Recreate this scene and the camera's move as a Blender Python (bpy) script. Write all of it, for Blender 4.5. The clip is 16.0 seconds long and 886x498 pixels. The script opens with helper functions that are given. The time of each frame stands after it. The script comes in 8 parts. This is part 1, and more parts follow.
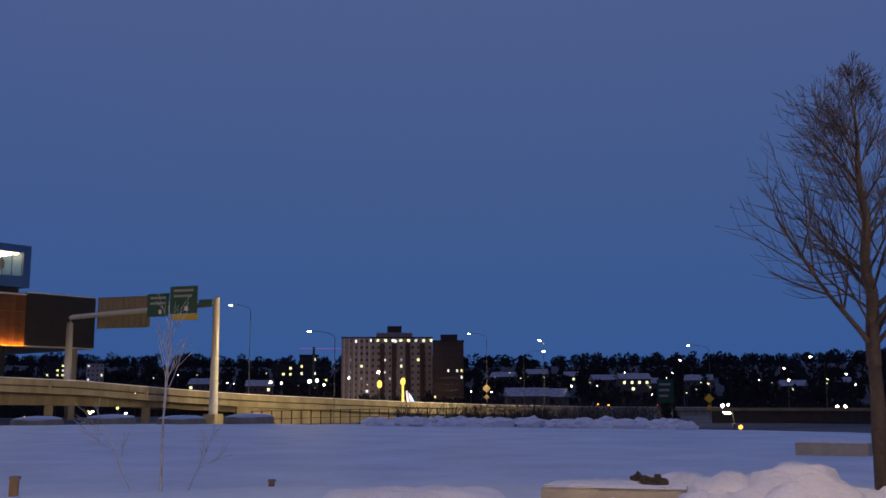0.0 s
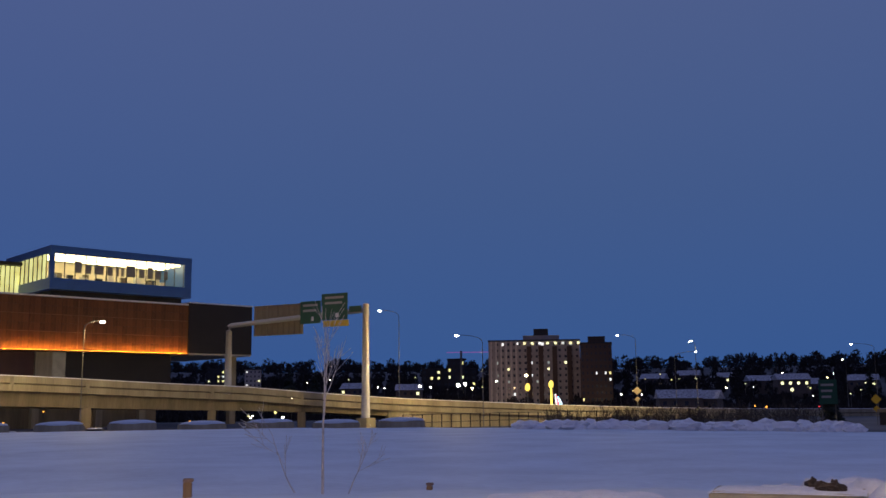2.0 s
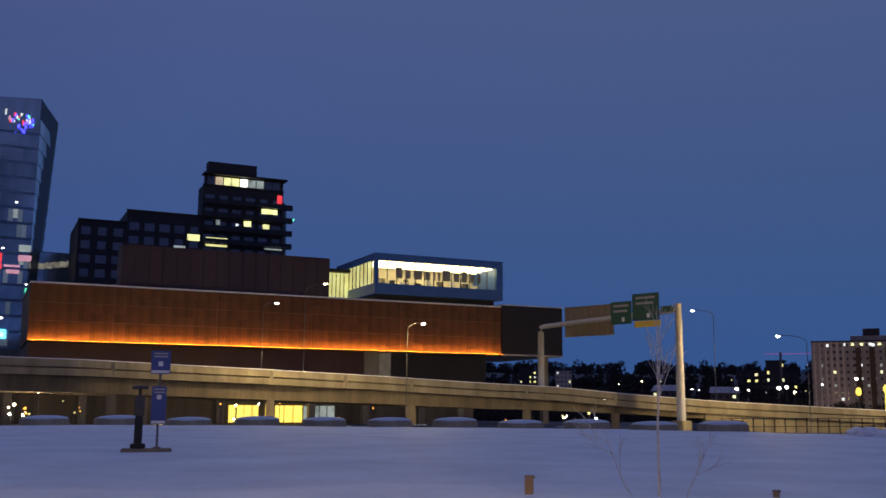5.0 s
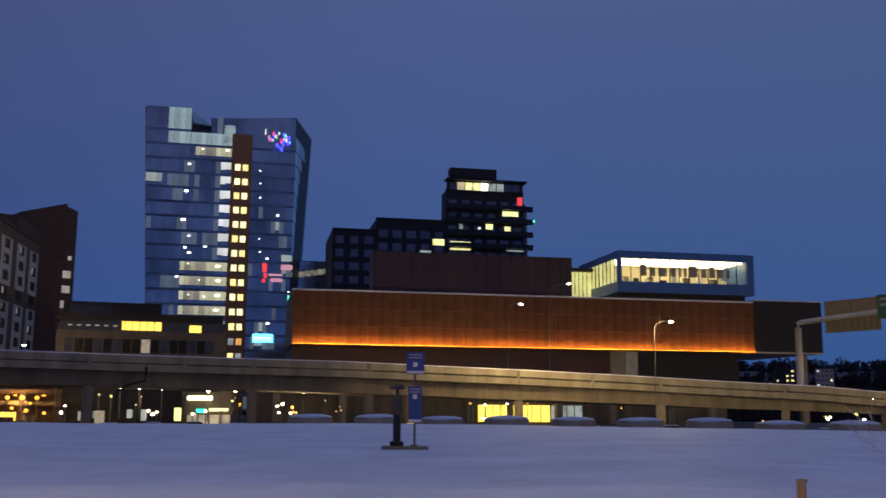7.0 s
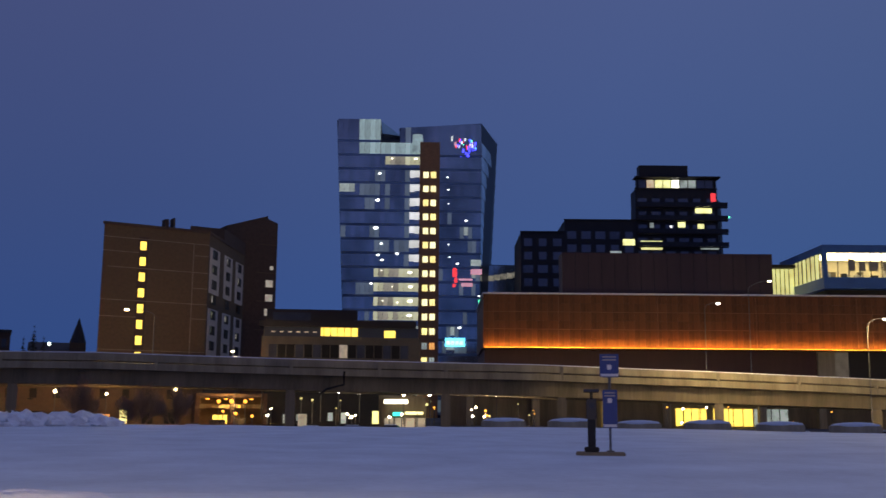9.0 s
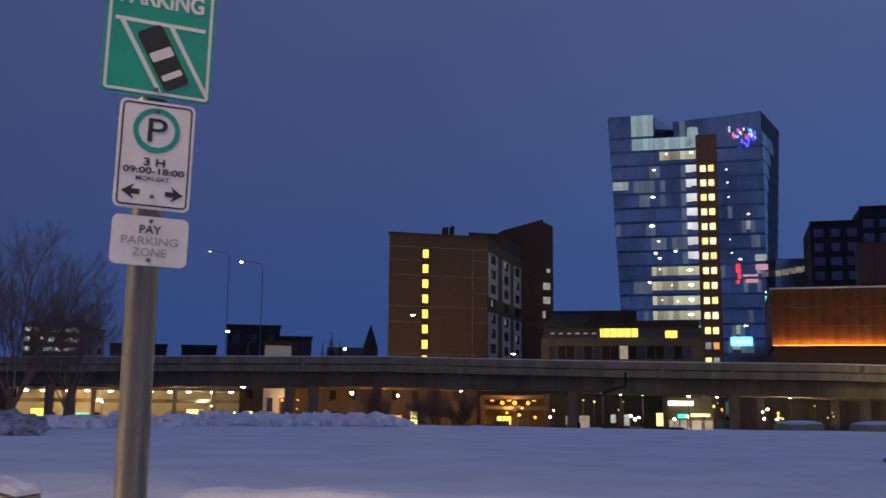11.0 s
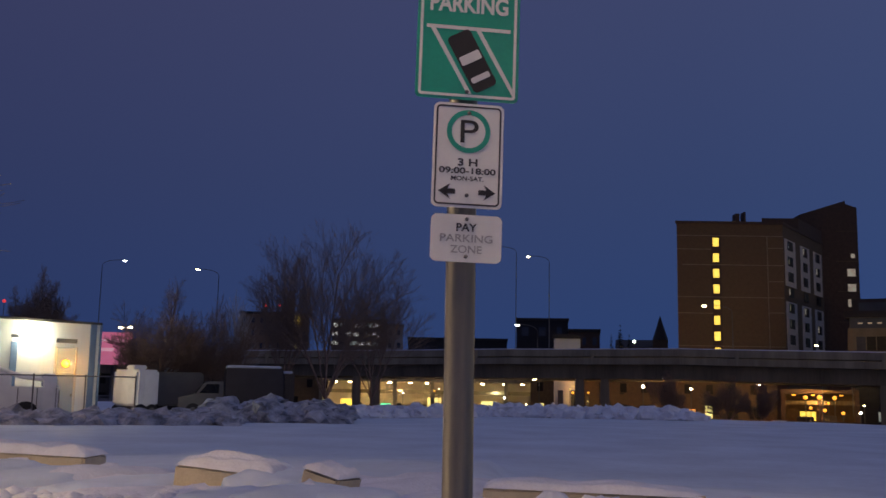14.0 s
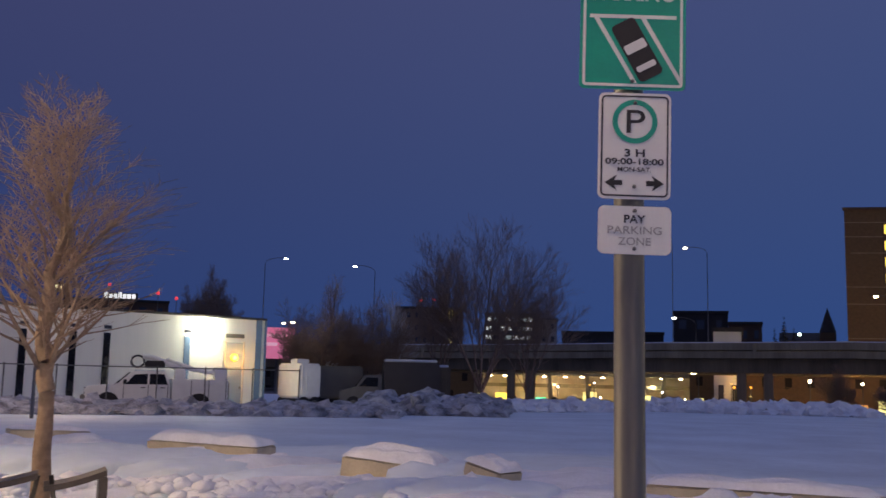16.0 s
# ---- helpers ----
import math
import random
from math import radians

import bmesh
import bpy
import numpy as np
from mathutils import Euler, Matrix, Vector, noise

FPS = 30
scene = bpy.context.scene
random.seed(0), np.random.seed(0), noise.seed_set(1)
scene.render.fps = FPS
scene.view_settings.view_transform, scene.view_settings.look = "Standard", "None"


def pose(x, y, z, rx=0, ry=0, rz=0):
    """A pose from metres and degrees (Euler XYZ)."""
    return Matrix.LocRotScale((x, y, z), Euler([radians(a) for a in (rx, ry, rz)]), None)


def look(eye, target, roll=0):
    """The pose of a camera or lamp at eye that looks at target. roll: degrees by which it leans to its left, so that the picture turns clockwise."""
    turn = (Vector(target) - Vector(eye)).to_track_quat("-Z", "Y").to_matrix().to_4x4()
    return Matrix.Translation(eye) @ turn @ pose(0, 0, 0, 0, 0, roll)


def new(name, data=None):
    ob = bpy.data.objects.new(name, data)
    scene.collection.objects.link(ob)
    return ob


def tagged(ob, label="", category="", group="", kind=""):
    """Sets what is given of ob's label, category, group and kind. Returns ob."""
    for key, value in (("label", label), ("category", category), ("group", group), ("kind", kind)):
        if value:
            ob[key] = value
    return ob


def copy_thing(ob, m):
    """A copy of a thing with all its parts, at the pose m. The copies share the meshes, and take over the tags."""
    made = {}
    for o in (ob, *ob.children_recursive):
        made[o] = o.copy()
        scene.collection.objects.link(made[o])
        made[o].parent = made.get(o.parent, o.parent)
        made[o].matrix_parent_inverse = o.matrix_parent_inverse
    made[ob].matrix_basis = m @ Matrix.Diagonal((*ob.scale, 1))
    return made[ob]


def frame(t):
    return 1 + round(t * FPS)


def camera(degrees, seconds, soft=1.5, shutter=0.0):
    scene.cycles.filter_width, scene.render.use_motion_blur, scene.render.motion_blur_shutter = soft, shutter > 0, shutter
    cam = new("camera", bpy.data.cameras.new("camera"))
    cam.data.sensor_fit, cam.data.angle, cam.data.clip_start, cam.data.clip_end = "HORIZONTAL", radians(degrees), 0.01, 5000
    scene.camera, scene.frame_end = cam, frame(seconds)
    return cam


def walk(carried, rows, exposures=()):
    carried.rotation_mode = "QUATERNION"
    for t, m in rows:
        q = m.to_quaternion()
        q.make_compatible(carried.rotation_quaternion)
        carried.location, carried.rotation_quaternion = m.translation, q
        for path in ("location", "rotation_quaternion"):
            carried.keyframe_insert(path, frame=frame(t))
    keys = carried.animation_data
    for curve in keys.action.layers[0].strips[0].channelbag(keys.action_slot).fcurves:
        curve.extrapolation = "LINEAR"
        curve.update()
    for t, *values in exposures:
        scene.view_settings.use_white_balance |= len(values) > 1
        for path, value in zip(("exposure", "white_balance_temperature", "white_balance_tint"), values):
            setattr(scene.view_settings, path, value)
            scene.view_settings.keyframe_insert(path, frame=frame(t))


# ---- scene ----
cam = camera(48.27, 16.0, soft=1.5, shutter=0.3)
# seconds, eye x y z, yaw, pitch, roll
ROWS = [
    (0, 1.317, 0.079, 1.610, 25.80, 8.60, 0.23),
    (0.5, 1.291, 0.084, 1.612, 27.88, 8.59, 0.39),
    (1, 1.240, 0.086, 1.615, 30.27, 8.69, 0.47),
    (1.5, 1.220, 0.097, 1.614, 32.47, 8.79, 0.63),
    (2, 1.166, 0.106, 1.614, 34.26, 8.84, 0.60),
    (2.5, 1.098, 0.084, 1.614, 35.88, 8.95, 0.54),
    (3, 1.026, 0.061, 1.612, 38.08, 8.94, 0.38),
    (3.5, 0.954, 0.040, 1.601, 41.28, 8.96, 0.10),
    (4, 0.877, 0.033, 1.594, 45.30, 8.97, -0.15),
    (6.5, 0.603, -0.026, 1.571, 61.66, 8.84, -0.50),
    (7, 0.606, -0.053, 1.574, 65.94, 8.82, -0.48),
    (7.5, 0.472, 0.041, 1.562, 69.32, 8.91, -0.28),
    (8, 0.225, 0.113, 1.574, 71.50, 8.92, -0.25),
    (10.5, -0.573, 0.443, 1.609, 88.86, 8.89, -0.65),
    (11, -0.559, 0.403, 1.605, 93.06, 8.86, -0.55),
    (11.5, -0.557, 0.379, 1.606, 95.75, 8.75, -0.65),
    (12, -0.549, 0.355, 1.604, 98.57, 8.66, -0.57),
    (12.5, -0.540, 0.332, 1.604, 101.81, 8.50, -0.68),
    (13, -0.547, 0.315, 1.607, 104.54, 8.40, -0.87),
    (13.5, -0.540, 0.309, 1.605, 107.02, 8.32, -0.91),
    (14, -0.542, 0.292, 1.602, 109.55, 8.22, -1.02),
    (14.5, -0.549, 0.277, 1.604, 111.07, 8.05, -1.09),
    (15, -0.546, 0.262, 1.602, 112.60, 7.92, -1.15),
    (15.5, -0.523, 0.250, 1.603, 115.32, 7.83, -1.17),
    (16, -0.514, 0.236, 1.600, 118.39, 7.70, -1.24),
]
# seconds, stops, kelvin, tint
EXPOSURES = [(0.0, 0.05, 6350, 10), (1.0, 0.06, 6500, 10), (4.0, 0.05, 6500, 10), (6.5, -0.17, 6420, 10), (7.0, 0.03, 6530, 10), (8.0, 0.03, 6580, 10), (10.5, -0.05, 6530, 10), (11.5, 0.05, 6600, 10), (12.0, -0.02, 6700, 10),
             (12.5, -0.38, 6900, 10.5), (13.0, -0.66, 7000, 10.5), (13.5, -0.50, 7000, 10.5), (14.0, -0.45, 6950, 10.5), (14.5, -0.44, 6900, 10.5), (15.0, -0.36, 6800, 10), (15.5, -0.20, 6650, 10), (16.0, -0.12, 6530, 10)]
walk(cam, [(t, pose(x, y, z, 90 + pitch, roll, yaw)) for t, x, y, z, yaw, pitch, roll in ROWS], EXPOSURES)

# ---------------------------------------------------------------- light
UP = Vector((0, 0, 1))


def bearing(a):
    """Unit vector at a degrees to the left of +y."""
    return Vector((-math.sin(radians(a)), math.cos(radians(a)), 0))


# standpoints along the walk from which places are set out by bearing and distance
ST_A, ST_B, ST_C, ST_D = Vector((1.32, 0.08, 0)), Vector((0.23, 0.11, 0)), Vector((-0.51, 0.24, 0)), Vector((-0.55, 0.3, 0))


def spot(stand, a, r, el=None, z=0.0):
    """Place at bearing a and distance r from a standpoint; el: degrees above eye level, else the height z."""
    v = stand + bearing(a) * r
    v.z = 1.6 + r * math.tan(radians(el)) if el is not None else z
    return v


world = bpy.data.worlds.new("dusk_sky")
scene.world = world
world.use_nodes = True
wn, wl = world.node_tree.nodes, world.node_tree.links
wn.clear()
w_out = wn.new("ShaderNodeOutputWorld")
w_bg = wn.new("ShaderNodeBackground")
w_co = wn.new("ShaderNodeTexCoord")
w_sep = wn.new("ShaderNodeSeparateXYZ")
w_ramp = wn.new("ShaderNodeValToRGB")
w_ramp.color_ramp.elements[0].position, w_ramp.color_ramp.elements[0].color = 0.0, (0.032, 0.090, 0.290, 1)
w_ramp.color_ramp.elements[1].position, w_ramp.color_ramp.elements[1].color = 1.0, (0.18, 0.255, 0.50, 1)
for at, col in ((0.2, (0.052, 0.096, 0.258, 1)), (0.42, (0.074, 0.106, 0.255, 1)), (0.62, (0.13, 0.175, 0.37, 1))):
    w_ramp.color_ramp.elements.new(at).color = col
w_dot = wn.new("ShaderNodeVectorMath")
w_dot.operation = "DOT_PRODUCT"
w_dot.inputs[1].default_value = tuple(bearing(25))
w_map = wn.new("ShaderNodeMapRange")
w_map.inputs["From Min"].default_value, w_map.inputs["From Max"].default_value = -0.6, 1.0
w_mix = wn.new("ShaderNodeMix")
w_mix.data_type, w_mix.blend_type = "RGBA", "MULTIPLY"
w_mix.inputs["Factor"].default_value = 1.0
w_tint = wn.new("ShaderNodeValToRGB")
w_tint.color_ramp.elements[0].position, w_tint.color_ramp.elements[0].color = 0.0, (0.68, 0.51, 0.575, 1)
w_tint.color_ramp.elements[1].position, w_tint.color_ramp.elements[1].color = 1.0, (0.98, 1.01, 0.94, 1)
w_tint.color_ramp.elements.new(0.375).color = (0.835, 0.71, 0.75, 1)
w_tint.color_ramp.elements.new(0.58).color = (0.835, 0.775, 0.82, 1)
w_tint.color_ramp.elements.new(0.82).color = (0.97, 0.98, 1.0, 1)
w_sky = wn.new("ShaderNodeTexSky")
w_sky.sky_type, w_sky.sun_disc = "NISHITA", False
w_sky.sun_elevation, w_sky.sun_rotation = radians(-6), radians(-25)
w_add = wn.new("ShaderNodeMix")
w_add.data_type, w_add.blend_type = "RGBA", "ADD"
w_add.inputs["Factor"].default_value = 0.02
wl.new(w_co.outputs["Generated"], w_sep.inputs[0])
wl.new(w_sep.outputs["Z"], w_ramp.inputs["Fac"])
wl.new(w_co.outputs["Generated"], w_dot.inputs[0])
wl.new(w_dot.outputs["Value"], w_map.inputs["Value"])
wl.new(w_map.outputs["Result"], w_tint.inputs["Fac"])
wl.new(w_ramp.outputs["Color"], w_mix.inputs["A"])
wl.new(w_tint.outputs["Color"], w_mix.inputs["B"])
wl.new(w_mix.outputs["Result"], w_add.inputs["A"])
wl.new(w_sky.outputs["Color"], w_add.inputs["B"])
wl.new(w_add.outputs["Result"], w_bg.inputs["Color"])
w_bg.inputs["Strength"].default_value = 1.0
wl.new(w_bg.outputs[0], w_out.inputs["Surface"])


def lamp(name, kind, place, energy, colour, size=0.2, target=None, size_y=None, spot_angle=None):
    data = bpy.data.lights.new(name, kind)
    data.energy, data.color = energy, colour
    if kind == "AREA":
        data.size = size
        if size_y:
            data.shape, data.size_y = "RECTANGLE", size_y
    else:
        data.shadow_soft_size = size
    if spot_angle:
        data.spot_size, data.spot_blend = radians(spot_angle), 0.6
    ob = new(name, data)
    ob.matrix_basis = look(place, target) if target is not None else Matrix.Translation(place)
    return ob


WARM, SODIUM, DECK_WARM = (1.0, 0.66, 0.38), (1.0, 0.52, 0.16), (1.0, 0.74, 0.34)


# ---------------------------------------------------------------- materials
def mat(name, col, rough=0.85, var=0.18, scale=1.5, bump=0.0, metal=0.0, emit=0.0, piece=0.0, streak=False, spec=0.5, col2=None, emit_col=None):
    """A node material: colour varied by coarse and fine noise, bump, and per-piece random value."""
    m = bpy.data.materials.new(name)
    m.use_nodes = True
    n, l = m.node_tree.nodes, m.node_tree.links
    b = n["Principled BSDF"]
    b.inputs["Roughness"].default_value = rough
    b.inputs["Metallic"].default_value = metal
    b.inputs["Specular IOR Level"].default_value = spec
    co = n.new("ShaderNodeTexCoord")
    mp = n.new("ShaderNodeMapping")
    mp.inputs["Scale"].default_value = (1, 1, 0.08) if streak else (1, 1, 1)
    l.new(co.outputs["Object"], mp.inputs[0])
    big, fine = n.new("ShaderNodeTexNoise"), n.new("ShaderNodeTexNoise")
    big.inputs["Scale"].default_value, big.inputs["Detail"].default_value = scale, 4
    fine.inputs["Scale"].default_value, fine.inputs["Detail"].default_value = scale * 11, 3
    l.new(mp.outputs[0], big.inputs["Vector"])
    l.new(mp.outputs[0], fine.inputs["Vector"])
    add = n.new("ShaderNodeMath")
    add.operation = "MULTIPLY_ADD"
    add.inputs[1].default_value, add.inputs[2].default_value = 0.4, 0.0
    l.new(fine.outputs["Fac"], add.inputs[0])
    l.new(big.outputs["Fac"], add.inputs[2])
    last = add.outputs[0]
    if piece:
        info = n.new("ShaderNodeObjectInfo")
        rnd = n.new("ShaderNodeMath")
        rnd.operation = "MULTIPLY_ADD"
        rnd.inputs[1].default_value = piece
        l.new(info.outputs["Random"], rnd.inputs[0])
        l.new(last, rnd.inputs[2])
        last = rnd.outputs[0]
    ramp = n.new("ShaderNodeValToRGB")
    lo = tuple(c * (1 - var) for c in col)
    hi = tuple(min(1, c * (1 + var)) for c in (col2 or col))
    ramp.color_ramp.elements[0].position, ramp.color_ramp.elements[0].color = 0.38, (*lo, 1)
    ramp.color_ramp.elements[1].position, ramp.color_ramp.elements[1].color = 0.98, (*hi, 1)
    l.new(last, ramp.inputs["Fac"])
    l.new(ramp.outputs["Color"], b.inputs["Base Color"])
    if bump:
        bp = n.new("ShaderNodeBump")
        bp.inputs["Strength"].default_value, bp.inputs["Distance"].default_value = bump, 0.05
        l.new(add.outputs[0], bp.inputs["Height"])
        l.new(bp.outputs[0], b.inputs["Normal"])
    if emit:
        b.inputs["Emission Strength"].default_value = emit
        if emit_col:
            b.inputs["Emission Color"].default_value = (*emit_col, 1)
        else:
            l.new(ramp.outputs["Color"], b.inputs["Emission Color"])
    return m


def glow(name, col, strength, var=0.25, scale=0.8):
    return mat(name, col, 0.5, var, scale, emit=strength, piece=0.25)


SNOW = mat("field_snow", (0.68, 0.745, 0.80), 0.75, 0.16, 0.35, bump=0.4)
SNOW_ROUGH = mat("trodden_snow", (0.80, 0.80, 0.82), 0.7, 0.14, 2.2, bump=0.6)
SNOW_DIRTY = mat("dirty_snow", (0.12, 0.12, 0.13), 0.8, 0.6, 1.6, bump=0.8, col2=(0.40, 0.41, 0.45))
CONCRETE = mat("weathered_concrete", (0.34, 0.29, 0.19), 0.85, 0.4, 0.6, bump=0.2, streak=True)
# darker tone of the concrete above, streaked the same way
CONCRETE_DARK = mat("dark_streaked_concrete", (0.23, 0.19, 0.125), 0.9, 0.45, 0.5, bump=0.2, streak=True)
BLOCK = mat("block_concrete", (0.50, 0.44, 0.32), 0.85, 0.2, 4.0, bump=0.35)
ASPHALT = mat("wet_asphalt", (0.05, 0.05, 0.055), 0.6, 0.3, 1.0, bump=0.2)
CORTEN = mat("copper_screen", (0.07, 0.029, 0.013), 0.55, 0.6, 0.8, bump=0.1, piece=0.14, col2=(0.15, 0.061, 0.022), streak=True, metal=0.15, spec=0.3)
CORTEN_DARK = mat("dark_copper", (0.10, 0.042, 0.030), 0.6, 0.25, 0.3, bump=0.1, piece=0.2, streak=True)
BLACK_PANEL = mat("blackened_metal", (0.015, 0.011, 0.010), 0.6, 0.3, 0.3, piece=0.2)
BLUE_FRAME = mat("blue_metal", (0.045, 0.14, 0.38), 0.4, 0.12, 0.6)
BRICK = mat("brown_brick", (0.148, 0.101, 0.055), 0.9, 0.2, 2.0, bump=0.2)
BRICK_DARK = mat("dark_brick", (0.10, 0.065, 0.043), 0.9, 0.2, 2.0, bump=0.2)
PALE_PANEL = mat("pale_precast", (0.62, 0.55, 0.45), 0.85, 0.12, 0.8, piece=0.15)
TAN_BRICK = mat("tan_brick", (0.55, 0.46, 0.35), 0.9, 0.15, 0.3, bump=0.1)
CONDO = mat("charcoal_cladding", (0.018, 0.018, 0.020), 0.6, 0.3, 0.2)
GREY_GLASS = mat("grey_window_glass", (0.05, 0.055, 0.065), 0.12, 0.3, 0.5, piece=0.3, spec=0.6)
TOWER_GLASS = mat("blue_curtain_glass", (0.66, 1.0, 0.95), 0.12, 0.35, 0.15, piece=0.35, spec=1.0, metal=0.85)
SPANDREL = mat("spandrel_band", (0.30, 0.42, 0.52), 0.3, 0.25, 0.3, piece=0.2, metal=0.6)
WHITE_WALL = mat("white_stucco", (0.74, 0.75, 0.72), 0.9, 0.08, 0.7, bump=0.15, streak=True)
BLUE_PAINT = mat("faded_blue_paint", (0.12, 0.20, 0.34), 0.6, 0.15, 2.0)
BLACK = mat("black_rubber", (0.015, 0.015, 0.016), 0.7, 0.2, 6.0)
STEEL = mat("galvanised_steel", (0.165, 0.163, 0.155), 0.48, 0.22, 5.0, bump=0.08, metal=0.75, streak=True)
PALE_STEEL = mat("pale_gantry_steel", (0.52, 0.50, 0.46), 0.5, 0.1, 1.5, metal=0.3)
# lighter copy of the street-tree bark, lamp light put into its colour
BARK_LAMPLIT = mat("lamplit_brown_bark", (0.27, 0.19, 0.13), 0.9, 0.35, 14.0, bump=0.5)
BARK_BROWN = mat("brown_bark", (0.075, 0.055, 0.042), 0.9, 0.35, 14.0, bump=0.6)
BARK_PALE = mat("birch_bark", (0.55, 0.52, 0.48), 0.85, 0.3, 10.0, bump=0.3)
BARK_DARK = mat("dark_bark", (0.27, 0.19, 0.14), 0.9, 0.3, 8.0, bump=0.4)
CONIFER = mat("dark_conifer", (0.018, 0.026, 0.018), 0.9, 0.35, 2.0)
FAR_WOOD = mat("far_bare_woods", (0.030, 0.027, 0.026), 0.95, 0.4, 0.2)
WOOD_POST = mat("weathered_post", (0.30, 0.19, 0.09), 0.85, 0.35, 9.0, bump=0.4, streak=True)
SIGN_WHITE = mat("sign_white", (0.80, 0.79, 0.76), 0.45, 0.06, 6.0)
SIGN_GREEN = mat("sign_teal_green", (0.006, 0.35, 0.24), 0.4, 0.16, 5.0)
SIGN_BLACK = mat("sign_black", (0.02, 0.02, 0.022), 0.5, 0.2, 9.0)
SIGN_GREY = mat("sign_faded_grey", (0.36, 0.35, 0.34), 0.6, 0.2, 20.0)
SIGN_BLUE = mat("sign_blue", (0.035, 0.075, 0.26), 0.45, 0.15, 4.0)
ROAD_GREEN = mat("road_sign_green", (0.010, 0.085, 0.045), 0.5, 0.12, 1.0)
YELLOW = mat("sign_yellow", (0.75, 0.48, 0.03), 0.5, 0.1, 3.0)
TAN_SIGN = mat("unpainted_sign_back", (0.24, 0.19, 0.12), 0.6, 0.15, 0.8)
TRUCK_WHITE = mat("truck_white_paint", (0.80, 0.80, 0.77), 0.35, 0.08, 2.0)
TRUCK_GREY = mat("truck_grey_paint", (0.13, 0.128, 0.12), 0.4, 0.12, 2.0)
CAR_DARK = mat("dark_car_paint", (0.03, 0.03, 0.035), 0.35, 0.2, 2.0)
CAR_GLASS = mat("vehicle_glass", (0.012, 0.013, 0.016), 0.08, 0.2, 2.0)
ROOF_DARK = mat("dark_roofing", (0.05, 0.047, 0.045), 0.9, 0.25, 1.0)
HOUSE_WALL = mat("house_siding", (0.12, 0.10, 0.085), 0.9, 0.2, 1.0, piece=0.3)
PLASTER = mat("warm_interior_plaster", (0.70, 0.60, 0.42), 0.9, 0.1, 0.6)
BUSH = mat("dry_shrub", (0.07, 0.055, 0.04), 0.9, 0.4, 3.0)
L_WARM = glow("lit_window_warm", (1.0, 0.66, 0.24), 1.5, 0.4)
L_YELLOW = glow("lit_window_yellow", (1.0, 0.62, 0.10), 1.7, 0.2)
L_WHITE = glow("lit_window_white", (0.90, 0.94, 0.70), 1.35, 0.75, 0.55)
L_DIM = glow("dim_lit_window", (0.40, 0.46, 0.42), 0.42, 0.75, 0.5)
L_CREAM = glow("lit_window_cream", (1.0, 0.76, 0.36), 1.6, 0.5, 0.9)
L_RED = glow("red_light", (1.0, 0.05, 0.06), 1.1)
L_BLUE = glow("blue_light", (0.06, 0.06, 1.0), 3.0)
L_CYAN = glow("cyan_light", (0.10, 0.55, 1.0), 3.0)
L_PINK = glow("pink_light", (0.9, 0.40, 0.50), 0.6)
L_GREEN = glow("green_light", (0.1, 0.9, 0.45), 2.0)
L_HEAD = glow("lamp_glass_white", (1.0, 0.93, 0.80), 30.0, 0.05)
L_HEAD_WARM = glow("lamp_glass_warm", (1.0, 0.74, 0.40), 30.0, 0.05)
L_ORANGE = glow("lamp_glass_orange", (1.0, 0.40, 0.05), 2.6, 0.05)
L_FLOOD = glow("floodlight_glass", (1.0, 0.97, 0.72), 90.0, 0.05)


def painted_cloud_sheen(m, scale, low):
    """Multiplies a material's colour by broad soft patches, painted cloud reflections laid over the whole building."""
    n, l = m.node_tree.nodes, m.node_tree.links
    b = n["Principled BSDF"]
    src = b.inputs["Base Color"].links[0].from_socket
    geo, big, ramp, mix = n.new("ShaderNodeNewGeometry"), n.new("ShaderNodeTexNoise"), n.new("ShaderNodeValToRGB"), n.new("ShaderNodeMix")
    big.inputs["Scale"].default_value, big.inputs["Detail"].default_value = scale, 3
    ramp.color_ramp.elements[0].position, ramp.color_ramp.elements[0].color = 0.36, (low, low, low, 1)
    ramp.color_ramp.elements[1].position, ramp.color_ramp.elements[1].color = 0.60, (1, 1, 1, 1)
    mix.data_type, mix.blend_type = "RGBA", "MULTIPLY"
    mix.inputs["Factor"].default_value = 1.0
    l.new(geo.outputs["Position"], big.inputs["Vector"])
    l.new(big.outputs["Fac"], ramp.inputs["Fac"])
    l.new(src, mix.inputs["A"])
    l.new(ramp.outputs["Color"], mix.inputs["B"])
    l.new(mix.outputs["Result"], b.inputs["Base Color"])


# cloud reflections painted into the colour of the tower's glass and bands
painted_cloud_sheen(TOWER_GLASS, 0.07, 0.5)
painted_cloud_sheen(SPANDREL, 0.09, 0.5)


# ---------------------------------------------------------------- mesh helpers
def part(name, bm, material, parent=None, label=""):
    """Links a bmesh as one mesh object, under a thing or a part."""
    me = bpy.data.meshes.new(name)
    bm.to_mesh(me)
    bm.free()
    me.materials.append(material)
    ob = new(name, me)
    if parent:
        ob.parent = parent
    if label:
        ob["label"] = label
    return ob


def share(name, ob, m, parent=None, material=None):
    """Another object on the same mesh, at the pose m."""
    o = new(name, ob.data)
    o.matrix_basis = m
    if parent:
        o.parent = parent
    if material:
        o.material_slots[0].link = "OBJECT"
        o.material_slots[0].material = material
    return o


def thing(name, place=(0, 0, 0), rz=0.0, label="", category="", group="", kind=""):
    e = new(name)
    e.matrix_basis = pose(*place, 0, 0, rz)
    e.empty_display_size = 0.1
    return tagged(e, label, category, group, kind)


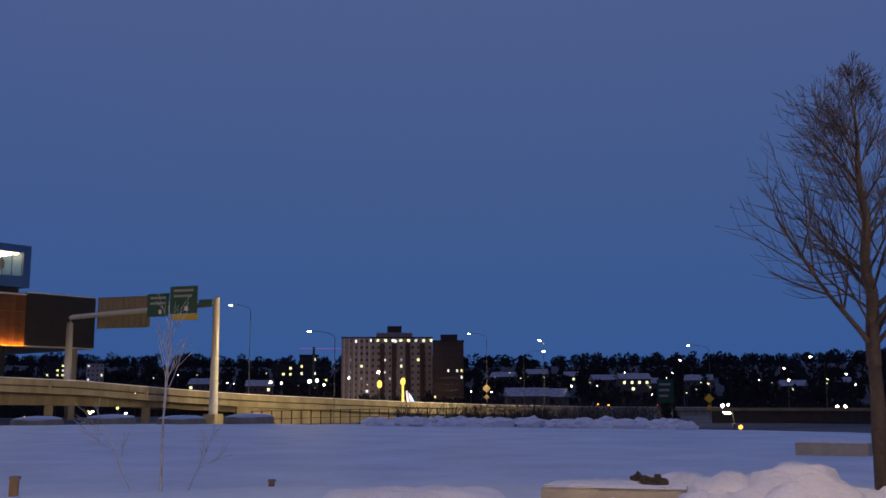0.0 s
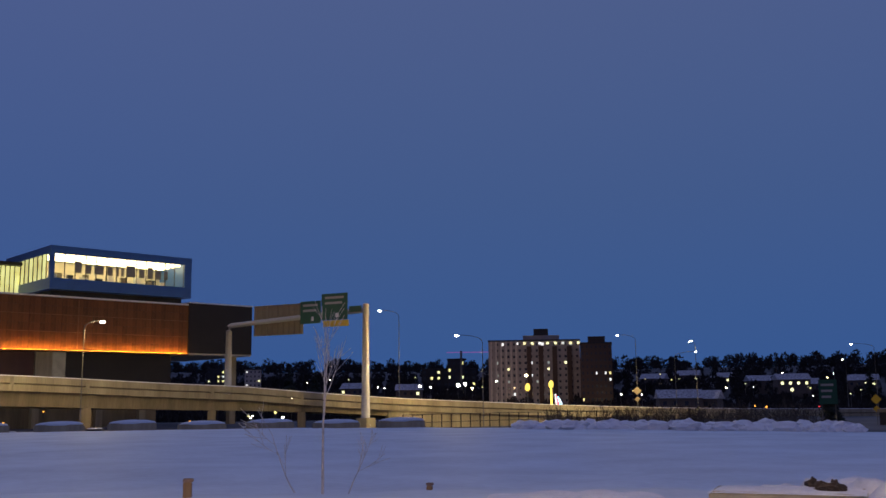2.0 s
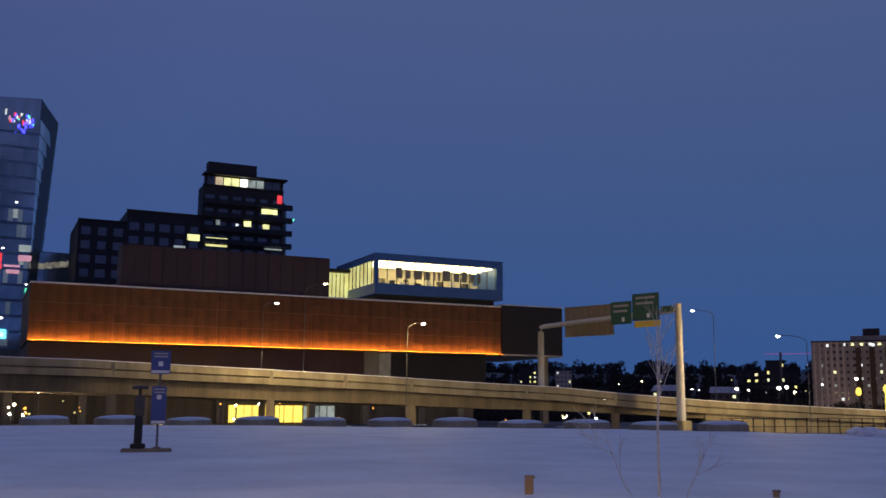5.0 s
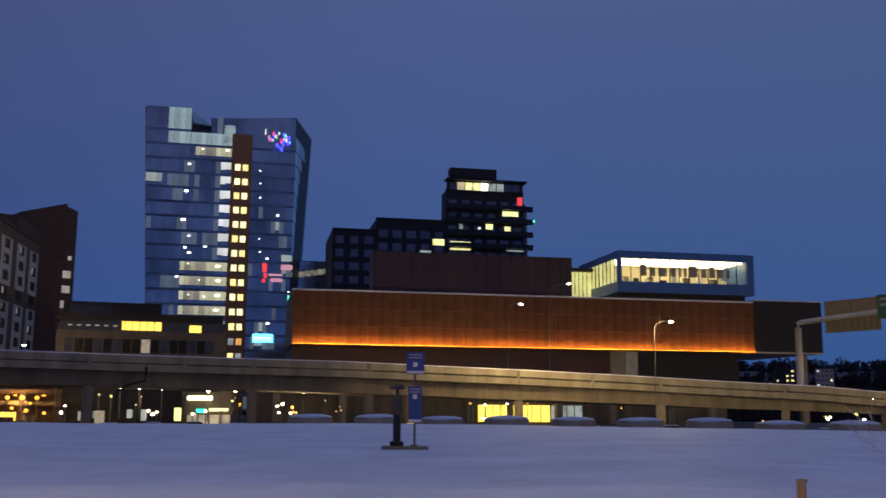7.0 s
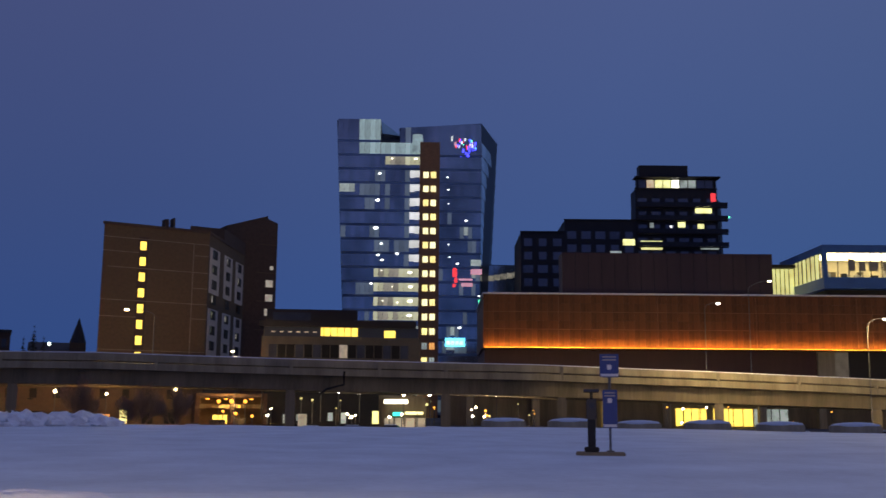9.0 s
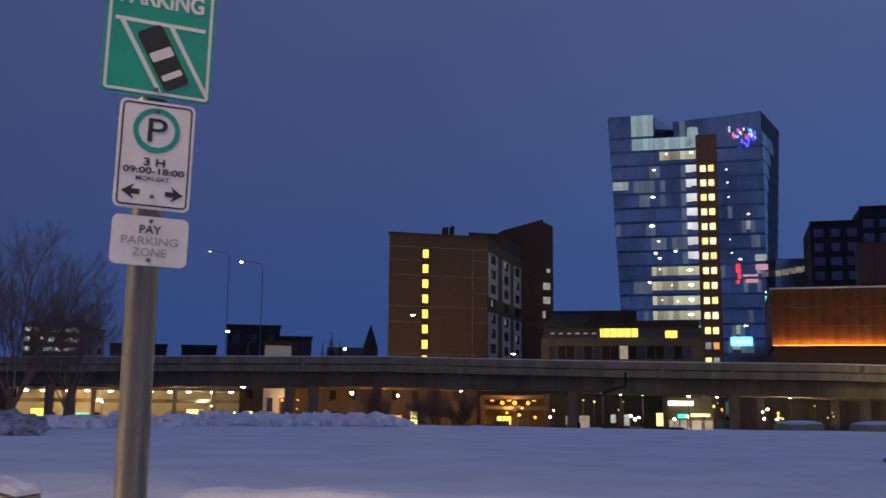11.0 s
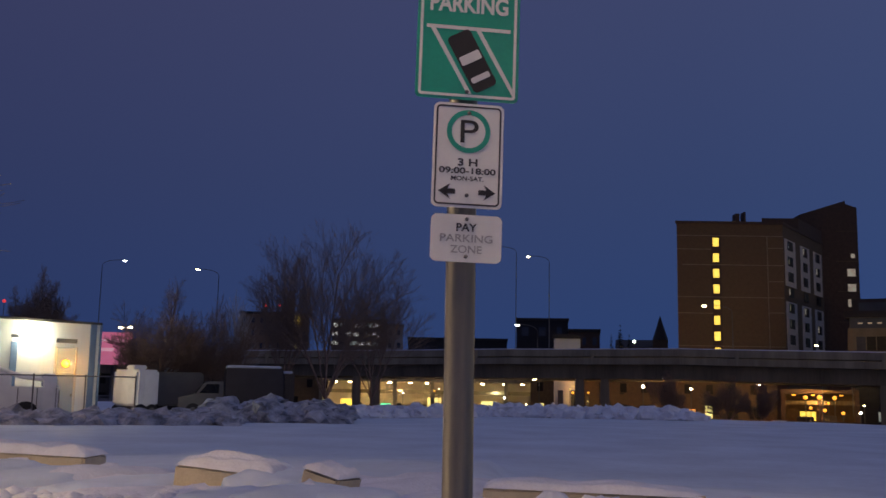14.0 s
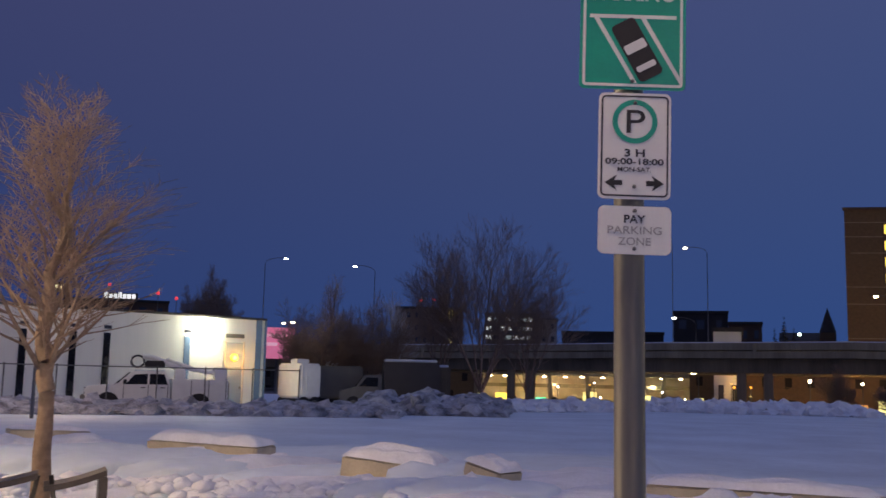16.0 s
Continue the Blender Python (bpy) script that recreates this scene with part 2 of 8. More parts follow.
def box(bm, x0, x1, y0, y1, z0, z1, bevel=0.0, m=None):
    v = [bm.verts.new(c) for c in ((x0, y0, z0), (x1, y0, z0), (x1, y1, z0), (x0, y1, z0), (x0, y0, z1), (x1, y0, z1), (x1, y1, z1), (x0, y1, z1))]
    fs = [bm.faces.new([v[i] for i in q]) for q in ((3, 2, 1, 0), (4, 5, 6, 7), (0, 1, 5, 4), (1, 2, 6, 5), (2, 3, 7, 6), (3, 0, 4, 7))]
    if bevel:
        edges = list({e for f in fs for e in f.edges})
        r = bmesh.ops.bevel(bm, geom=edges, offset=bevel, segments=2, affect="EDGES")
        v = list({w for f in r["faces"] for w in f.verts} | {w for w in v if w.is_valid})
    if m is not None:
        bmesh.ops.transform(bm, matrix=m, verts=v)
    return v


def bbox(x0, x1, y0, y1, z0, z1, bevel=0.0):
    bm = bmesh.new()
    box(bm, x0, x1, y0, y1, z0, z1, bevel)
    return bm


def tube(bm, pts, radii, n=8, caps=True):
    """A round tube along points with a radius at each."""
    rings = []
    pts = [Vector(p) for p in pts]
    for i, p in enumerate(pts):
        d = (pts[min(i + 1, len(pts) - 1)] - pts[max(i - 1, 0)]).normalized()
        a = d.cross(UP if abs(d.z) < 0.9 else Vector((1, 0, 0))).normalized()
        b = d.cross(a)
        r = radii[i] if isinstance(radii, (list, tuple)) else radii
        rings.append([bm.verts.new(p + (a * math.cos(k * math.tau / n) + b * math.sin(k * math.tau / n)) * r) for k in range(n)])
    for q, s in zip(rings, rings[1:]):
        for k in range(n):
            f = bm.faces.new((q[k], q[(k + 1) % n], s[(k + 1) % n], s[k]))
            f.smooth = n > 5
    if caps:
        bm.faces.new(rings[0])
        bm.faces.new(rings[-1][::-1])
    return bm


def tubes(pts, radii, n=8):
    return tube(bmesh.new(), pts, radii, n)


def blob(bm, place, size, seed=0, rough=0.3, sub=2, flat=1.0, smooth=True):
    """An uneven lump."""
    r = bmesh.ops.create_icosphere(bm, subdivisions=sub, radius=1.0)
    for v in r["verts"]:
        k = 1 + rough * noise.noise(v.co * 1.6 + Vector((seed * 3.7, seed * 1.3, seed))) + 0.5 * rough * noise.noise(v.co * 4.1 + Vector((seed, 0, seed)))
        v.co = Vector(place) + Vector((v.co.x * size[0], v.co.y * size[1], v.co.z * size[2] * flat)) * k
    for f in {f for v in r["verts"] for f in v.link_faces}:
        f.smooth = smooth


def text_mesh(name, words, size, place, material, parent, width=None, label="", tall=None, weight=0.012):
    """Flat lettering, standing in the xz plane of its parent and facing -y."""
    cu = bpy.data.curves.new(name, "FONT")
    cu.body, cu.size, cu.align_x, cu.align_y, cu.extrude, cu.offset = words, size, "CENTER", "CENTER", 0.0006, size * weight
    tmp = bpy.data.objects.new(name, cu)
    me = bpy.data.meshes.new_from_object(tmp)
    xs = [v.co.x for v in me.vertices]
    k = width / (max(xs) - min(xs)) if width else 1.0
    mid = (max(xs) + min(xs)) / 2
    zs = [v.co.y for v in me.vertices]
    kz, midz = (tall / (max(zs) - min(zs)) if tall else 1.0), (max(zs) + min(zs)) / 2
    for v in me.vertices:
        v.co = Vector((((v.co.x - mid) * k), -v.co.z, (v.co.y - midz) * kz)) + Vector(place)
    bpy.data.objects.remove(tmp)
    me.materials.append(material)
    ob = new(name, me)
    ob.parent = parent
    if label:
        ob["label"] = label
    return ob


def plate(w, h, r, y0, y1, cx=0.0, cz=0.0, hole=None):
    """A rounded rectangle plate in the xz plane; hole: width of a border, else solid."""
    bm = bmesh.new()

    def ring(ww, hh, rr, y):
        out = []
        for sx, sz, a0 in ((1, 1, 0), (-1, 1, 90), (-1, -1, 180), (1, -1, 270)):
            for k in range(6):
                a = radians(a0 + 18 * k)
                out.append(bm.verts.new((cx + sx * (ww / 2 - rr) + rr * math.cos(a), y, cz + sz * (hh / 2 - rr) + rr * math.sin(a))))
        return out
    a, b = ring(w, h, r, y0), ring(w, h, r, y1)
    n = len(a)
    for k in range(n):
        bm.faces.new((a[k], b[k], b[(k + 1) % n], a[(k + 1) % n]))
    if hole:
        c, d = ring(w - 2 * hole, h - 2 * hole, max(r - hole, 0.002), y0), ring(w - 2 * hole, h - 2 * hole, max(r - hole, 0.002), y1)
        for k in range(n):
            j = (k + 1) % n
            bm.faces.new((c[k], c[j], d[j], d[k]))
            bm.faces.new((a[k], a[j], c[j], c[k]))
            bm.faces.new((b[j], b[k], d[k], d[j]))
    else:
        bm.faces.new(a)
        bm.faces.new(b[::-1])
    return bm


# ---------------------------------------------------------------- ground
def lane(points, q):
    """Smooth interpolation along a list of (bearing, distance, ...) rows by bearing."""
    for a, b in zip(points, points[1:]):
        if b[0] <= q <= a[0]:
            k = (a[0] - q) / (a[0] - b[0])
            return [x + (y - x) * k for x, y in zip(a, b)]
    return points[-1] if q < points[-1][0] else points[0]


def field_edge(a):
    """Distance to the far edge of the snow field by bearing."""
    return lane([(360, 60), (150, 44), (118, 60), (108, 76), (60, 74), (40, 69), (25, 62), (10, 55), (0, 50)], a)[1]


def ground_height(x, y):
    r = math.hypot(x, y)
    a = math.degrees(math.atan2(-x, y)) % 360
    z = 0.05 * noise.noise(Vector((x * 0.25, y * 0.25, 0))) + 0.10 * noise.noise(Vector((x * 0.06, y * 0.06, 3)))
    if r < 22:  # wind-packed drifts beside the walk
        z += 0.10 * max(0, noise.noise(Vector((x * 0.6, y * 0.6, 8)))) * min(1, r / 6)
    if 6 < r < 24:  # snow piled along the row of blocks
        reach = 24 if 105 < a < 165 else 19
        k = max(0, min(1, (r - 6) / 4, (reach - r) / 5))
        z += (0.36 + 0.10 * noise.noise(Vector((x * 0.35, y * 0.35, 5)))) * k * k * (3 - 2 * k)
    if 118 < a < 200 and r > 44:  # the yard
        z -= 0.05 * min(1, (r - 44) / 4, (a - 118) / 4)
    e = field_edge(a)
    if r > e and (a < 122 or a > 300):
        z -= min(2.0, (r - e) * 0.22)
    if a < 60 or a > 300:  # the river valley and the far bank
        k = max(0.0, min(1.0, (r - 230) / 120))
        z -= 6.0 * k * min(1, max(0, (60 - a if a < 100 else 60) / 12))
        k = max(0.0, min(1.0, (r - 380) / 380))
        z += 33.0 * k * k * (3 - 2 * k)
    return z


FAR_LAND = mat("dark_land_with_snow", (0.035, 0.034, 0.034), 0.9, 0.4, 0.06, bump=0.2, col2=(0.09, 0.09, 0.10))


def make_ground():
    radii = [0.0]
    r = 0.5
    while r < 3200:
        radii.append(r)
        r *= 1.045 if r < 110 else 1.09
    n = 300
    verts = [(0, 0, 0)]
    for r in radii[1:]:
        for k in range(n):
            a = k * math.tau / n
            x, y = -r * math.sin(a), r * math.cos(a)
            verts.append((x, y, ground_height(x, y)))
    faces = [(0, 1 + k, 1 + (k + 1) % n) for k in range(n)]
    for i in range(len(radii) - 2):
        for k in range(n):
            p, q = 1 + i * n, 1 + (i + 1) * n
            j = (k + 1) % n
            faces.append((p + k, q + k, q + j, p + j))
    me = bpy.data.meshes.new("ground")
    me.from_pydata(verts, [], faces)
    me.polygons.foreach_set("use_smooth", [True] * len(me.polygons))
    me.materials.append(SNOW)
    me.materials.append(FAR_LAND)
    for f_ in me.polygons:
        c = f_.center
        a = math.degrees(math.atan2(-c.x, c.y)) % 360
        if math.hypot(c.x, c.y) > field_edge(a) + (6 if a < 122 or a > 300 else 60):
            f_.material_index = 1
    ob = new("ground", me)
    tagged(ob, "open snow-covered field of smooth wind-packed snow", "snow field", kind="structure")


make_ground()

# ---------------------------------------------------------------- freeway overpass
# bearing from the middle of the walk, distance, top of parapet, underside of girder
DECK = [(150, 190, 6.6, 3.3), (132, 152, 6.6, 3.3), (124, 140, 6.6, 3.35), (115.6, 130, 6.6, 3.4), (106.4, 121, 6.8, 3.4), (96, 117, 6.9, 3.45), (85.4, 115, 6.5, 3.05),
        (71.5, 116, 6.15, 2.6), (62, 122, 5.6, 2.0), (55.4, 128, 5.1, 1.6), (49.8, 133, 4.45, 1.1), (45.3, 136.5, 4.0, 0.85), (41.1, 139, 3.1, 0.5), (36.7, 143, 2.3, -0.2),
        (31, 152, 1.55, -1.2), (25.8, 166, 0.85, -2.0), (22.7, 177, 0.45, -2.5), (17, 205, -0.2, -3.2), (10, 260, -0.9, -4.0)]


def deck_at(a):
    q = lane(DECK, a)
    p = ST_B + bearing(a) * q[1]
    return Vector((p.x, p.y, 0)), q[2], q[3]


def sweep(bm, profile, bearings):
    """Sweeps a closed profile along the near edge of the deck; profile: function of (top, bottom) giving (inward, z) pairs."""
    rings = []
    for i, a in enumerate(bearings):
        p, top, bot = deck_at(a)
        p0, p1 = deck_at(bearings[max(i - 1, 0)])[0], deck_at(bearings[min(i + 1, len(bearings) - 1)])[0]
        d = (p1 - p0).normalized()
        inward = Vector((-d.y, d.x, 0)) if Vector((-d.y, d.x, 0)).dot(p) > 0 else Vector((d.y, -d.x, 0))
        rings.append([bm.verts.new(p + inward * w + UP * z) for w, z in profile(top, bot)])
    n = len(rings[0])
    for q, s in zip(rings, rings[1:]):
        for k in range(n):
            bm.faces.new((q[k], q[(k + 1) % n], s[(k + 1) % n], s[k]))
    bm.faces.new(rings[0])
    bm.faces.new(rings[-1][::-1])
    bmesh.ops.recalc_face_normals(bm, faces=bm.faces)
    return bm


def make_overpass():
    road = thing("overpass", label="long concrete freeway overpass on piers with snowy parapets", category="overpass", kind="structure")
    full = [150 - 1.0 * k for k in range(141)]
    span = [a for a in full if a >= 37]
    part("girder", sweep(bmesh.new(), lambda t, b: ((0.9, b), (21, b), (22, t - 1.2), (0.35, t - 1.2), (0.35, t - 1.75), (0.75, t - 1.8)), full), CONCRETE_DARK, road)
    part("deck_edge", sweep(bmesh.new(), lambda t, b: ((0.05, t - 1.75), (0.35, t - 1.75), (0.35, t - 1.0), (0.05, t - 1.0)), full), CONCRETE, road)
    part("parapet", sweep(bmesh.new(), lambda t, b: ((0.16, t - 0.80), (0.55, t - 0.95), (0.42, t), (0.2, t)), full), CONCRETE, road)
    part("far_parapet", sweep(bmesh.new(), lambda t, b: ((21.4, t - 1.2), (21.8, t - 1.2), (21.7, t - 0.1), (21.5, t - 0.1)), full), CONCRETE, road)
    part("carriageway", sweep(bmesh.new(), lambda t, b: ((0.6, t - 1.19), (21.3, t - 1.19), (21.3, t - 1.1), (0.6, t - 1.1)), full), ASPHALT, road)
    part("snow_ridge", sweep(bmesh.new(), lambda t, b: ((0.2, t + 0.004), (0.42, t + 0.004), (0.38, t + 0.09), (0.24, t + 0.11)), full), SNOW_ROUGH, road, "thin snow on the parapet")
    # retaining wall where the road comes down to the ground
    part("abutment_wall", sweep(bmesh.new(), lambda t, b: ((0.5, -4.5), (1.5, -4.5), (1.5, t - 1.7), (0.5, t - 1.7)), [37 - 0.5 * k for k in range(54)]), CONCRETE, road, "pale concrete retaining wall")
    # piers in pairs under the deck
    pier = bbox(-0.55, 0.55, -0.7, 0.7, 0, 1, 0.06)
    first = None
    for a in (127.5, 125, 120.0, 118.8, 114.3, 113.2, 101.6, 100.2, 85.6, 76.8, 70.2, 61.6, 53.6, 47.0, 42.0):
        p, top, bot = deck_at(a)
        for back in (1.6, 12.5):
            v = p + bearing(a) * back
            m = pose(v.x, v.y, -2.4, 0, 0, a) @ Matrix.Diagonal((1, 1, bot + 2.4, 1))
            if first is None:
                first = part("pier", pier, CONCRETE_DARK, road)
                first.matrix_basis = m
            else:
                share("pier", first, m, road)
    # joints of the parapet
    joint = None
    for a in (126.2, 119.4, 113.8, 107.5, 100.9, 93.0, 85.6, 80.6, 76.8, 70.2, 61.6, 57.4, 53.6, 47.0, 42.0):
        p, top, bot = deck_at(a)
        v = p + bearing(a) * 0.1
        m = pose(v.x, v.y, top - 1.75, 0, 0, a)
        if joint is None:
            joint = part("joint", bbox(-0.22, 0.22, -0.06, 0.06, 0, 1.7), CONCRETE, road)
            joint.matrix_basis = m
        else:
            share("joint", joint, m, road)
    # drain pipe on the face of the deck near a pier
    p, top, bot = deck_at(84.2)
    q = deck_at(82.6)[0]
    part("drain_pipe", tubes([p + UP * 0.6, p + UP * 2.2, p.lerp(q, 0.4) + UP * 3.2, q + UP * 3.7, q + UP * 5.2], 0.14, 6), BLACK, road, "black drain pipe")


make_overpass()

road_strip = part("road", sweep(bmesh.new(), lambda t, b: ((-14, -2.3), (34, -2.3), (34, -2.12), (-14, -2.12)), [108 - 2.0 * k for k in range(36)]), ASPHALT)
tagged(road_strip, "dark wet asphalt street running under the overpass", "road", kind="structure")

# ---------------------------------------------------------------- art museum
MU = Vector((18.78, 80.66, 0)).normalized()
MN = Vector((MU.y, -MU.x, 0))
MP = Vector((-158.9, 43.7, 0))
M_POSE = Matrix(((MU.x, -MN.x, 0, MP.x), (MU.y, -MN.y, 0, MP.y), (0, 0, 1, 0), (0, 0, 0, 1)))  # local x along the front, y into the building


def front(a, el, depth, stand=ST_B):
    """Where a line of sight meets the plane lying depth behind the museum's front: distance along it and height."""
    d = bearing(a)
    k = ((MP - MN * depth) - stand).dot(MN) / d.dot(MN)
    return (stand + d * k - MP).dot(MU), 1.6 + k * math.tan(radians(el))


def make_museum():
    g = thing("museum", label="modern art museum of stacked copper-clad boxes lit orange at the base", category="museum")
    g.matrix_basis = M_POSE
    part("screen_volume", bbox(0.1, 82.7, 0.25, 34, 11.1, 19.7), CORTEN_DARK, g)
    part("soffit_slab", bbox(0, 82.8, -0.6, 0.24, 10.80, 10.95), BLACK_PANEL, g)
    first = None
    cols, rows_ = 46, 6
    w, h = 82.8 / cols, 8.75 / rows_
    for i in range(cols):
        for j in range(rows_):
            m = pose(i * w, 0.03 * ((i * 7 + j * 3) % 3), 11.1 + j * h)
            if first is None:
                first = part("panel", bbox(0.015, w - 0.015, 0, 0.1, 0.015, h - 0.015), CORTEN, g)
                first.matrix_basis = m
            else:
                share("panel", first, m, g)
    # seam strips in a paler copper, with their glints painted into the colour
    for z in (14.0, 16.9):
        part("seam_rail", bbox(0, 82.7, -0.035, -0.005, z, z + 0.09), SEAM_GLINT, g, "horizontal seam with a painted glint")
    for x in (12.5, 29.0, 45.4, 62.2):
        part("seam_rail", bbox(x, x + 0.1, -0.033, -0.004, 11.2, 19.6), SEAM_GLINT, g)
    part("roof_edge", bbox(-0.1, 82.9, -0.1, 34, 19.9, 20.15), SNOW_ROUGH, g, "snow along the roof edge")
    part("light_trough", bbox(0, 82.7, -0.24, -0.12, 10.954, 11.05), L_ORANGE_STRIP, g, "orange linear light along the base of the screen")
    # base storeys below the screen
    part("base_wall", bbox(0.3, 55.6, 1.2, 33, 5.0, 10.74), CORTEN_DARK, g)
    part("stair_wall", bbox(55.7, 58.5, 0.9, 6, 4.99, 10.74), CONCRETE, g, "pale concrete stair wall")
    part("stair_glazing", bbox(58.55, 60.8, 1.0, 6, 4.99, 10.74), L_STAIR, g, "softly lit stair glazing")
    part("base_wall", bbox(60.9, 80.2, 1.2, 33, 5.0, 10.74), BLACK_PANEL, g)
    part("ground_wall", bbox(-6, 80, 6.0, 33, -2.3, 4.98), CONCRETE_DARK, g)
    for s0, s1, mt in ((33.0, 38.2, L_YELLOW), (39.4, 46.0, L_YELLOW), (46.3, 52.0, L_DIM)):
        z0, z1 = -1.7, 1.2
        part("window", bbox(s0, s1, 5.85, 5.99, z0, z1), mt, g)
        for k in range(1, 4):
            x = s0 + (s1 - s0) * k / 4
            part("mullion", bbox(x - 0.06, x + 0.06, 5.75, 5.84, z0, z1), BLACK_PANEL, g)
    part("lit_recess", bbox(20.6, 22.0, 5.8, 5.99, -2.1, 3.2), L_YELLOW, g)
    for s in (-2.0, 9.0, 18.5, 31, 47.0, 57, 68, 76):
        part("column", bbox(s - 0.6, s + 0.6, 3.2, 4.4, -2.3, 4.98), CONCRETE, g)
    # dark end volume that overhangs
    part("end_volume", bbox(82.82, 96.2, -0.3, 27, 11.1, 20.3), BLACK_PANEL, g)
    part("end_soffit", bbox(82.9, 96.1, -0.2, 26, 10.8, 11.09), PALE_PANEL, g, "pale soffit under the overhang")
    part("end_column", bbox(93.6, 94.9, 3.0, 4.2, -2.3, 10.79), CONCRETE, g)
    part("end_snow", bbox(82.82, 96.3, -0.35, 27, 20.3, 20.5), SNOW_ROUGH, g)
    # upper set-back volume
    s0, z0 = front(70.11, 8.63, 10)
    s1, z1 = front(58.49, 8.30, 10)
    part("upper_volume", bbox(s0, s1, 10, 15, 19.75, z1), UPPER_COPPER, g)
    for k in range(1, 16):
        x = s0 + (s1 - s0) * k / 16
        part("seam", bbox(x - 0.04, x + 0.04, 9.93, 9.99, 20.2, z1 - 0.1), BLACK_PANEL, g)
    # glass gallery on top, in a blue frame
    a, b, zb, zt = 56.9, 83.0, 21.2, 28.6
    part("gallery_neck", bbox(a + 1, b - 1, 1.4, 19, 20.16, zb - 0.01), BLACK_PANEL, g)
    gal = part("gallery_floor", bbox(a, b, -0.4, 21, zb, zb + 1.9), BLUE_FRAME, g, "deep blue metal fascia")
    part("gallery_roof", bbox(a, b, -0.4, 21, zt - 1.3, zt), BLUE_FRAME, g, "deep blue metal fascia")
    part("end_frame", bbox(a, a + 0.7, -0.4, 0.4, zb + 1.9, zt - 1.3), BLUE_FRAME, g)
    part("end_frame", bbox(b - 1.4, b, -0.4, 21, zb + 1.9, zt - 1.3), BLUE_FRAME, g)
    part("back_wall", bbox(a, b - 1.4, 9.5, 9.8, zb + 1.9, zt - 1.3), PLASTER, g)
    part("gallery_ceiling_light", bbox(a + 0.8, b - 1.8, 0.6, 1.3, zt - 1.55, zt - 1.31), L_GALLERY, g)
    for k in range(3):
        part("gallery_ceiling_light", bbox(a + 0.8, b - 1.8, 2.8 + 2.2 * k, 3.3 + 2.2 * k, zt - 1.5, zt - 1.31), L_GALLERY, g)
    for k in range(14):
        x = a + 0.7 + (b - a - 2.1) * k / 13
        part("mullion", bbox(x - 0.05, x + 0.05, -0.1, 0.1, zb + 1.9, zt - 1.3), BLACK_PANEL, g)
    for k in range(13):
        x = a + 1.2 + (b - a - 3.2) * k / 13
        hh = (1.0, 1.6, 1.2, 0.8, 1.7)[k % 5]
        part("interior_fitting", bbox(x, x + 0.9 + 0.3 * (k % 2), 2.0 + (k * 5 % 7) * 0.6, 2.6 + (k * 5 % 7) * 0.6, zb + 1.91, zb + 1.9 + hh), (PALE_PANEL, TAN_SIGN, GREY_GLASS)[k % 3], g)
    # the name on the glass, drawn as plain bars
    x = a + 4.2
    for k, wd in enumerate((1.5, 1.3, 2.0, 1.2, 0.6, 0.6, 2.0, 1.3, 1.3, 1.2, 0.9)):
        part("lettering_bar", bbox(x, x + wd * 0.8, -0.2, -0.14, zb + 3.0, zb + (5.0 if k in (0, 6, 8) else 4.5)), LETTER_GREY, g)
        x += wd + 0.35
    for k in range(8):
        part("side_pane", bbox(a + 0.12, a + 0.18, 1.6 + 2.0 * k, 3.4 + 2.0 * k, zb + 1.91, zt - 1.31), L_GALLERY_WALL, g)
    for k in range(9):
        y = 1.5 + 2.0 * k
        part("side_mullion", bbox(a - 0.05, a + 0.1, y - 0.06, y + 0.06, zb + 1.9, zt - 1.3), BLACK_PANEL, g)
    # terrace link with lit glazing behind the gallery
    part("terrace_glazing", bbox(s1 + 0.01, a - 0.02, 14.0, 14.2, 20.16, 26.4), L_GALLERY_WALL, g)
    for k in range(6):
        x = s1 + 0.2 + (a - s1 - 0.3) * k / 6
        part("mullion", bbox(x, x + 0.12, 13.8, 13.98, 20.16, 26.4), BLACK_PANEL, g)
    part("terrace_roof", bbox(s1 + 0.01, a - 0.02, 12.5, 21, 26.42, 27.0), BLACK_PANEL, g)
    # linear light on the screen
    for k in range(6):
        s = 82.7 * (k + 0.5) / 6
        p = M_POSE @ Vector((s, -0.5, 10.98))
        q = M_POSE @ Vector((s, 0.0, 12.5))
        ob = lamp("screen_uplight", "AREA", p, 480, (1.0, 0.48, 0.09), 0.12, q, 0.1)
        ob.data.size, ob.data.size_y = 13.7, 0.12
        d = (q - p).normalized()
        xx = MU
        yy = (-d).cross(xx)
        ob.matrix_basis = Matrix(((xx.x, yy.x, -d.x, p.x), (xx.y, yy.y, -d.y, p.y), (xx.z, yy.z, -d.z, p.z), (0, 0, 0, 1)))
    return g


SEAM_GLINT = mat("copper_seam_glint", (0.24, 0.11, 0.05), 0.5, 0.5, 0.4, metal=0.2)
LETTER_GREY = mat("grey_window_lettering", (0.30, 0.27, 0.20), 0.7, 0.2, 2.0)
L_ORANGE_STRIP = glow("orange_strip", (1.0, 0.40, 0.06), 0.28, 0.1)
L_STAIR = glow("stair_glow", (0.24, 0.21, 0.16), 0.12, 0.4)
L_GALLERY = glow("gallery_lamp", (1.0, 0.78, 0.38), 7.0, 0.05)
L_GALLERY_WALL = glow("gallery_glow", (1.0, 0.70, 0.24), 0.75, 0.6, 0.5)
UPPER_COPPER = mat("weathered_upper_copper", (0.062, 0.032, 0.030), 0.65, 0.25, 0.2, streak=True)
make_museum()


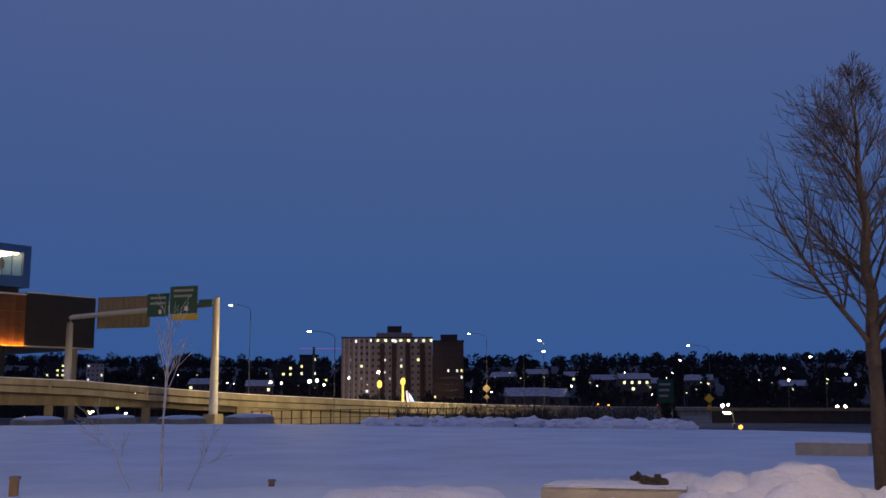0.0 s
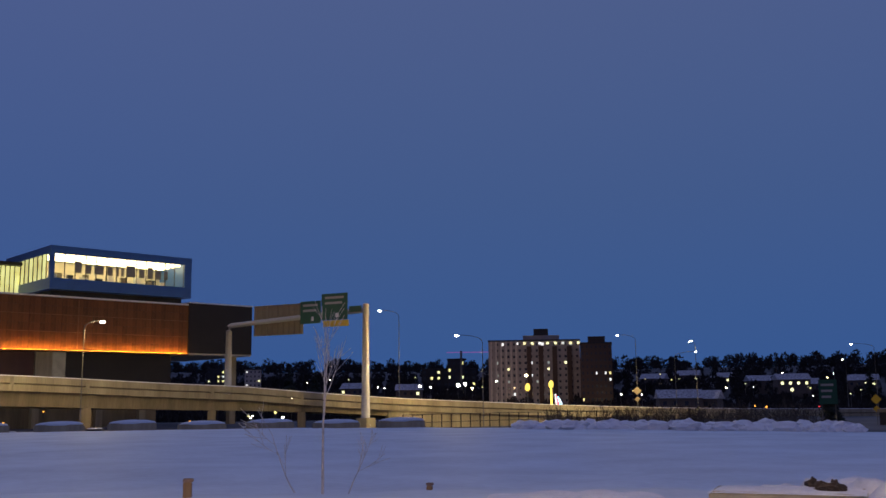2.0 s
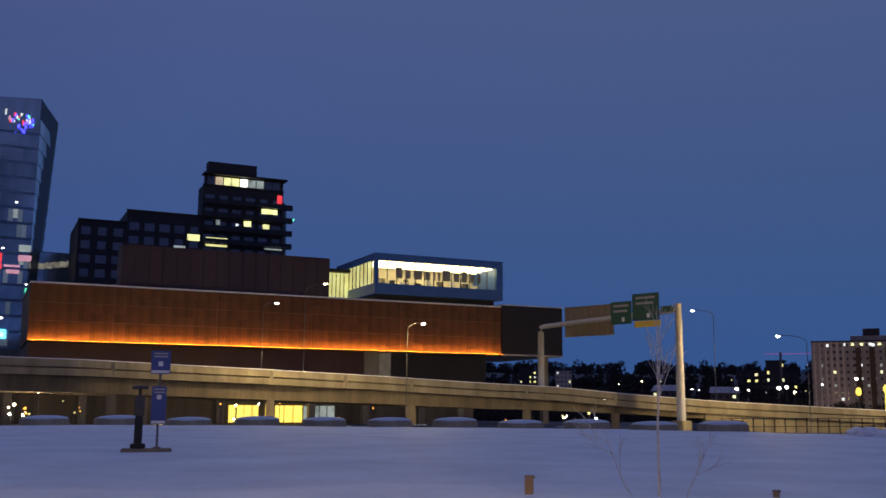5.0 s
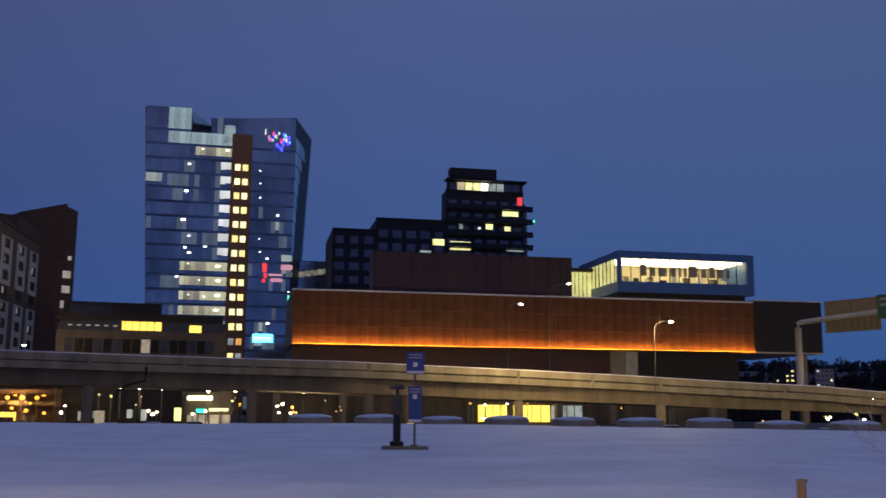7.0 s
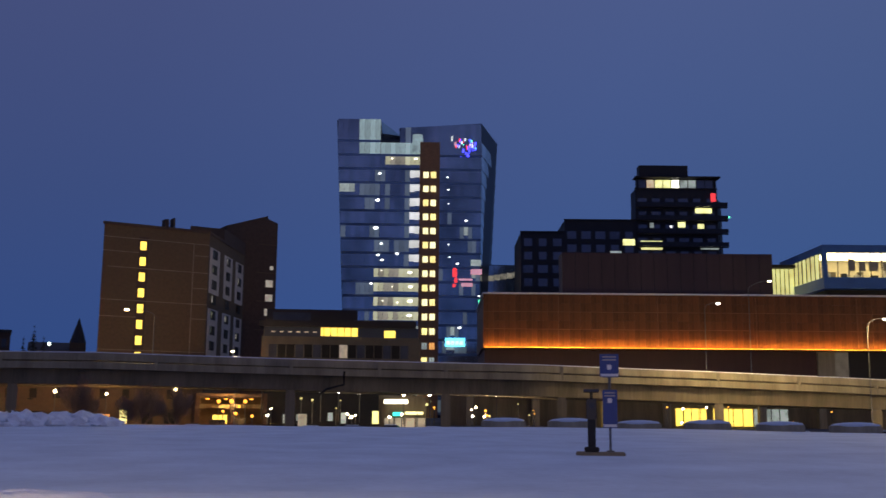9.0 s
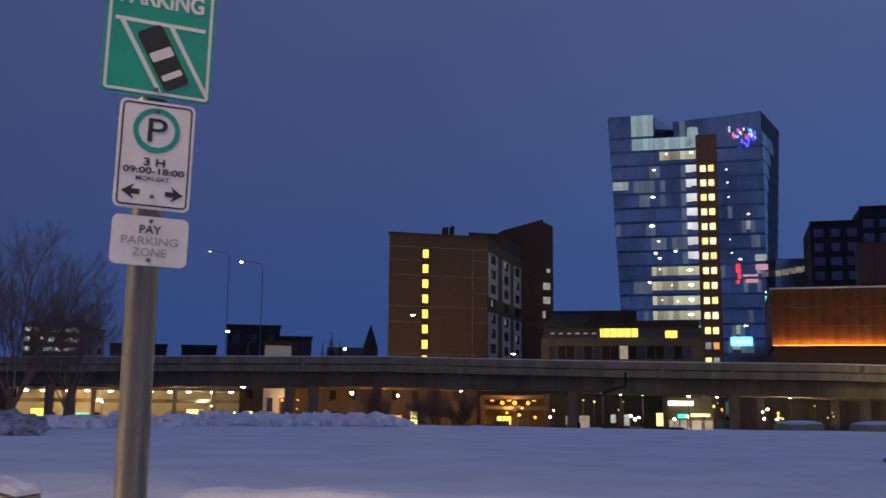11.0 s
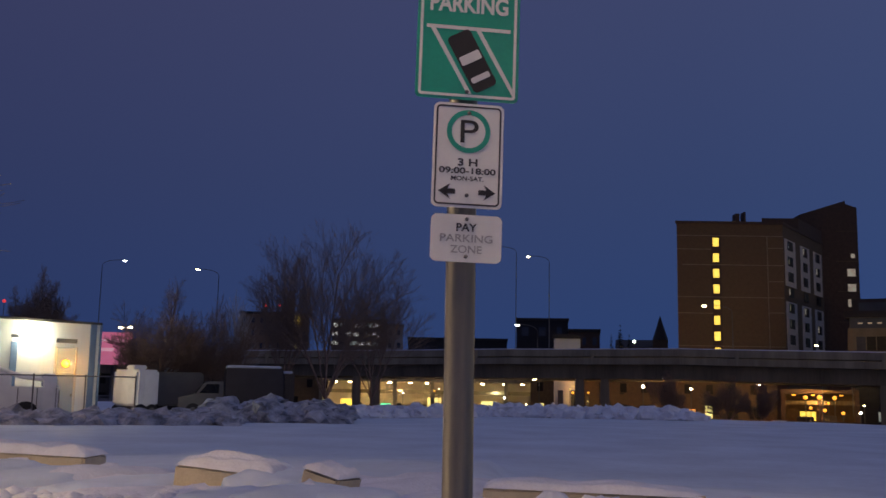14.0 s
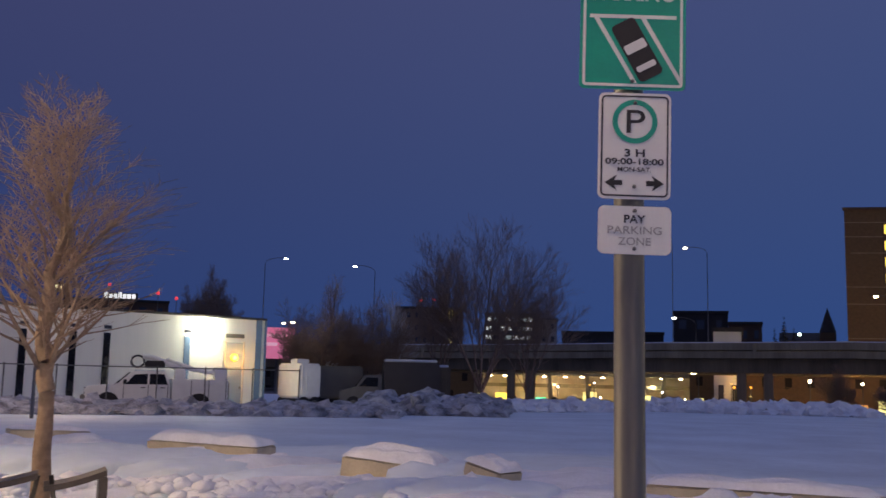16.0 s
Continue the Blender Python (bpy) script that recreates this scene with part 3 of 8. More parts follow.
# ---------------------------------------------------------------- condominium block behind the museum
def make_condo():
    g = thing("condominium", label="dark stepped condominium tower with balconies and few lit windows", category="apartment building")
    g.matrix_basis = M_POSE
    D = 75
    wings = []
    for a0, a1, el in ((72.5, 69.95, 9.85), (69.95, 65.86, 10.48), (65.86, 61.3, 12.12), (65.48, 62.7, 13.65)):
        s0, s1 = front(a0, 0, D)[0], front(a1, 0, D)[0]
        wings.append((s0, s1, front((a0 + a1) / 2, el, D)[1]))
    base = -2
    for i, (s0, s1, zt) in enumerate(wings):
        zb = base if i < 3 else wings[2][2] + 0.01
        part("wing", bbox(s0, s1, D + (0.02 * i if i < 3 else 3), D + (22 if i < 2 else 6), zb, zt), CONDO, g)
        if i < 3:
            part("parapet", bbox(s0 - 0.1, s1 + 0.1, D - 0.2, D + 0.4, zt, zt + 0.35), BLACK_PANEL, g)
    # rounded balcony end of the tower
    s1 = wings[2][1]
    zt = wings[2][2]
    bm = bmesh.new()
    ring = [(s1, D), (s1 + 1.6, D + 1), (s1 + 3.0, D + 4), (s1 + 3.4, D + 12), (s1, D + 20)]
    lo = [bm.verts.new((x, y, base)) for x, y in ring]
    hi = [bm.verts.new((x - (0.0 if j in (0, 4) else 1.0), y, zt - 2.5)) for j, (x, y) in enumerate(ring)]
    for j in range(5):
        bm.faces.new((lo[j], lo[(j + 1) % 5], hi[(j + 1) % 5], hi[j]))
    bm.faces.new(hi)
    part("corner_bay", bm, CONDO, g)
    # windows by storey
    pane = None
    rng_ = random.Random(4)
    for i, (s0, s1, zt) in enumerate(wings[:3]):
        n = max(3, round((s1 - s0) / 3.4))
        w = (s1 - s0) / n
        for f in range(9):
            z = zt - 3.4 - 3.3 * f - (1.2 if i == 1 else 0) - (0.8 if i == 2 else 0)
            if z < 18:
                break
            for c in range(n):
                m = pose(s0 + w * (c + 0.5), D - 0.06 + 0.02 * i, z) @ Matrix.Diagonal((w * 0.36 * (0.7 + 0.3 * rng_.random()), 1, 1, 1))
                mt = None
                if pane is None:
                    pane = part("window", bbox(-1, 1, 0, 0.05, 0, 1.9), CONDO_PANE, g)
                    pane.matrix_basis = m
                else:
                    share("window", pane, m, g, mt)
            if i == 2:
                part("balcony", bbox(s0 + 0.3, s1 + 2.2, D - 1.3, D - 0.2, z - 0.55, z - 0.3), BLACK_PANEL, g)
                part("balcony_rail", bbox(s0 + 0.3, s1 + 2.2, D - 1.32, D - 1.26, z - 0.28, z + 0.75), BALCONY_GLASS, g)
    # the few lit flats: bearings and elevations of their panes
    def flat(name, a0, a1, e0, e1, mt, y=-0.14, label=""):
        (x0, z0), (x1, z1) = front(a0, e0, D), front(a1, e1, D)
        return part(name, bbox(x0, x1, D + y, D + y + 0.06, z0, z1), mt, g, label)
    for a0, a1, e0, e1, mt in ((62.52, 61.62, 10.74, 11.22, L_FLAT), (63.5, 63.1, 9.98, 10.26, L_FLAT), (62.42, 62.06, 9.86, 10.12, L_FLAT), (65.08, 64.86, 10.0, 10.28, L_DIM), (63.95, 63.82, 9.98, 10.1, L_WHITE),
                               (65.6, 64.4, 8.78, 9.25, L_FLAT), (66.62, 65.95, 9.05, 9.38, L_FLAT), (67.35, 66.72, 8.5, 8.72, L_DIM), (62.3, 61.3, 8.7, 8.9, L_DIM), (61.22, 61.12, 8.75, 8.95, L_WHITE)):
        flat("window", a0, a1, e0, e1, mt)
    # glazed terrace storey below the flat roof box
    s0, s1, zt = wings[3]
    z0 = wings[2][2]
    part("terrace_wall", bbox(s0 - 1.0, s1 + 6.5, D + 1.22, D + 3, z0 + 0.36, z0 + 2.9), CONDO, g)
    part("terrace_roof", bbox(s0 - 1.6, s1 + 7.2, D - 0.4, D + 3, z0 + 2.92, z0 + 3.3), BLACK_PANEL, g)
    for k in range(9):
        x = s0 - 0.6 + k * (s1 - s0 + 6.4) / 9
        part("terrace_window", bbox(x, x + (s1 - s0 + 6.4) / 9 - 0.25, D + 1.1, D + 1.2, z0 + 0.45, z0 + 2.6), (CONDO_PANE, L_PINK_ROOM, L_FLAT, L_FLAT, L_BRIGHT, L_DIM, L_DIM, CONDO_PANE, CONDO_PANE)[k], g)
    flat("red_screen", 61.65, 61.38, 11.35, 11.8, L_RED, -0.2, "red lit window")
    flat("wing_lamp", 60.72, 60.64, 10.38, 10.5, L_GREEN, -0.2)


L_PINK_ROOM = glow("pinkish_room_glow", (1.0, 0.55, 0.35), 0.6, 0.5)
L_BRIGHT = glow("bright_room_glow", (1.0, 0.88, 0.60), 2.6, 0.4)
CONDO_PANE = mat("dark_condo_glass", (0.16, 0.17, 0.19), 0.25, 0.4, 0.5, piece=0.5, metal=0.6)
L_FLAT = glow("lit_flat_window", (1.0, 0.72, 0.25), 1.25, 0.7, 0.6)
BALCONY_GLASS = mat("balcony_glass", (0.035, 0.036, 0.040), 0.3, 0.2, 1.0, spec=0.3)
make_condo()


# ---------------------------------------------------------------- glass office tower
def make_tower():
    g = thing("office_tower", label="leaning glass office tower with brick stair strip and lit floors", category="office tower")
    R = 262.0
    c0 = spot(ST_B, 79.0, R)
    g.matrix_basis = pose(c0.x, c0.y, 0, 0, 0, 79.0)  # local x to the right seen from the field, y away

    def X(a, r=R):
        p = Matrix.Rotation(radians(-79.0), 4, "Z") @ (ST_B + bearing(a) * r - c0)
        return p.x, p.y

    def Z(el, r=R):
        return 1.6 + r * math.tan(radians(el))

    def prism(name, foot, head, z0, z1, material, label=""):
        bm = bmesh.new()
        lo = [bm.verts.new((x, y, z0)) for x, y in foot]
        hi = [bm.verts.new((x, y, z if isinstance(z1, (list, tuple)) else z1)) for (x, y), z in zip(head, z1 if isinstance(z1, (list, tuple)) else [z1] * len(head))]
        n = len(foot)
        for j in range(n):
            bm.faces.new((lo[j], lo[(j + 1) % n], hi[(j + 1) % n], hi[j]))
        bm.faces.new(hi)
        bm.faces.new(lo[::-1])
        bmesh.ops.recalc_face_normals(bm, faces=bm.faces)
        return part(name, bm, material, g, label)

    zt = Z(16.3)
    lf, lh = X(82.55)[0], X(83.42)[0]
    mf = X(78.6)[0]
    prism("left_core", ((lf, 0.6), (mf, 0.6), (mf, 24), (lf, 24)), ((lh, 0.6), (X(80.8)[0], 0.6), (X(80.8)[0], 24), (lh, 24)), -2, zt - 0.3, CORE_DARK)
    prism("middle_core", ((X(80.8)[0], 0.65), (mf, 0.65), (mf, 20), (X(80.8)[0], 20)), ((X(80.8)[0], 0.65), (mf, 0.65), (mf, 20), (X(80.8)[0], 20)), -2, Z(15.2), CORE_DARK)
    rf, rh = X(74.95)[0], X(74.78)[0]
    sf, sh = X(74.6, R + 22)[0], X(73.85, R + 22)[0]
    prism("right_core", ((X(77.3)[0], 0.6), (rf, 0.6), (sf, 22), (X(77.3)[0], 24)), ((X(79.7)[0], 0.6), (rh, 0.6), (sh, 22), (X(79.7)[0], 24)), -2, (Z(15.85), Z(16.2), Z(16.2), Z(15.85)), CORE_DARK)
    # brick stair strip
    b0, b1 = X(78.45)[0], X(77.28)[0]
    part("brick_strip", bbox(b0, b1, -0.9, 6, -2, Z(15.0)), BRICK_WARM, g, "brick stair strip coloured as if lit orange")
    # curtain wall: panes by storey, on the three faces
    storey, first_z, full = 3.84, -0.5, 3.12
    pane, band = None, None
    rng_ = random.Random(11)

    def left_edge(z):
        return lf + (lh - lf) * z / zt

    def put(name, proto, m, mt=None):
        return share(name, proto, m, g, mt)

    for f in range(20):
        z = first_z + storey * f
        k = z / zt
        r1 = rf + (rh - rf) * k
        runs = [("l", left_edge(z), X(80.8)[0], 8)]
        if f < 19:
            runs += [("m", X(80.8)[0] + 0.05, b0, 8), ("r", b1 if f < 18 else X(79.65)[0], r1, 10 if f < 18 else 15)]
        for tag, x0, x1, n in runs:
            w = (x1 - x0) / n
            for c in range(n):
                lit = None
                if tag == "m" and 10 <= f <= 16 and c >= 5:
                    lit = L_FLOOR if c > 5 else L_DUSK
                elif tag == "m" and 6 <= f <= 9:
                    lit = L_OFFICE if c >= 4 or (f * 3 + c * 5) % 4 == 0 else L_OFFICE_DIM
                elif tag == "m" and f == 17 and c >= 1:
                    lit = L_OFFICE if c in (1, 5, 6, 7) else L_OFFICE_DIM
                elif tag == "m" and f in (3, 4, 5) and c >= 3:
                    lit = L_OFFICE_DIM if (f + c) % 2 else L_DIM
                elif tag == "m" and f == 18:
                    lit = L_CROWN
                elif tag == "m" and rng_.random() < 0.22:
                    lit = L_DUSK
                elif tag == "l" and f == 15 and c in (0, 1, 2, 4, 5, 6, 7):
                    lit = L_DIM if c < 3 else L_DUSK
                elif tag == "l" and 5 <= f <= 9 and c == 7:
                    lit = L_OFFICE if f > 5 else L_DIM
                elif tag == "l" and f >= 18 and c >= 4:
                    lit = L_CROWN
                elif tag == "l" and (f, c) in ((8, 3), (8, 4), (8, 5), (8, 6), (12, 6), (12, 7), (14, 5), (14, 6)):
                    lit = L_DUSK
                elif tag == "r" and (f, c) in ((12, 5), (12, 6), (12, 7), (11, 7), (11, 8), (4, 1), (4, 2), (4, 3), (4, 4), (4, 5), (4, 6), (5, 2), (5, 3), (5, 4), (8, 5), (9, 8), (9, 9), (6, 6)):
                    lit = L_DIM if (f, c) in ((12, 6), (4, 2), (4, 3), (5, 3), (9, 8)) else L_DUSK
                elif rng_.random() < 0.03:
                    lit = L_DUSK
                top = full
                if tag == "r" and f == 18:
                    top = Z(15.85) + (Z(16.15) - Z(15.85)) * (c + 0.5) / n - z
                elif tag == "l" and f == 19:
                    top = zt - z
                tall = top if lit in (None, L_CROWN, L_DUSK) else top * (0.72 if lit is not L_FLOOR else rng_.uniform(0.55, 0.72))
                xm = x0 + w * (c + 0.5)
                m = pose(xm, 0.2 if tag == "r" and f == 18 else 0, z + top - tall) @ Matrix.Diagonal((w - 0.03, 1, tall, 1))
                if pane is None:
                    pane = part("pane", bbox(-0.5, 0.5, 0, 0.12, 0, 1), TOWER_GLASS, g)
                    pane.matrix_basis = m
                else:
                    put("pane", pane, m, lit)
                if tall < top:
                    put("pane", pane, pose(xm, 0.005, z) @ Matrix.Diagonal((w - 0.03, 1, top - tall - 0.02, 1)))
            m = pose((x0 + x1) / 2, 0.23 if tag == "r" and f == 18 else 0.03, z - 0.7) @ Matrix.Diagonal((x1 - x0 - 0.02, 1, 0.68, 1))
            if band is None:
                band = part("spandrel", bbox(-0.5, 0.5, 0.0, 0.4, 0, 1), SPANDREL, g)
                band.matrix_basis = m
            else:
                put("spandrel", band, m)
        # receding end face, its top raked down to the rear
        q0, q1 = Vector((r1 + 0.05, 0.3, 0)), Vector((sf + (sh - sf) * k + 0.05, 21.8, 0))
        d = (q1 - q0)
        u = d.normalized()
        for c in range(4):
            p = q0 + d * (c + 0.5) / 4
            h = min(storey - 0.2, Z(16.2) - 1.4 * c - z) if f < 19 else 0
            if h > 0.3:
                put("pane", pane, Matrix(((u.x, u.y, 0, p.x), (u.y, -u.x, 0, p.y), (0, 0, 1, z), (0, 0, 0, 1))) @ Matrix.Diagonal((d.length / 4 - 0.05, 1, h, 1)))
    # sloping glass side of the taller block, above the roof terrace
    xa, xb = X(80.8)[0], X(79.6)[0]
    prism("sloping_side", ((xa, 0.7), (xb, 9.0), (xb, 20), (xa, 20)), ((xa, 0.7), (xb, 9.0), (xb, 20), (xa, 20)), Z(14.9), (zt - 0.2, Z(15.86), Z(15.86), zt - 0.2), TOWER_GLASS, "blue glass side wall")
    # rounded glass lift lobby beside the roof terrace
    bm = bmesh.new()
    bmesh.ops.create_cone(bm, cap_ends=True, segments=16, radius1=2.0, radius2=1.7, depth=5.2, matrix=pose(X(78.6)[0], 1.2, Z(14.95)))
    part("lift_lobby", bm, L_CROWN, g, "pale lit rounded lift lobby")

    # single bright lamps behind the glass: metres from the leaning edge, storey counted from the foot
    spark = None
    for u, v, wide, warm in ((11.1, 16.2, 1.5, 0), (10.3, 14.3, 2.2, 0), (9.5, 12.3, 2.6, 0), (10.9, 11.2, 1.3, 0), (9.9, 10.4, 1.8, 0), (10.9, 10.05, 1.9, 1), (15.0, 10.5, 1.6, 0), (14.6, 17.3, 1.1, 1), (21.0, 17.3, 1.9, 1), (7.8, 8.4, 1.6, 0),
                             (10.7, 9.3, 0.8, 1), (10.7, 7.2, 0.8, 1), (13.4, 8.2, 0.7, 1), (18.2, 9.2, 2.6, 1), (18.2, 8.2, 2.6, 1), (18.0, 7.2, 2.8, 1), (17.6, 6.2, 2.8, 1), (14.6, 7.1, 1.2, 1),
                             (29.5, 16.0, 0.9, 0), (29.5, 15.1, 0.9, 0), (29.4, 14.1, 0.8, 0), (33.9, 12.9, 1.4, 0), (29.0, 10.3, 0.8, 0), (31.0, 9.85, 1.4, 0), (30.8, 5.4, 1.8, 0), (36.4, 7.6, 0.9, 0), (39.0, 7.2, 0.8, 0), (28.9, 11.2, 0.6, 0)):
        z = first_z + storey * (v + 0.36)
        m = pose(left_edge(z) + u, -0.12, z) @ Matrix.Diagonal((wide * 0.8, 1, 0.45 + 0.4 * wide, 1))
        if spark is None:
            bm = bmesh.new()
            blob(bm, (0, 0, 0), (0.36, 0.06, 0.24), 3, 0.15, 1)
            spark = part("ceiling_lamp", bm, L_SPARK, g)
            spark.matrix_basis = m
        else:
            put("ceiling_lamp", spark, m, L_BRIGHT if warm else None)
    # pairs of lit stair windows up the brick strip
    win = None
    for f in range(-2, 12):
        z = 19.6 + storey * f
        for x in (b0 + 1.0, b0 + 3.0):
            m = pose(x, -0.98, z)
            if win is None:
                win = part("stair_window", bbox(0, 1.35, 0, 0.1, 0, 1.7), L_WARM, g)
                win.matrix_basis = m
            else:
                put("stair_window", win, m, (L_DIM if f < -1 or x < b0 + 2 else L_ORANGE_ROOM) if f < 0 else (L_CREAM if (f * 2 + int(x)) % 3 else None))
            put("window_bar", band, pose(x + 0.68, -1.02, z) @ Matrix.Diagonal((0.09, 0.05, 1.7, 1)), BRICK_WARM)
    # coloured light emblem near the top of the right face, in plain shapes
    ex, ez = X(75.8)[0], Z(14.6)
    rng_ = random.Random(5)
    for k in range(46):
        t, rr_ = rng_.uniform(0, math.tau), math.sqrt(rng_.random())
        dx, dz = 2.9 * rr_ * math.cos(t), 0.6 + 2.6 * rr_ * math.sin(t)
        if dz < -0.4 and abs(dx) > 1.2:
            continue
        mt = L_BLUE if dz < -0.2 or dx > 0.6 and rng_.random() < 0.6 else (L_RED, L_GREEN, L_WHITE, L_PINK, L_BLUE)[k % 5]
        s_ = rng_.uniform(0.22, 0.5)
        part("emblem_light", bbox(ex + dx, ex + dx + s_, -0.25, -0.1, ez + dz, ez + dz + s_ * rng_.uniform(0.8, 2.2), 0.06), mt, g)
    part("emblem_light", bbox(ex - 3.6, ex - 3.3, -0.25, -0.1, ez + 2.6, ez + 4.0, 0.06), L_WHITE, g)
    # lit name board near the foot
    sx, sz_ = X(76.3)[0], Z(3.35)
    part("name_board", bbox(sx - 2.6, sx + 2.6, -0.3, -0.05, sz_ - 0.3, sz_ + 1.9), L_CYAN, g, "blue lit name board")
    for k in range(4):
        part("lettering_bar", bbox(sx - 2.2 + 1.15 * k, sx - 1.4 + 1.15 * k, -0.42, -0.32, sz_ + 0.2, sz_ + 1.1), L_WHITE, g)
    # low glass link to the next building
    lx0, lx1 = X(74.6)[0], X(71.5)[0]
    part("link_block", bbox(lx0, lx1, 14, 34, -2, Z(8.45)), CORE_DARK, g)
    for f in range(5):
        for c in range(4):
            x0 = lx0 + 0.6 + 3.3 * c
            put("pane", pane, pose(x0 + 1.55, 13.9, Z(8.45) - 4.0 * (f + 1)) @ Matrix.Diagonal((3.2, 1, 3.8, 1)))
    # sloping lit corridor behind the link's glass
    bm = bmesh.new()
    for k in range(7):
        x = lx0 + 0.4 + 1.75 * k
        z = Z(7.4) + 0.27 * k
        box(bm, x, x + 1.6, 13.6, 13.8, z, z + 1.5)
    part("corridor_glazing", bm, L_OFFICE_DIM, g, "lit sloping corridor")
    for a0, a1, e0, e1 in ((76.46, 76.22, 7.3, 7.8), (76.36, 76.2, 6.95, 7.25), (76.46, 76.28, 6.7, 6.9)):
        part("red_panel", bbox(X(a0)[0], X(a1)[0], -0.3, -0.1, Z(e0), Z(e1), 0.12), L_RED, g)
    for a0, a1, e0, e1, mt in ((75.4, 74.75, 7.45, 7.75, L_PINK), (75.4, 74.8, 7.95, 8.3, L_DIM), (75.95, 75.3, 6.75, 6.95, L_PINK), (76.1, 75.3, 7.1, 7.2, L_PINK), (74.95, 74.88, 5.7, 6.0, L_GREEN)):
        part("lit_panel", bbox(X(a0)[0], X(a1)[0], -0.28, -0.1, Z(e0), Z(e1), 0.05), mt, g)


CORE_DARK = mat("dark_core", (0.02, 0.028, 0.045), 0.5, 0.2, 0.2)
L_SPARK = glow("ceiling_lamp_glow", (0.95, 0.97, 0.85), 4.0, 0.3)
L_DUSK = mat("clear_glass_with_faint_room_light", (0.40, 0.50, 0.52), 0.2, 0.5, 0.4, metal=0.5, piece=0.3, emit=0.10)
L_OFFICE_DIM = glow("office_side_glow", (0.48, 0.44, 0.32), 0.30, 0.8, 0.6)
L_FLOOR = glow("lit_stair_lobby", (0.78, 0.84, 0.60), 0.85, 0.7, 0.6)
L_ORANGE_ROOM = glow("orange_room_glow", (1.0, 0.36, 0.10), 0.9, 0.3)
# brick colour raised to hold the orange light on the stair strip
BRICK_WARM = mat("orange_lit_brick", (0.50, 0.25, 0.10), 0.85, 0.2, 1.0, bump=0.1)
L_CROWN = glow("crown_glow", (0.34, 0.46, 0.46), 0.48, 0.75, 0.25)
L_OFFICE = glow("office_floor_glow", (0.85, 0.68, 0.36), 0.55, 0.8, 0.5)
make_tower()


# ---------------------------------------------------------------- brown brick apartment block
L_CURTAIN = glow("curtain_glow", (0.62, 0.55, 0.42), 0.28, 0.5)
COURSE = mat("pale_brick_course", (0.30, 0.24, 0.17), 0.9, 0.3, 0.8)
DARK_PANE = mat("dark_window", (0.014, 0.013, 0.012), 0.5, 0.3, 0.5, spec=0.2)


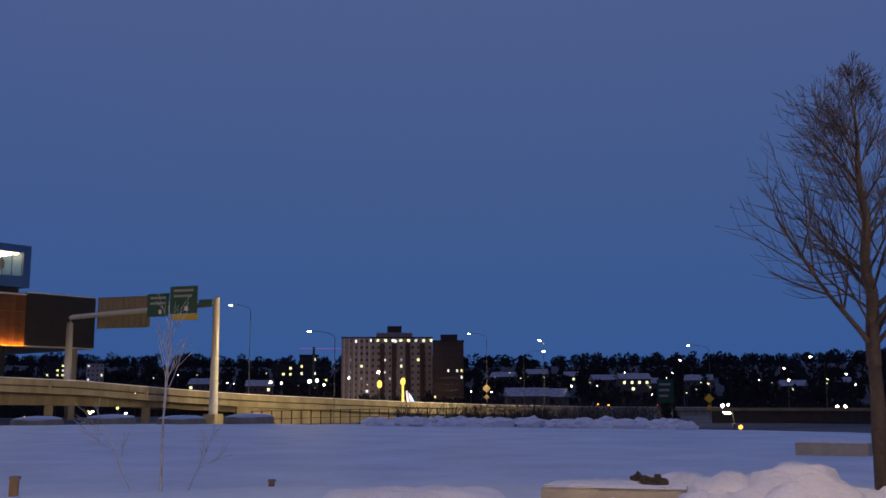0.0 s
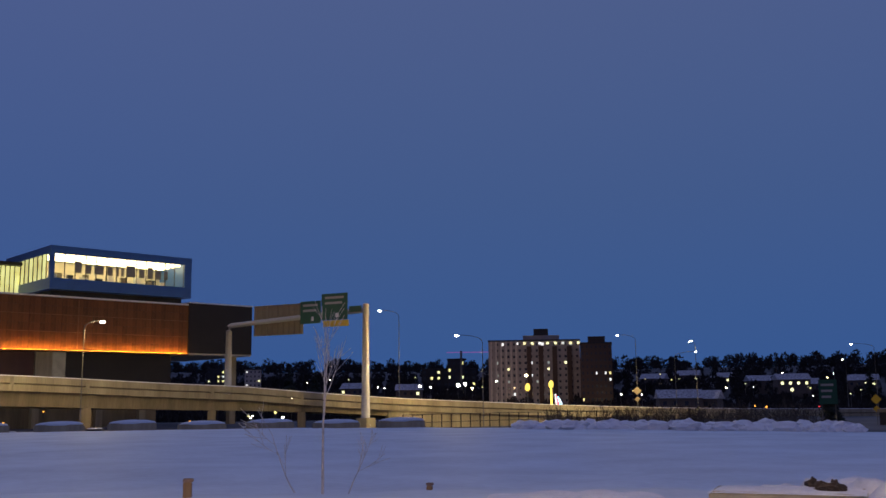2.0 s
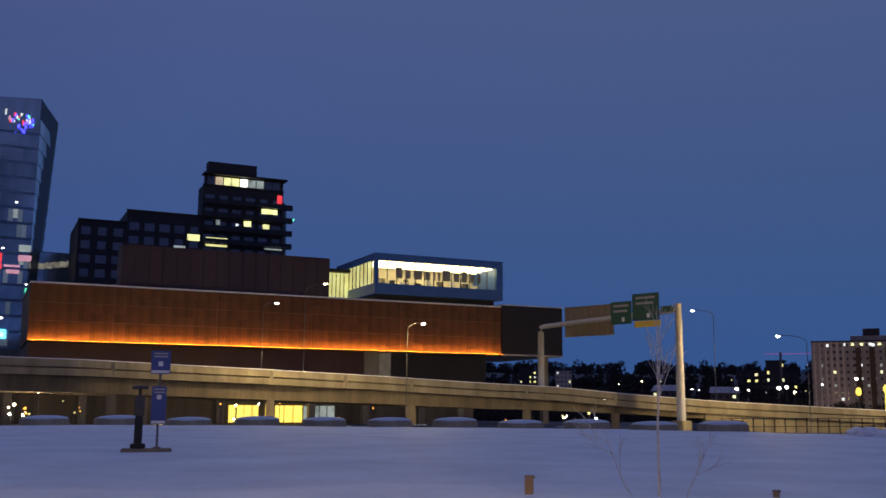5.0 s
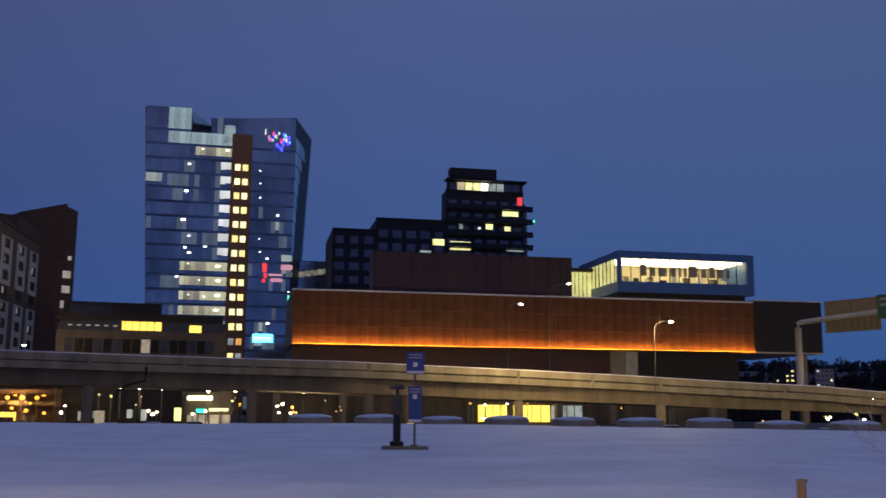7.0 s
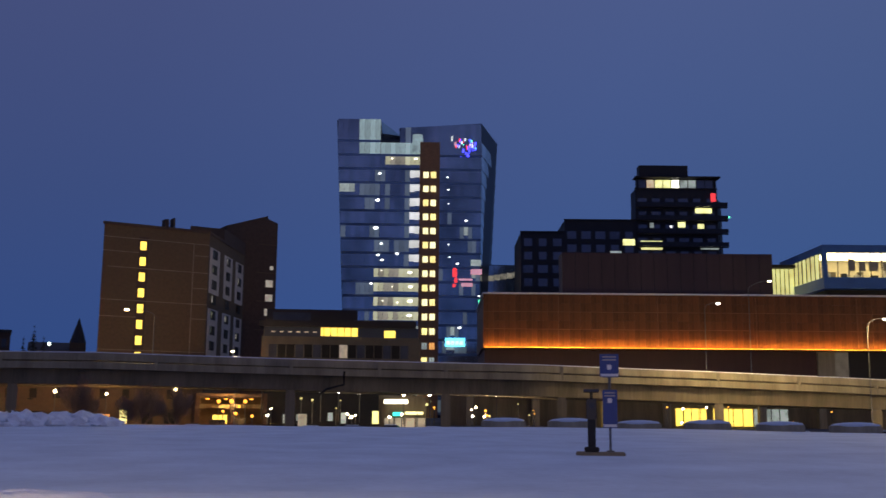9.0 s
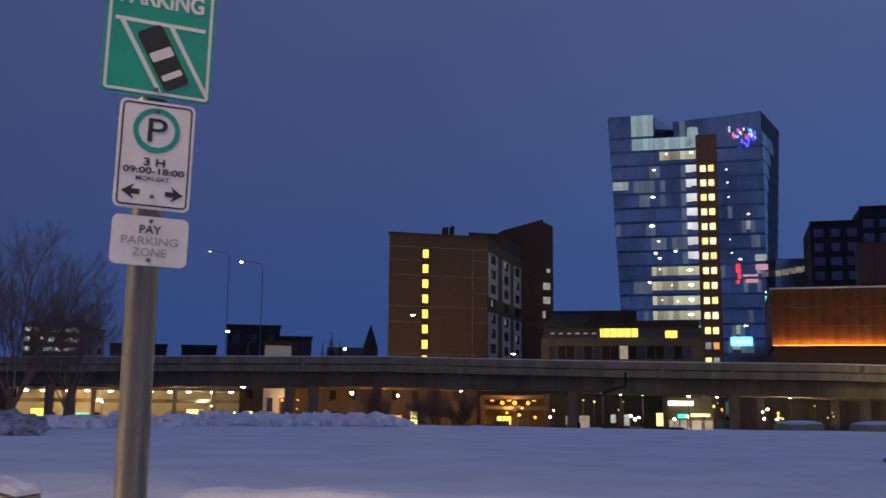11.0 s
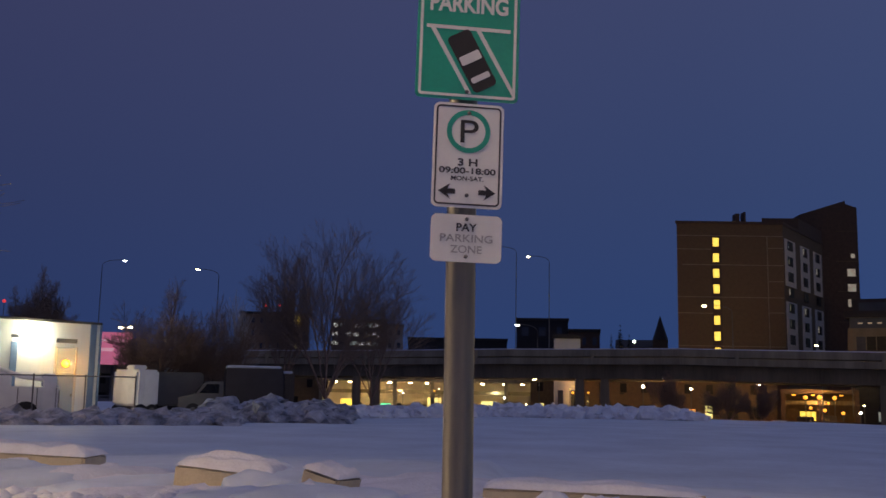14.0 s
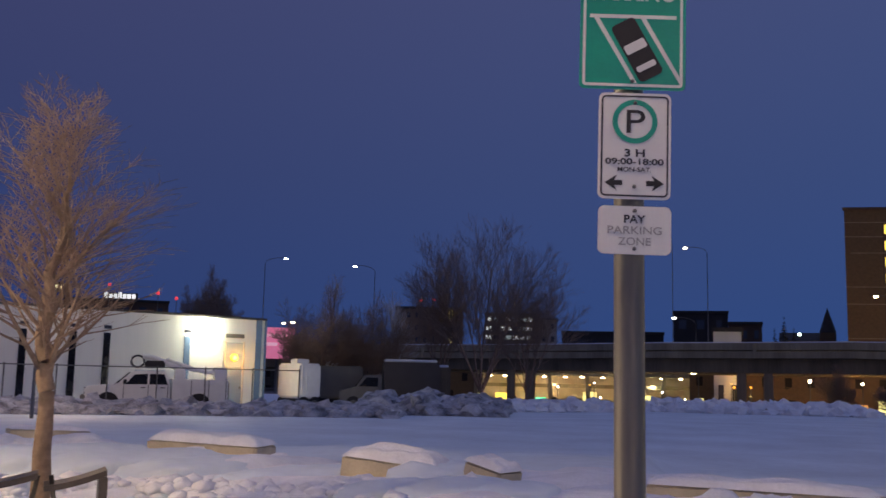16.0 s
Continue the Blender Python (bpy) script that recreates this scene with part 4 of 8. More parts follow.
def make_brown_block():
    g = thing("brick_apartment_block", label="brown brick apartment block with a lit stair window column", category="apartment building")
    p0 = spot(ST_D, 96.25, 168)
    p1 = spot(ST_D, 90.52, 172.5)
    d = (p1 - p0)
    L = d.length
    ang = math.degrees(math.atan2(d.y, d.x))
    g.matrix_basis = pose(p0.x, p0.y, 0, 0, 0, ang)  # x along the blind face, y away
    inv = g.matrix_basis.inverted()
    zt = 30.2
    q = inv @ spot(ST_D, 88.5, 197)
    depth = q.y
    skew = q.x - L

    def skewed(x0, x1, y0, y1, z0, z1):
        bm = bbox(x0, x1, y0, y1, z0, z1)
        for v in bm.verts:
            v.co.x += skew * v.co.y / depth
        return bm
    part("wall", skewed(0, L, 0, depth, -2, zt), BRICK, g)
    part("parapet", skewed(-0.15, L + 0.15, -0.15, depth, zt, zt + 0.5), BRICK_DARK, g)
    part("roof_plant", skewed(L * 0.64, L + 0.0, 8, depth, zt + 0.5, zt + 2.6), BRICK_DARK, g)
    # taller slab behind to the right, with a raked top
    a, b = inv @ spot(ST_D, 88.45, 200), inv @ spot(ST_D, 86.75, 200)
    t0 = inv @ spot(ST_D, 90.0, 200)
    bm = bmesh.new()
    zs = [1.6 + 200 * math.tan(radians(e)) for e in (9.75, 10.52, 10.15)]
    xs = [t0.x, (inv @ spot(ST_D, 87.4, 200)).x, b.x]
    y0 = depth + 0.1
    for (xa, za), (xb, zb) in (((xs[0], zs[0]), (xs[1], zs[1])), ((xs[1], zs[1] - 0.6), (xs[2], zs[2]))):
        lo = [bm.verts.new(c) for c in ((xa, y0, -2), (xb, y0, -2), (xb, y0 + 14, -2), (xa, y0 + 14, -2))]
        hi = [bm.verts.new(c) for c in ((xa, y0, za), (xb, y0, zb), (xb, y0 + 14, zb), (xa, y0 + 14, za))]
        for j in range(4):
            bm.faces.new((lo[j], lo[(j + 1) % 4], hi[(j + 1) % 4], hi[j]))
        bm.faces.new(hi)
    bmesh.ops.recalc_face_normals(bm, faces=bm.faces)
    part("rear_slab", bm, BRICK_DARK, g, "taller dark brick slab")
    for k, w in enumerate((0.7, 1.5, 1.5, 1.6, 1.4, 1.6, 1.6)):
        zz = 28.6 - 2.86 * k
        part("rear_window", bbox(xs[2] - 0.7 - w, xs[2] - 0.7, y0 - 0.08, y0 - 0.02, zz - (1.4 if k else 0.8), zz), L_CURTAIN, g)
    for k in range(5):
        part("rear_course", bbox(xs[1] - 2.0, xs[2], y0 - 0.06, y0 - 0.005, 10 + 5.7 * k, 10.14 + 5.7 * k), BRICK, g)
    # stair windows
    sx = L * 0.335
    for f in range(8):
        z = 27.15 - 2.61 * f
        part("stair_window", bbox(sx + 0.05, sx + 1.02, -0.06, 0.06, z - 0.72, z + 0.72), L_YELLOW, g)
    part("stair_recess", bbox(sx - 0.25, sx + 1.4, -0.03, -0.004, 3, 28.6), BRICK_DARK, g)
    # pale string courses, with a band of their own right of the downpipe
    for z, x0, x1 in ((28.2, 0.0, 1.0), (25.9, 0.0, 0.33), (23.3, 0.05, 1.0), (17.9, 0.0, 1.0), (15.2, 0.0, 0.33), (9.8, 0.0, 1.0), (26.2, 0.86, 1.0), (15.4, 0.86, 1.0), (20.6, 0.86, 1.0)):
        part("string_course", bbox(L * x0 - 0.02, L * x1, -0.07, -0.005, z, z + 0.12), COURSE, g)
    part("downpipe", bbox(L * 0.845, L * 0.845 + 0.14, -0.1, -0.008, 2, 28.2), COURSE, g)
    for x0, x1, h in ((0.62, 0.66, 2.6), (0.70, 0.72, 2.9)):
        part("chimney", bbox(L * x0, L * x1, 4, 6, zt + 0.5, zt + h), BRICK_DARK, g)
    # windowed side: pale strips with dark windows, brick piers between
    for c, (u0, u1) in enumerate(((0.03, 0.27), (0.40, 0.62), (0.73, 0.95))):
        y0, y1 = depth * u0, depth * u1
        for f in range(9):
            z = 27.5 - 2.64 * f
            if f != 3:
                part("bay_panel", skewed(L + 0.005, L + 0.12, y0, y1, z - 2.05, z + 0.58), PALE_PANEL, g)
            part("window", skewed(L + 0.125, L + 0.17, y0 + (y1 - y0) * 0.22, y0 + (y1 - y0) * 0.72, z - 1.25, z + 0.35), DARK_PANE, g)
            part("blind", skewed(L + 0.172, L + 0.19, y0 + (y1 - y0) * 0.24, y0 + (y1 - y0) * 0.34, z - 0.9, z + 0.2), (CAR_GLASS, L_CURTAIN, HOUSE_WALL, CAR_GLASS)[(c * 5 + f * 3) % 4], g)


make_brown_block()


# ---------------------------------------------------------------- low office with lit ribbon windows
OFFICE_TAN = mat("office_tan_panel", (0.11, 0.095, 0.072), 0.85, 0.3, 0.4)


def make_low_office():
    g = thing("low_office", label="low beige office building with yellow lit ribbon windows", category="office building")
    p0, p1 = spot(ST_D, 87.4, 158), spot(ST_D, 78.3, 158)
    d = p1 - p0
    L = d.length
    g.matrix_basis = pose(p0.x, p0.y, 0, 0, 0, math.degrees(math.atan2(d.y, d.x)))

    def Zl(el):
        return 1.6 + 158 * math.tan(radians(el))
    part("wall", bbox(0, L, 0, 18, 5.0, Zl(3.75)), OFFICE_TAN, g)
    # set-back box whose near-black colour stands for the shade of the recess
    part("dark_recess", bbox(0.5, L - 0.5, 2.5, 18, -2.2, 4.99), CONDO, g)
    for k in range(6):
        x = 1.5 + (L - 6) * ((k * 0.37 + 0.11) % 1.0)
        part("shop_window", bbox(x, x + 0.5 + 0.3 * (k % 3), 2.42, 2.49, -1.6 + 0.4 * (k % 2), -0.2 + 0.3 * (k % 3)), (L_DIM, L_DIM, L_WARM)[k % 3], g)
    part("ribbon_window", bbox(0.3, L - 0.3, 0.3, 16, Zl(3.75), Zl(4.3)), GREY_GLASS, g)
    part("eave", bbox(-0.4, L * 0.97, -0.5, 18, Zl(4.3), Zl(4.66)), BLACK_PANEL, g)
    part("upper_storey", bbox(0.5, L * 0.60, 3, 16, Zl(4.62), Zl(5.4)), BLACK_PANEL, g)
    part("upper_window", bbox(1.5, L * 0.3, 2.9, 2.98, Zl(4.75), Zl(5.2)), GREY_GLASS, g)
    part("lit_window", bbox(L * 0.37, L * 0.60, 0.1, 0.28, Zl(3.8), Zl(4.28)), L_YELLOW, g)
    part("lit_window", bbox(L * 0.77, L * 0.84, 0.1, 0.28, Zl(3.72), Zl(4.15)), L_YELLOW, g)
    for k in range(16):
        x = 1.2 + (L - 3) * k / 16
        part("window", bbox(x, x + 1.25, -0.06, -0.005, Zl(2.55), Zl(3.3)), (GREY_GLASS, DARK_PANE, DARK_PANE, L_CURTAIN if k == 8 else GREY_GLASS, DARK_PANE)[k % 5], g)
    for k in range(7):
        part("ceiling_lamp", bbox(1.5 + 1.3 * k, 2.1 + 1.3 * k, 0.16, 0.28, Zl(3.98), Zl(4.05)), L_CURTAIN, g)
    for k in range(5):
        x = L * 0.385 + L * 0.043 * k
        part("mullion", bbox(x, x + 0.12, 0.0, 0.09, Zl(3.76), Zl(4.29)), BLACK_PANEL, g)
    part("eave_return", bbox(L * 0.58, L * 0.97, -0.3, 17, Zl(4.66), Zl(4.72)), ROOF_DARK, g)
    part("roof_plant", bbox(L * 0.66, L * 0.74, 8, 12, Zl(4.72), Zl(4.95)), CONDO, g)


make_low_office()


# ---------------------------------------------------------------- street lamps
def street_lamp(foot, height, arm, rz, head_mat, label, group="street lamps", r=0.07):
    """Cobra-head lamp; the arm reaches along local x."""
    g = thing("street_lamp", foot, rz, label, "street lamp", group)
    part("pole", tubes([(0, 0, 0), (0, 0, height * 0.5), (0, 0, height - 0.9)], [r, r * 0.8, r * 0.6], 8), STEEL, g)
    pts = [(arm * (1 - math.cos(radians(90 * k / 5))), 0, height - 0.9 + 0.9 * math.sin(radians(90 * k / 5))) for k in range(6)] if arm else [(0, 0, height - 0.95), (0, 0, height - 0.3), (0.05, 0, height - 0.1)]
    part("arm", tubes(pts, 0.04, 6), STEEL, g)
    hd = bmesh.new()
    blob(hd, (arm + 0.25, 0, height), (0.34, 0.14, 0.08), 1, 0.05, 2)
    head = part("head", hd, BLACK_PANEL, g)
    lens = bmesh.new()
    blob(lens, (arm + 0.3, 0, height - 0.1), (0.27, 0.19, 0.12), 2, 0.03, 2)
    part("lens", lens, head_mat, head, "glowing lamp lens")
    return g


LAMPS = [
    (ST_D, 106.49, 150, 8.40, 2.6, 170, 5.6, L_CREAM), (ST_C, 127.57, 118, 3.22, 0.6, 180, -1.0, L_HEAD_WARM), (ST_C, 127.12, 118, 3.27, 0.6, 0, -1.0, L_HEAD_WARM),  # standpoint, bearing of the head, distance, elevation of the head, arm, arm heading (from the bearing), foot z, lens
    (ST_B, 61.47, 128, 5.70, 1.6, 30, 4.2, L_HEAD), (ST_B, 58.69, 132, 6.87, 3.2, -40, 4.0, L_HEAD_WARM), (ST_B, 52.96, 110, 4.66, 1.6, 20, -1.8, L_HEAD),
    (ST_B, 94.67, 126, 5.04, 3.0, 170, 5.6, L_HEAD_WARM), (ST_A, 37.91, 148, 5.32, 2.6, 175, 1.0, L_HEAD), (ST_A, 33.46, 128, 3.86, 3.0, 175, -1.9, L_HEAD),
    (ST_A, 24.28, 175, 3.72, 2.8, 175, -1.5, L_HEAD), (ST_A, 20.01, 190, 2.69, 3.6, 10, -1.5, L_HEAD), (ST_A, 11.90, 200, 2.90, 3.6, 175, -1.5, L_HEAD),
    (ST_A, 20.22, 175, 3.30, 0.4, 175, -1.5, L_HEAD), (ST_A, 12.37, 260, 2.09, 0.4, 175, -2.5, L_HEAD_WARM), (ST_A, 5.51, 230, 2.17, 2.6, 175, -2.0, L_HEAD),
    (ST_A, 6.87, 260, 1.58, 0.4, 175, -2.5, L_HEAD_WARM), (ST_C, 104.66, 130, 7.87, 2.6, 160, 5.6, L_HEAD_WARM), (ST_C, 123.63, 135, 6.61, 2.6, 160, 5.4, L_HEAD_WARM),
    (ST_C, 127.64, 140, 6.89, 2.6, 10, 5.4, L_HEAD), (ST_C, 105.29, 130, 3.93, 2.4, 170, 5.6, L_HEAD), (ST_C, 139.87, 39, 4.83, 0.3, 10, -0.1, L_CREAM), (ST_C, 104.27, 128, 0.85, 0.3, 170, -2.0, L_HEAD_WARM),
    (ST_A, 9.95, 75, -0.75, 0.2, 170, -1.9, L_HEAD_WARM), (ST_B, 88.9, 150, 2.85, 0.3, 170, -2.0, L_HEAD_WARM),
]
for st, a, r, el, arm, turn, z0, lens in LAMPS:
    h = spot(st, a, r, el)
    rz = a + turn  # local x heading; 0 means to the right
    out = Vector((math.cos(radians(rz)), math.sin(radians(rz)), 0))
    f = h - out * (arm + 0.25)
    street_lamp((f.x, f.y, z0), h.z - z0, arm, rz, lens, "lit cobra-head street lamp on a tall steel pole")


def lamp_light(name, st, a, r, el, energy, colour, drop=0.5):
    p = spot(st, a, r, el)
    return lamp(name, "POINT", p - UP * drop, energy, colour, 0.25)


lamp_light("deck_lamp_light", ST_B, 52.96, 108.6, 4.4, 4600, DECK_WARM, 1.3)
lamp_light("deck_lamp_light", ST_B, 58.69, 116, 5.6, 2700, DECK_WARM)
lamp_light("deck_lamp_light", ST_B, 61.47, 115.5, 4.9, 2900, DECK_WARM)
lamp_light("deck_lamp_light", ST_A, 33.46, 133.0, 2.5, 7500, DECK_WARM)
lamp_light("deck_lamp_light", ST_A, 24.28, 158, 2.4, 6000, DECK_WARM)
lamp_light("deck_lamp_light", ST_A, 20.22, 174, 3.2, 3200, DECK_WARM)
lamp_light("deck_lamp_light", ST_B, 94.67, 126, 5.04, 2600, DECK_WARM)
lamp_light("bank_lamp_light", ST_A, 30.5, 425, 0.8, 8500, WARM)
lamp_light("yard_lamp_light", ST_C, 139.6, 40.5, 4.4, 420, WARM)
lamp_light("block_lamp_light", ST_B, 88.9, 150, 2.9, 2200, WARM, 0.3)
lamp_light("under_deck_light", ST_B, 96.0, 132, -0.2, 900, SODIUM)
lamp_light("under_deck_light", ST_C, 108.0, 140, 0.3, 900, WARM)
lamp_light("under_deck_light", ST_B, 74.0, 130, -0.2, 1200, WARM)


# ---------------------------------------------------------------- parking sign on the lamp post
def make_sign_post():
    post = Vector((-4.539, -1.057, 0))
    g = thing("sign_post", post, 0, "thick galvanised lamp post carrying three parking signs", "sign post")
    part("pole", tubes([(0, 0, -0.2), (0, 0, 2.0), (0, 0, 4.5), (0, 0, 6.6)], [0.067, 0.064, 0.06, 0.055], 24), STEEL, g)
    part("arm", tubes([(0, 0, 6.6), (0.12, -0.1, 7.0), (0.6, -0.5, 7.25), (1.3, -1.1, 7.3)], [0.05, 0.045, 0.04, 0.035], 10), STEEL, g)
    hd = bmesh.new()
    blob(hd, (1.55, -1.3, 7.3), (0.38, 0.3, 0.09), 1, 0.04, 3)
    part("lamp_head", hd, PALE_STEEL, g)
    ln = bmesh.new()
    blob(ln, (1.58, -1.33, 7.21), (0.22, 0.18, 0.06), 1, 0.02, 2)
    part("lens", ln, L_HEAD_WARM, g, "glowing lamp lens")
    # signs face local -y
    lean = 1.0

    def frame_at(z, dx=0.0):
        x = Vector((-0.46, 0.888, 0)).normalized()
        y = Vector((-x.y, x.x, 0))
        p = Vector((-4.468, -1.008, z)) + x * dx
        return Matrix(((x.x, y.x, 0, p.x), (x.y, y.y, 0, p.y), (0, 0, 1, z), (0, 0, 0, 1))) @ pose(0, 0, 0, 0, lean, 0)

    # green angle-parking sign
    s = thing("angle_parking_sign", label="green and white angle parking sign with a car pictogram", category="sign")
    s.matrix_basis = frame_at(3.151, -0.004)
    part("plate", plate(0.45, 0.60, 0.022, 0.0, 0.004), SIGN_GREEN, s)
    part("border", plate(0.425, 0.575, 0.015, -0.0012, -0.0002, hole=0.012), SIGN_WHITE, s)
    text_mesh("lettering", "PARKING", 0.088, (0, -0.0015, 0.132), SIGN_WHITE, s, 0.345, tall=0.080, weight=0.03)
    part("kerb_line", bbox(-0.185, 0.185, -0.0016, -0.0004, 0.014, 0.030), SIGN_WHITE, s)
    for x0 in (-0.155, 0.045):
        bm = bmesh.new()
        vs = [bm.verts.new(c) for c in ((x0 - 0.012, -0.0014, 0.014), (x0 + 0.010, -0.0014, 0.014), (x0 + 0.175, -0.0014, -0.272), (x0 + 0.155, -0.0014, -0.272))]
        if x0 > 0:
            vs[2].co = (x0 + 0.155, -0.0014, -0.24)
            vs[3].co = (x0 + 0.155, -0.0014, -0.272)
        bm.faces.new(vs)
        part("bay_line", bm, SIGN_WHITE, s)
    tilt = pose(0.018, -0.002, -0.124, 0, -29, 0)
    car = plate(0.112, 0.275, 0.02, -0.0012, 0.0004)
    bmesh.ops.transform(car, matrix=tilt, verts=car.verts)
    part("car_pictogram", car, SIGN_BLACK, s)
    for cz, ww, hh in ((0.015, 0.096, 0.042), (-0.082, 0.088, 0.026)):
        b = plate(ww, hh, 0.008, -0.0028, -0.0016, 0.0, cz)
        bmesh.ops.transform(b, matrix=tilt, verts=b.verts)
        part("car_window", b, SIGN_WHITE, s)

    def bolt(parent, z):
        bm = bmesh.new()
        blob(bm, (0, -0.004, z), (0.010, 0.006, 0.010), 1, 0.05, 1)
        part("bolt", bm, STEEL, parent)
    bolt(s, -0.265)

    # white three-hour sign
    s = thing("time_limit_sign", label="white parking time limit sign with green ring and arrows", category="sign")
    s.matrix_basis = frame_at(2.606)
    part("plate", plate(0.305, 0.457, 0.026, 0.0, 0.004), SIGN_WHITE, s)
    part("border", plate(0.283, 0.435, 0.02, -0.0012, -0.0002, hole=0.007), SIGN_BLACK, s)
    bm = bmesh.new()
    rin, rout, zc = 0.073, 0.095, 0.105
    a_ = [[bm.verts.new((rr * math.cos(k * math.tau / 48), -0.0015, zc + rr * math.sin(k * math.tau / 48))) for k in range(48)] for rr in (rin, rout)]
    for k in range(48):
        bm.faces.new((a_[0][k], a_[1][k], a_[1][(k + 1) % 48], a_[0][(k + 1) % 48]))
    part("green_ring", bm, SIGN_GREEN, s)
    text_mesh("letter_p", "P", 0.15, (0.004, -0.0016, zc), SIGN_BLACK, s, 0.078, tall=0.100, weight=0.0)
    text_mesh("lettering", "3 H", 0.046, (0, -0.0016, -0.031), SIGN_BLACK, s, 0.085, tall=0.033, weight=0.02)
    text_mesh("lettering", "09:00-18:00", 0.036, (0, -0.0016, -0.068), SIGN_BLACK, s, 0.245, tall=0.027, weight=0.02)
    text_mesh("lettering", "MON-SAT.", 0.027, (0, -0.0016, -0.102), SIGN_BLACK, s, 0.14)
    for sx in (-1, 1):
        bm = bmesh.new()
        pts = [(0.124, -0.160), (0.072, -0.126), (0.084, -0.149), (0.050, -0.149), (0.050, -0.171), (0.084, -0.171), (0.072, -0.194)]
        vs = [bm.verts.new((sx * x, -0.0016, z)) for x, z in pts]
        for tri in ((0, 1, 2), (0, 5, 6), (0, 2, 5), (2, 3, 4), (2, 4, 5)):
            bm.faces.new([vs[i] for i in (tri if sx > 0 else tri[::-1])])
        part("arrow", bm, SIGN_BLACK, s)
    bolt(s, 0.185)
    bolt(s, -0.175)

    # pay zone sign
    s = thing("pay_zone_sign", label="small white pay parking zone sign with faded lettering", category="sign")
    s.matrix_basis = frame_at(2.246, -0.002)
    part("plate", plate(0.305, 0.203, 0.026, 0.0, 0.004), SIGN_WHITE, s)
    text_mesh("lettering", "PAY", 0.05, (0, -0.0016, 0.047), SIGN_BLACK, s, 0.088, tall=0.034, weight=0.02)
    text_mesh("lettering", "PARKING", 0.047, (0, -0.0016, 0.0), SIGN_GREY, s, 0.225, "faded grey lettering", 0.033, 0.01)
    text_mesh("lettering", "ZONE", 0.047, (0, -0.0016, -0.047), SIGN_GREY, s, 0.135, "faded grey lettering", 0.033, 0.01)
    bolt(s, 0.082)
    bolt(s, -0.078)


make_sign_post()
# the lamp on that post, and the next one along the walk behind it
lamp("post_lamp_light", "POINT", (-2.95, -2.35, 7.05), 820, (1.0, 0.68, 0.46), 0.2)
street_lamp((5.6, 8.6, -0.1), 7.0, 1.6, 180, L_HEAD_WARM, "lit cobra-head street lamp beside the snowy walk")
lamp("walk_lamp_light", "POINT", (3.7, 8.6, 6.6), 430, (1.0, 0.66, 0.36), 0.2)
f = spot(ST_C, 172, 8.5, z=-0.1)
street_lamp(f, 6.6, 1.4, 250, L_HEAD_WARM, "lit cobra-head street lamp beside the snowy walk")
lamp("walk_lamp_light", "POINT", f + Vector((-0.6, -1.5, 6.2)), 1700, (1.0, 0.71, 0.42), 0.2)


# ---------------------------------------------------------------- trees
def branch(segs, rng, p, d, L, r, lev, most, up, spread, kids, n=None):
    n = n or (7 if lev < 2 else 4)
    for i in range(n):
        d = (d + Vector((rng.uniform(-1, 1), rng.uniform(-1, 1), rng.uniform(-0.6, 0.6))) * 0.085 + UP * up).normalized()
        q = p + d * (L / n)
        r1 = max(r * (1 - 0.85 / n), 0.0022)
        segs.append((p, q, r, r1, lev))
        p, r = q, r1
        if lev < most and i >= (2 if lev == 0 else 1):
            for _ in range(kids if rng.random() < 0.8 else kids - 1):
                ax = Vector((rng.uniform(-1, 1), rng.uniform(-1, 1), rng.uniform(-1, 1))).cross(d).normalized()
                dd = (Matrix.Rotation(radians(rng.uniform(*spread)), 3, ax) @ d)
                if dd.z < -0.15:
                    dd.z *= -0.5
                branch(segs, rng, p, dd.normalized(), L * rng.uniform(0.38, 0.62) * (1.15 - 0.5 * i / n), r * rng.uniform(0.5, 0.72), lev + 1, most, up, spread, kids)


def tree_mesh(name, segs, material, parent, sides, least, label=""):
    verts, faces = [], []
    for p, q, r0, r1, lev in segs:
        d = (q - p).normalized()
        a = d.cross(UP if abs(d.z) < 0.9 else Vector((1, 0, 0))).normalized()
        b = d.cross(a)
        n = sides if lev == 0 else max(3, sides - 2 * lev)
        base = len(verts)
        for c, r in ((p, max(r0, least)), (q, max(r1, least))):
            verts += [c + (a * math.cos(k * math.tau / n) + b * math.sin(k * math.tau / n)) * r for k in range(n)]
        faces += [(base + k, base + (k + 1) % n, base + n + (k + 1) % n, base + n + k) for k in range(n)]
    me = bpy.data.meshes.new(name)
    me.from_pydata(verts, [], faces)
    me.polygons.foreach_set("use_smooth", [True] * len(me.polygons))
    me.materials.append(material)
    ob = new(name, me)
    ob.parent = parent
    if label:
        ob["label"] = label
    return ob


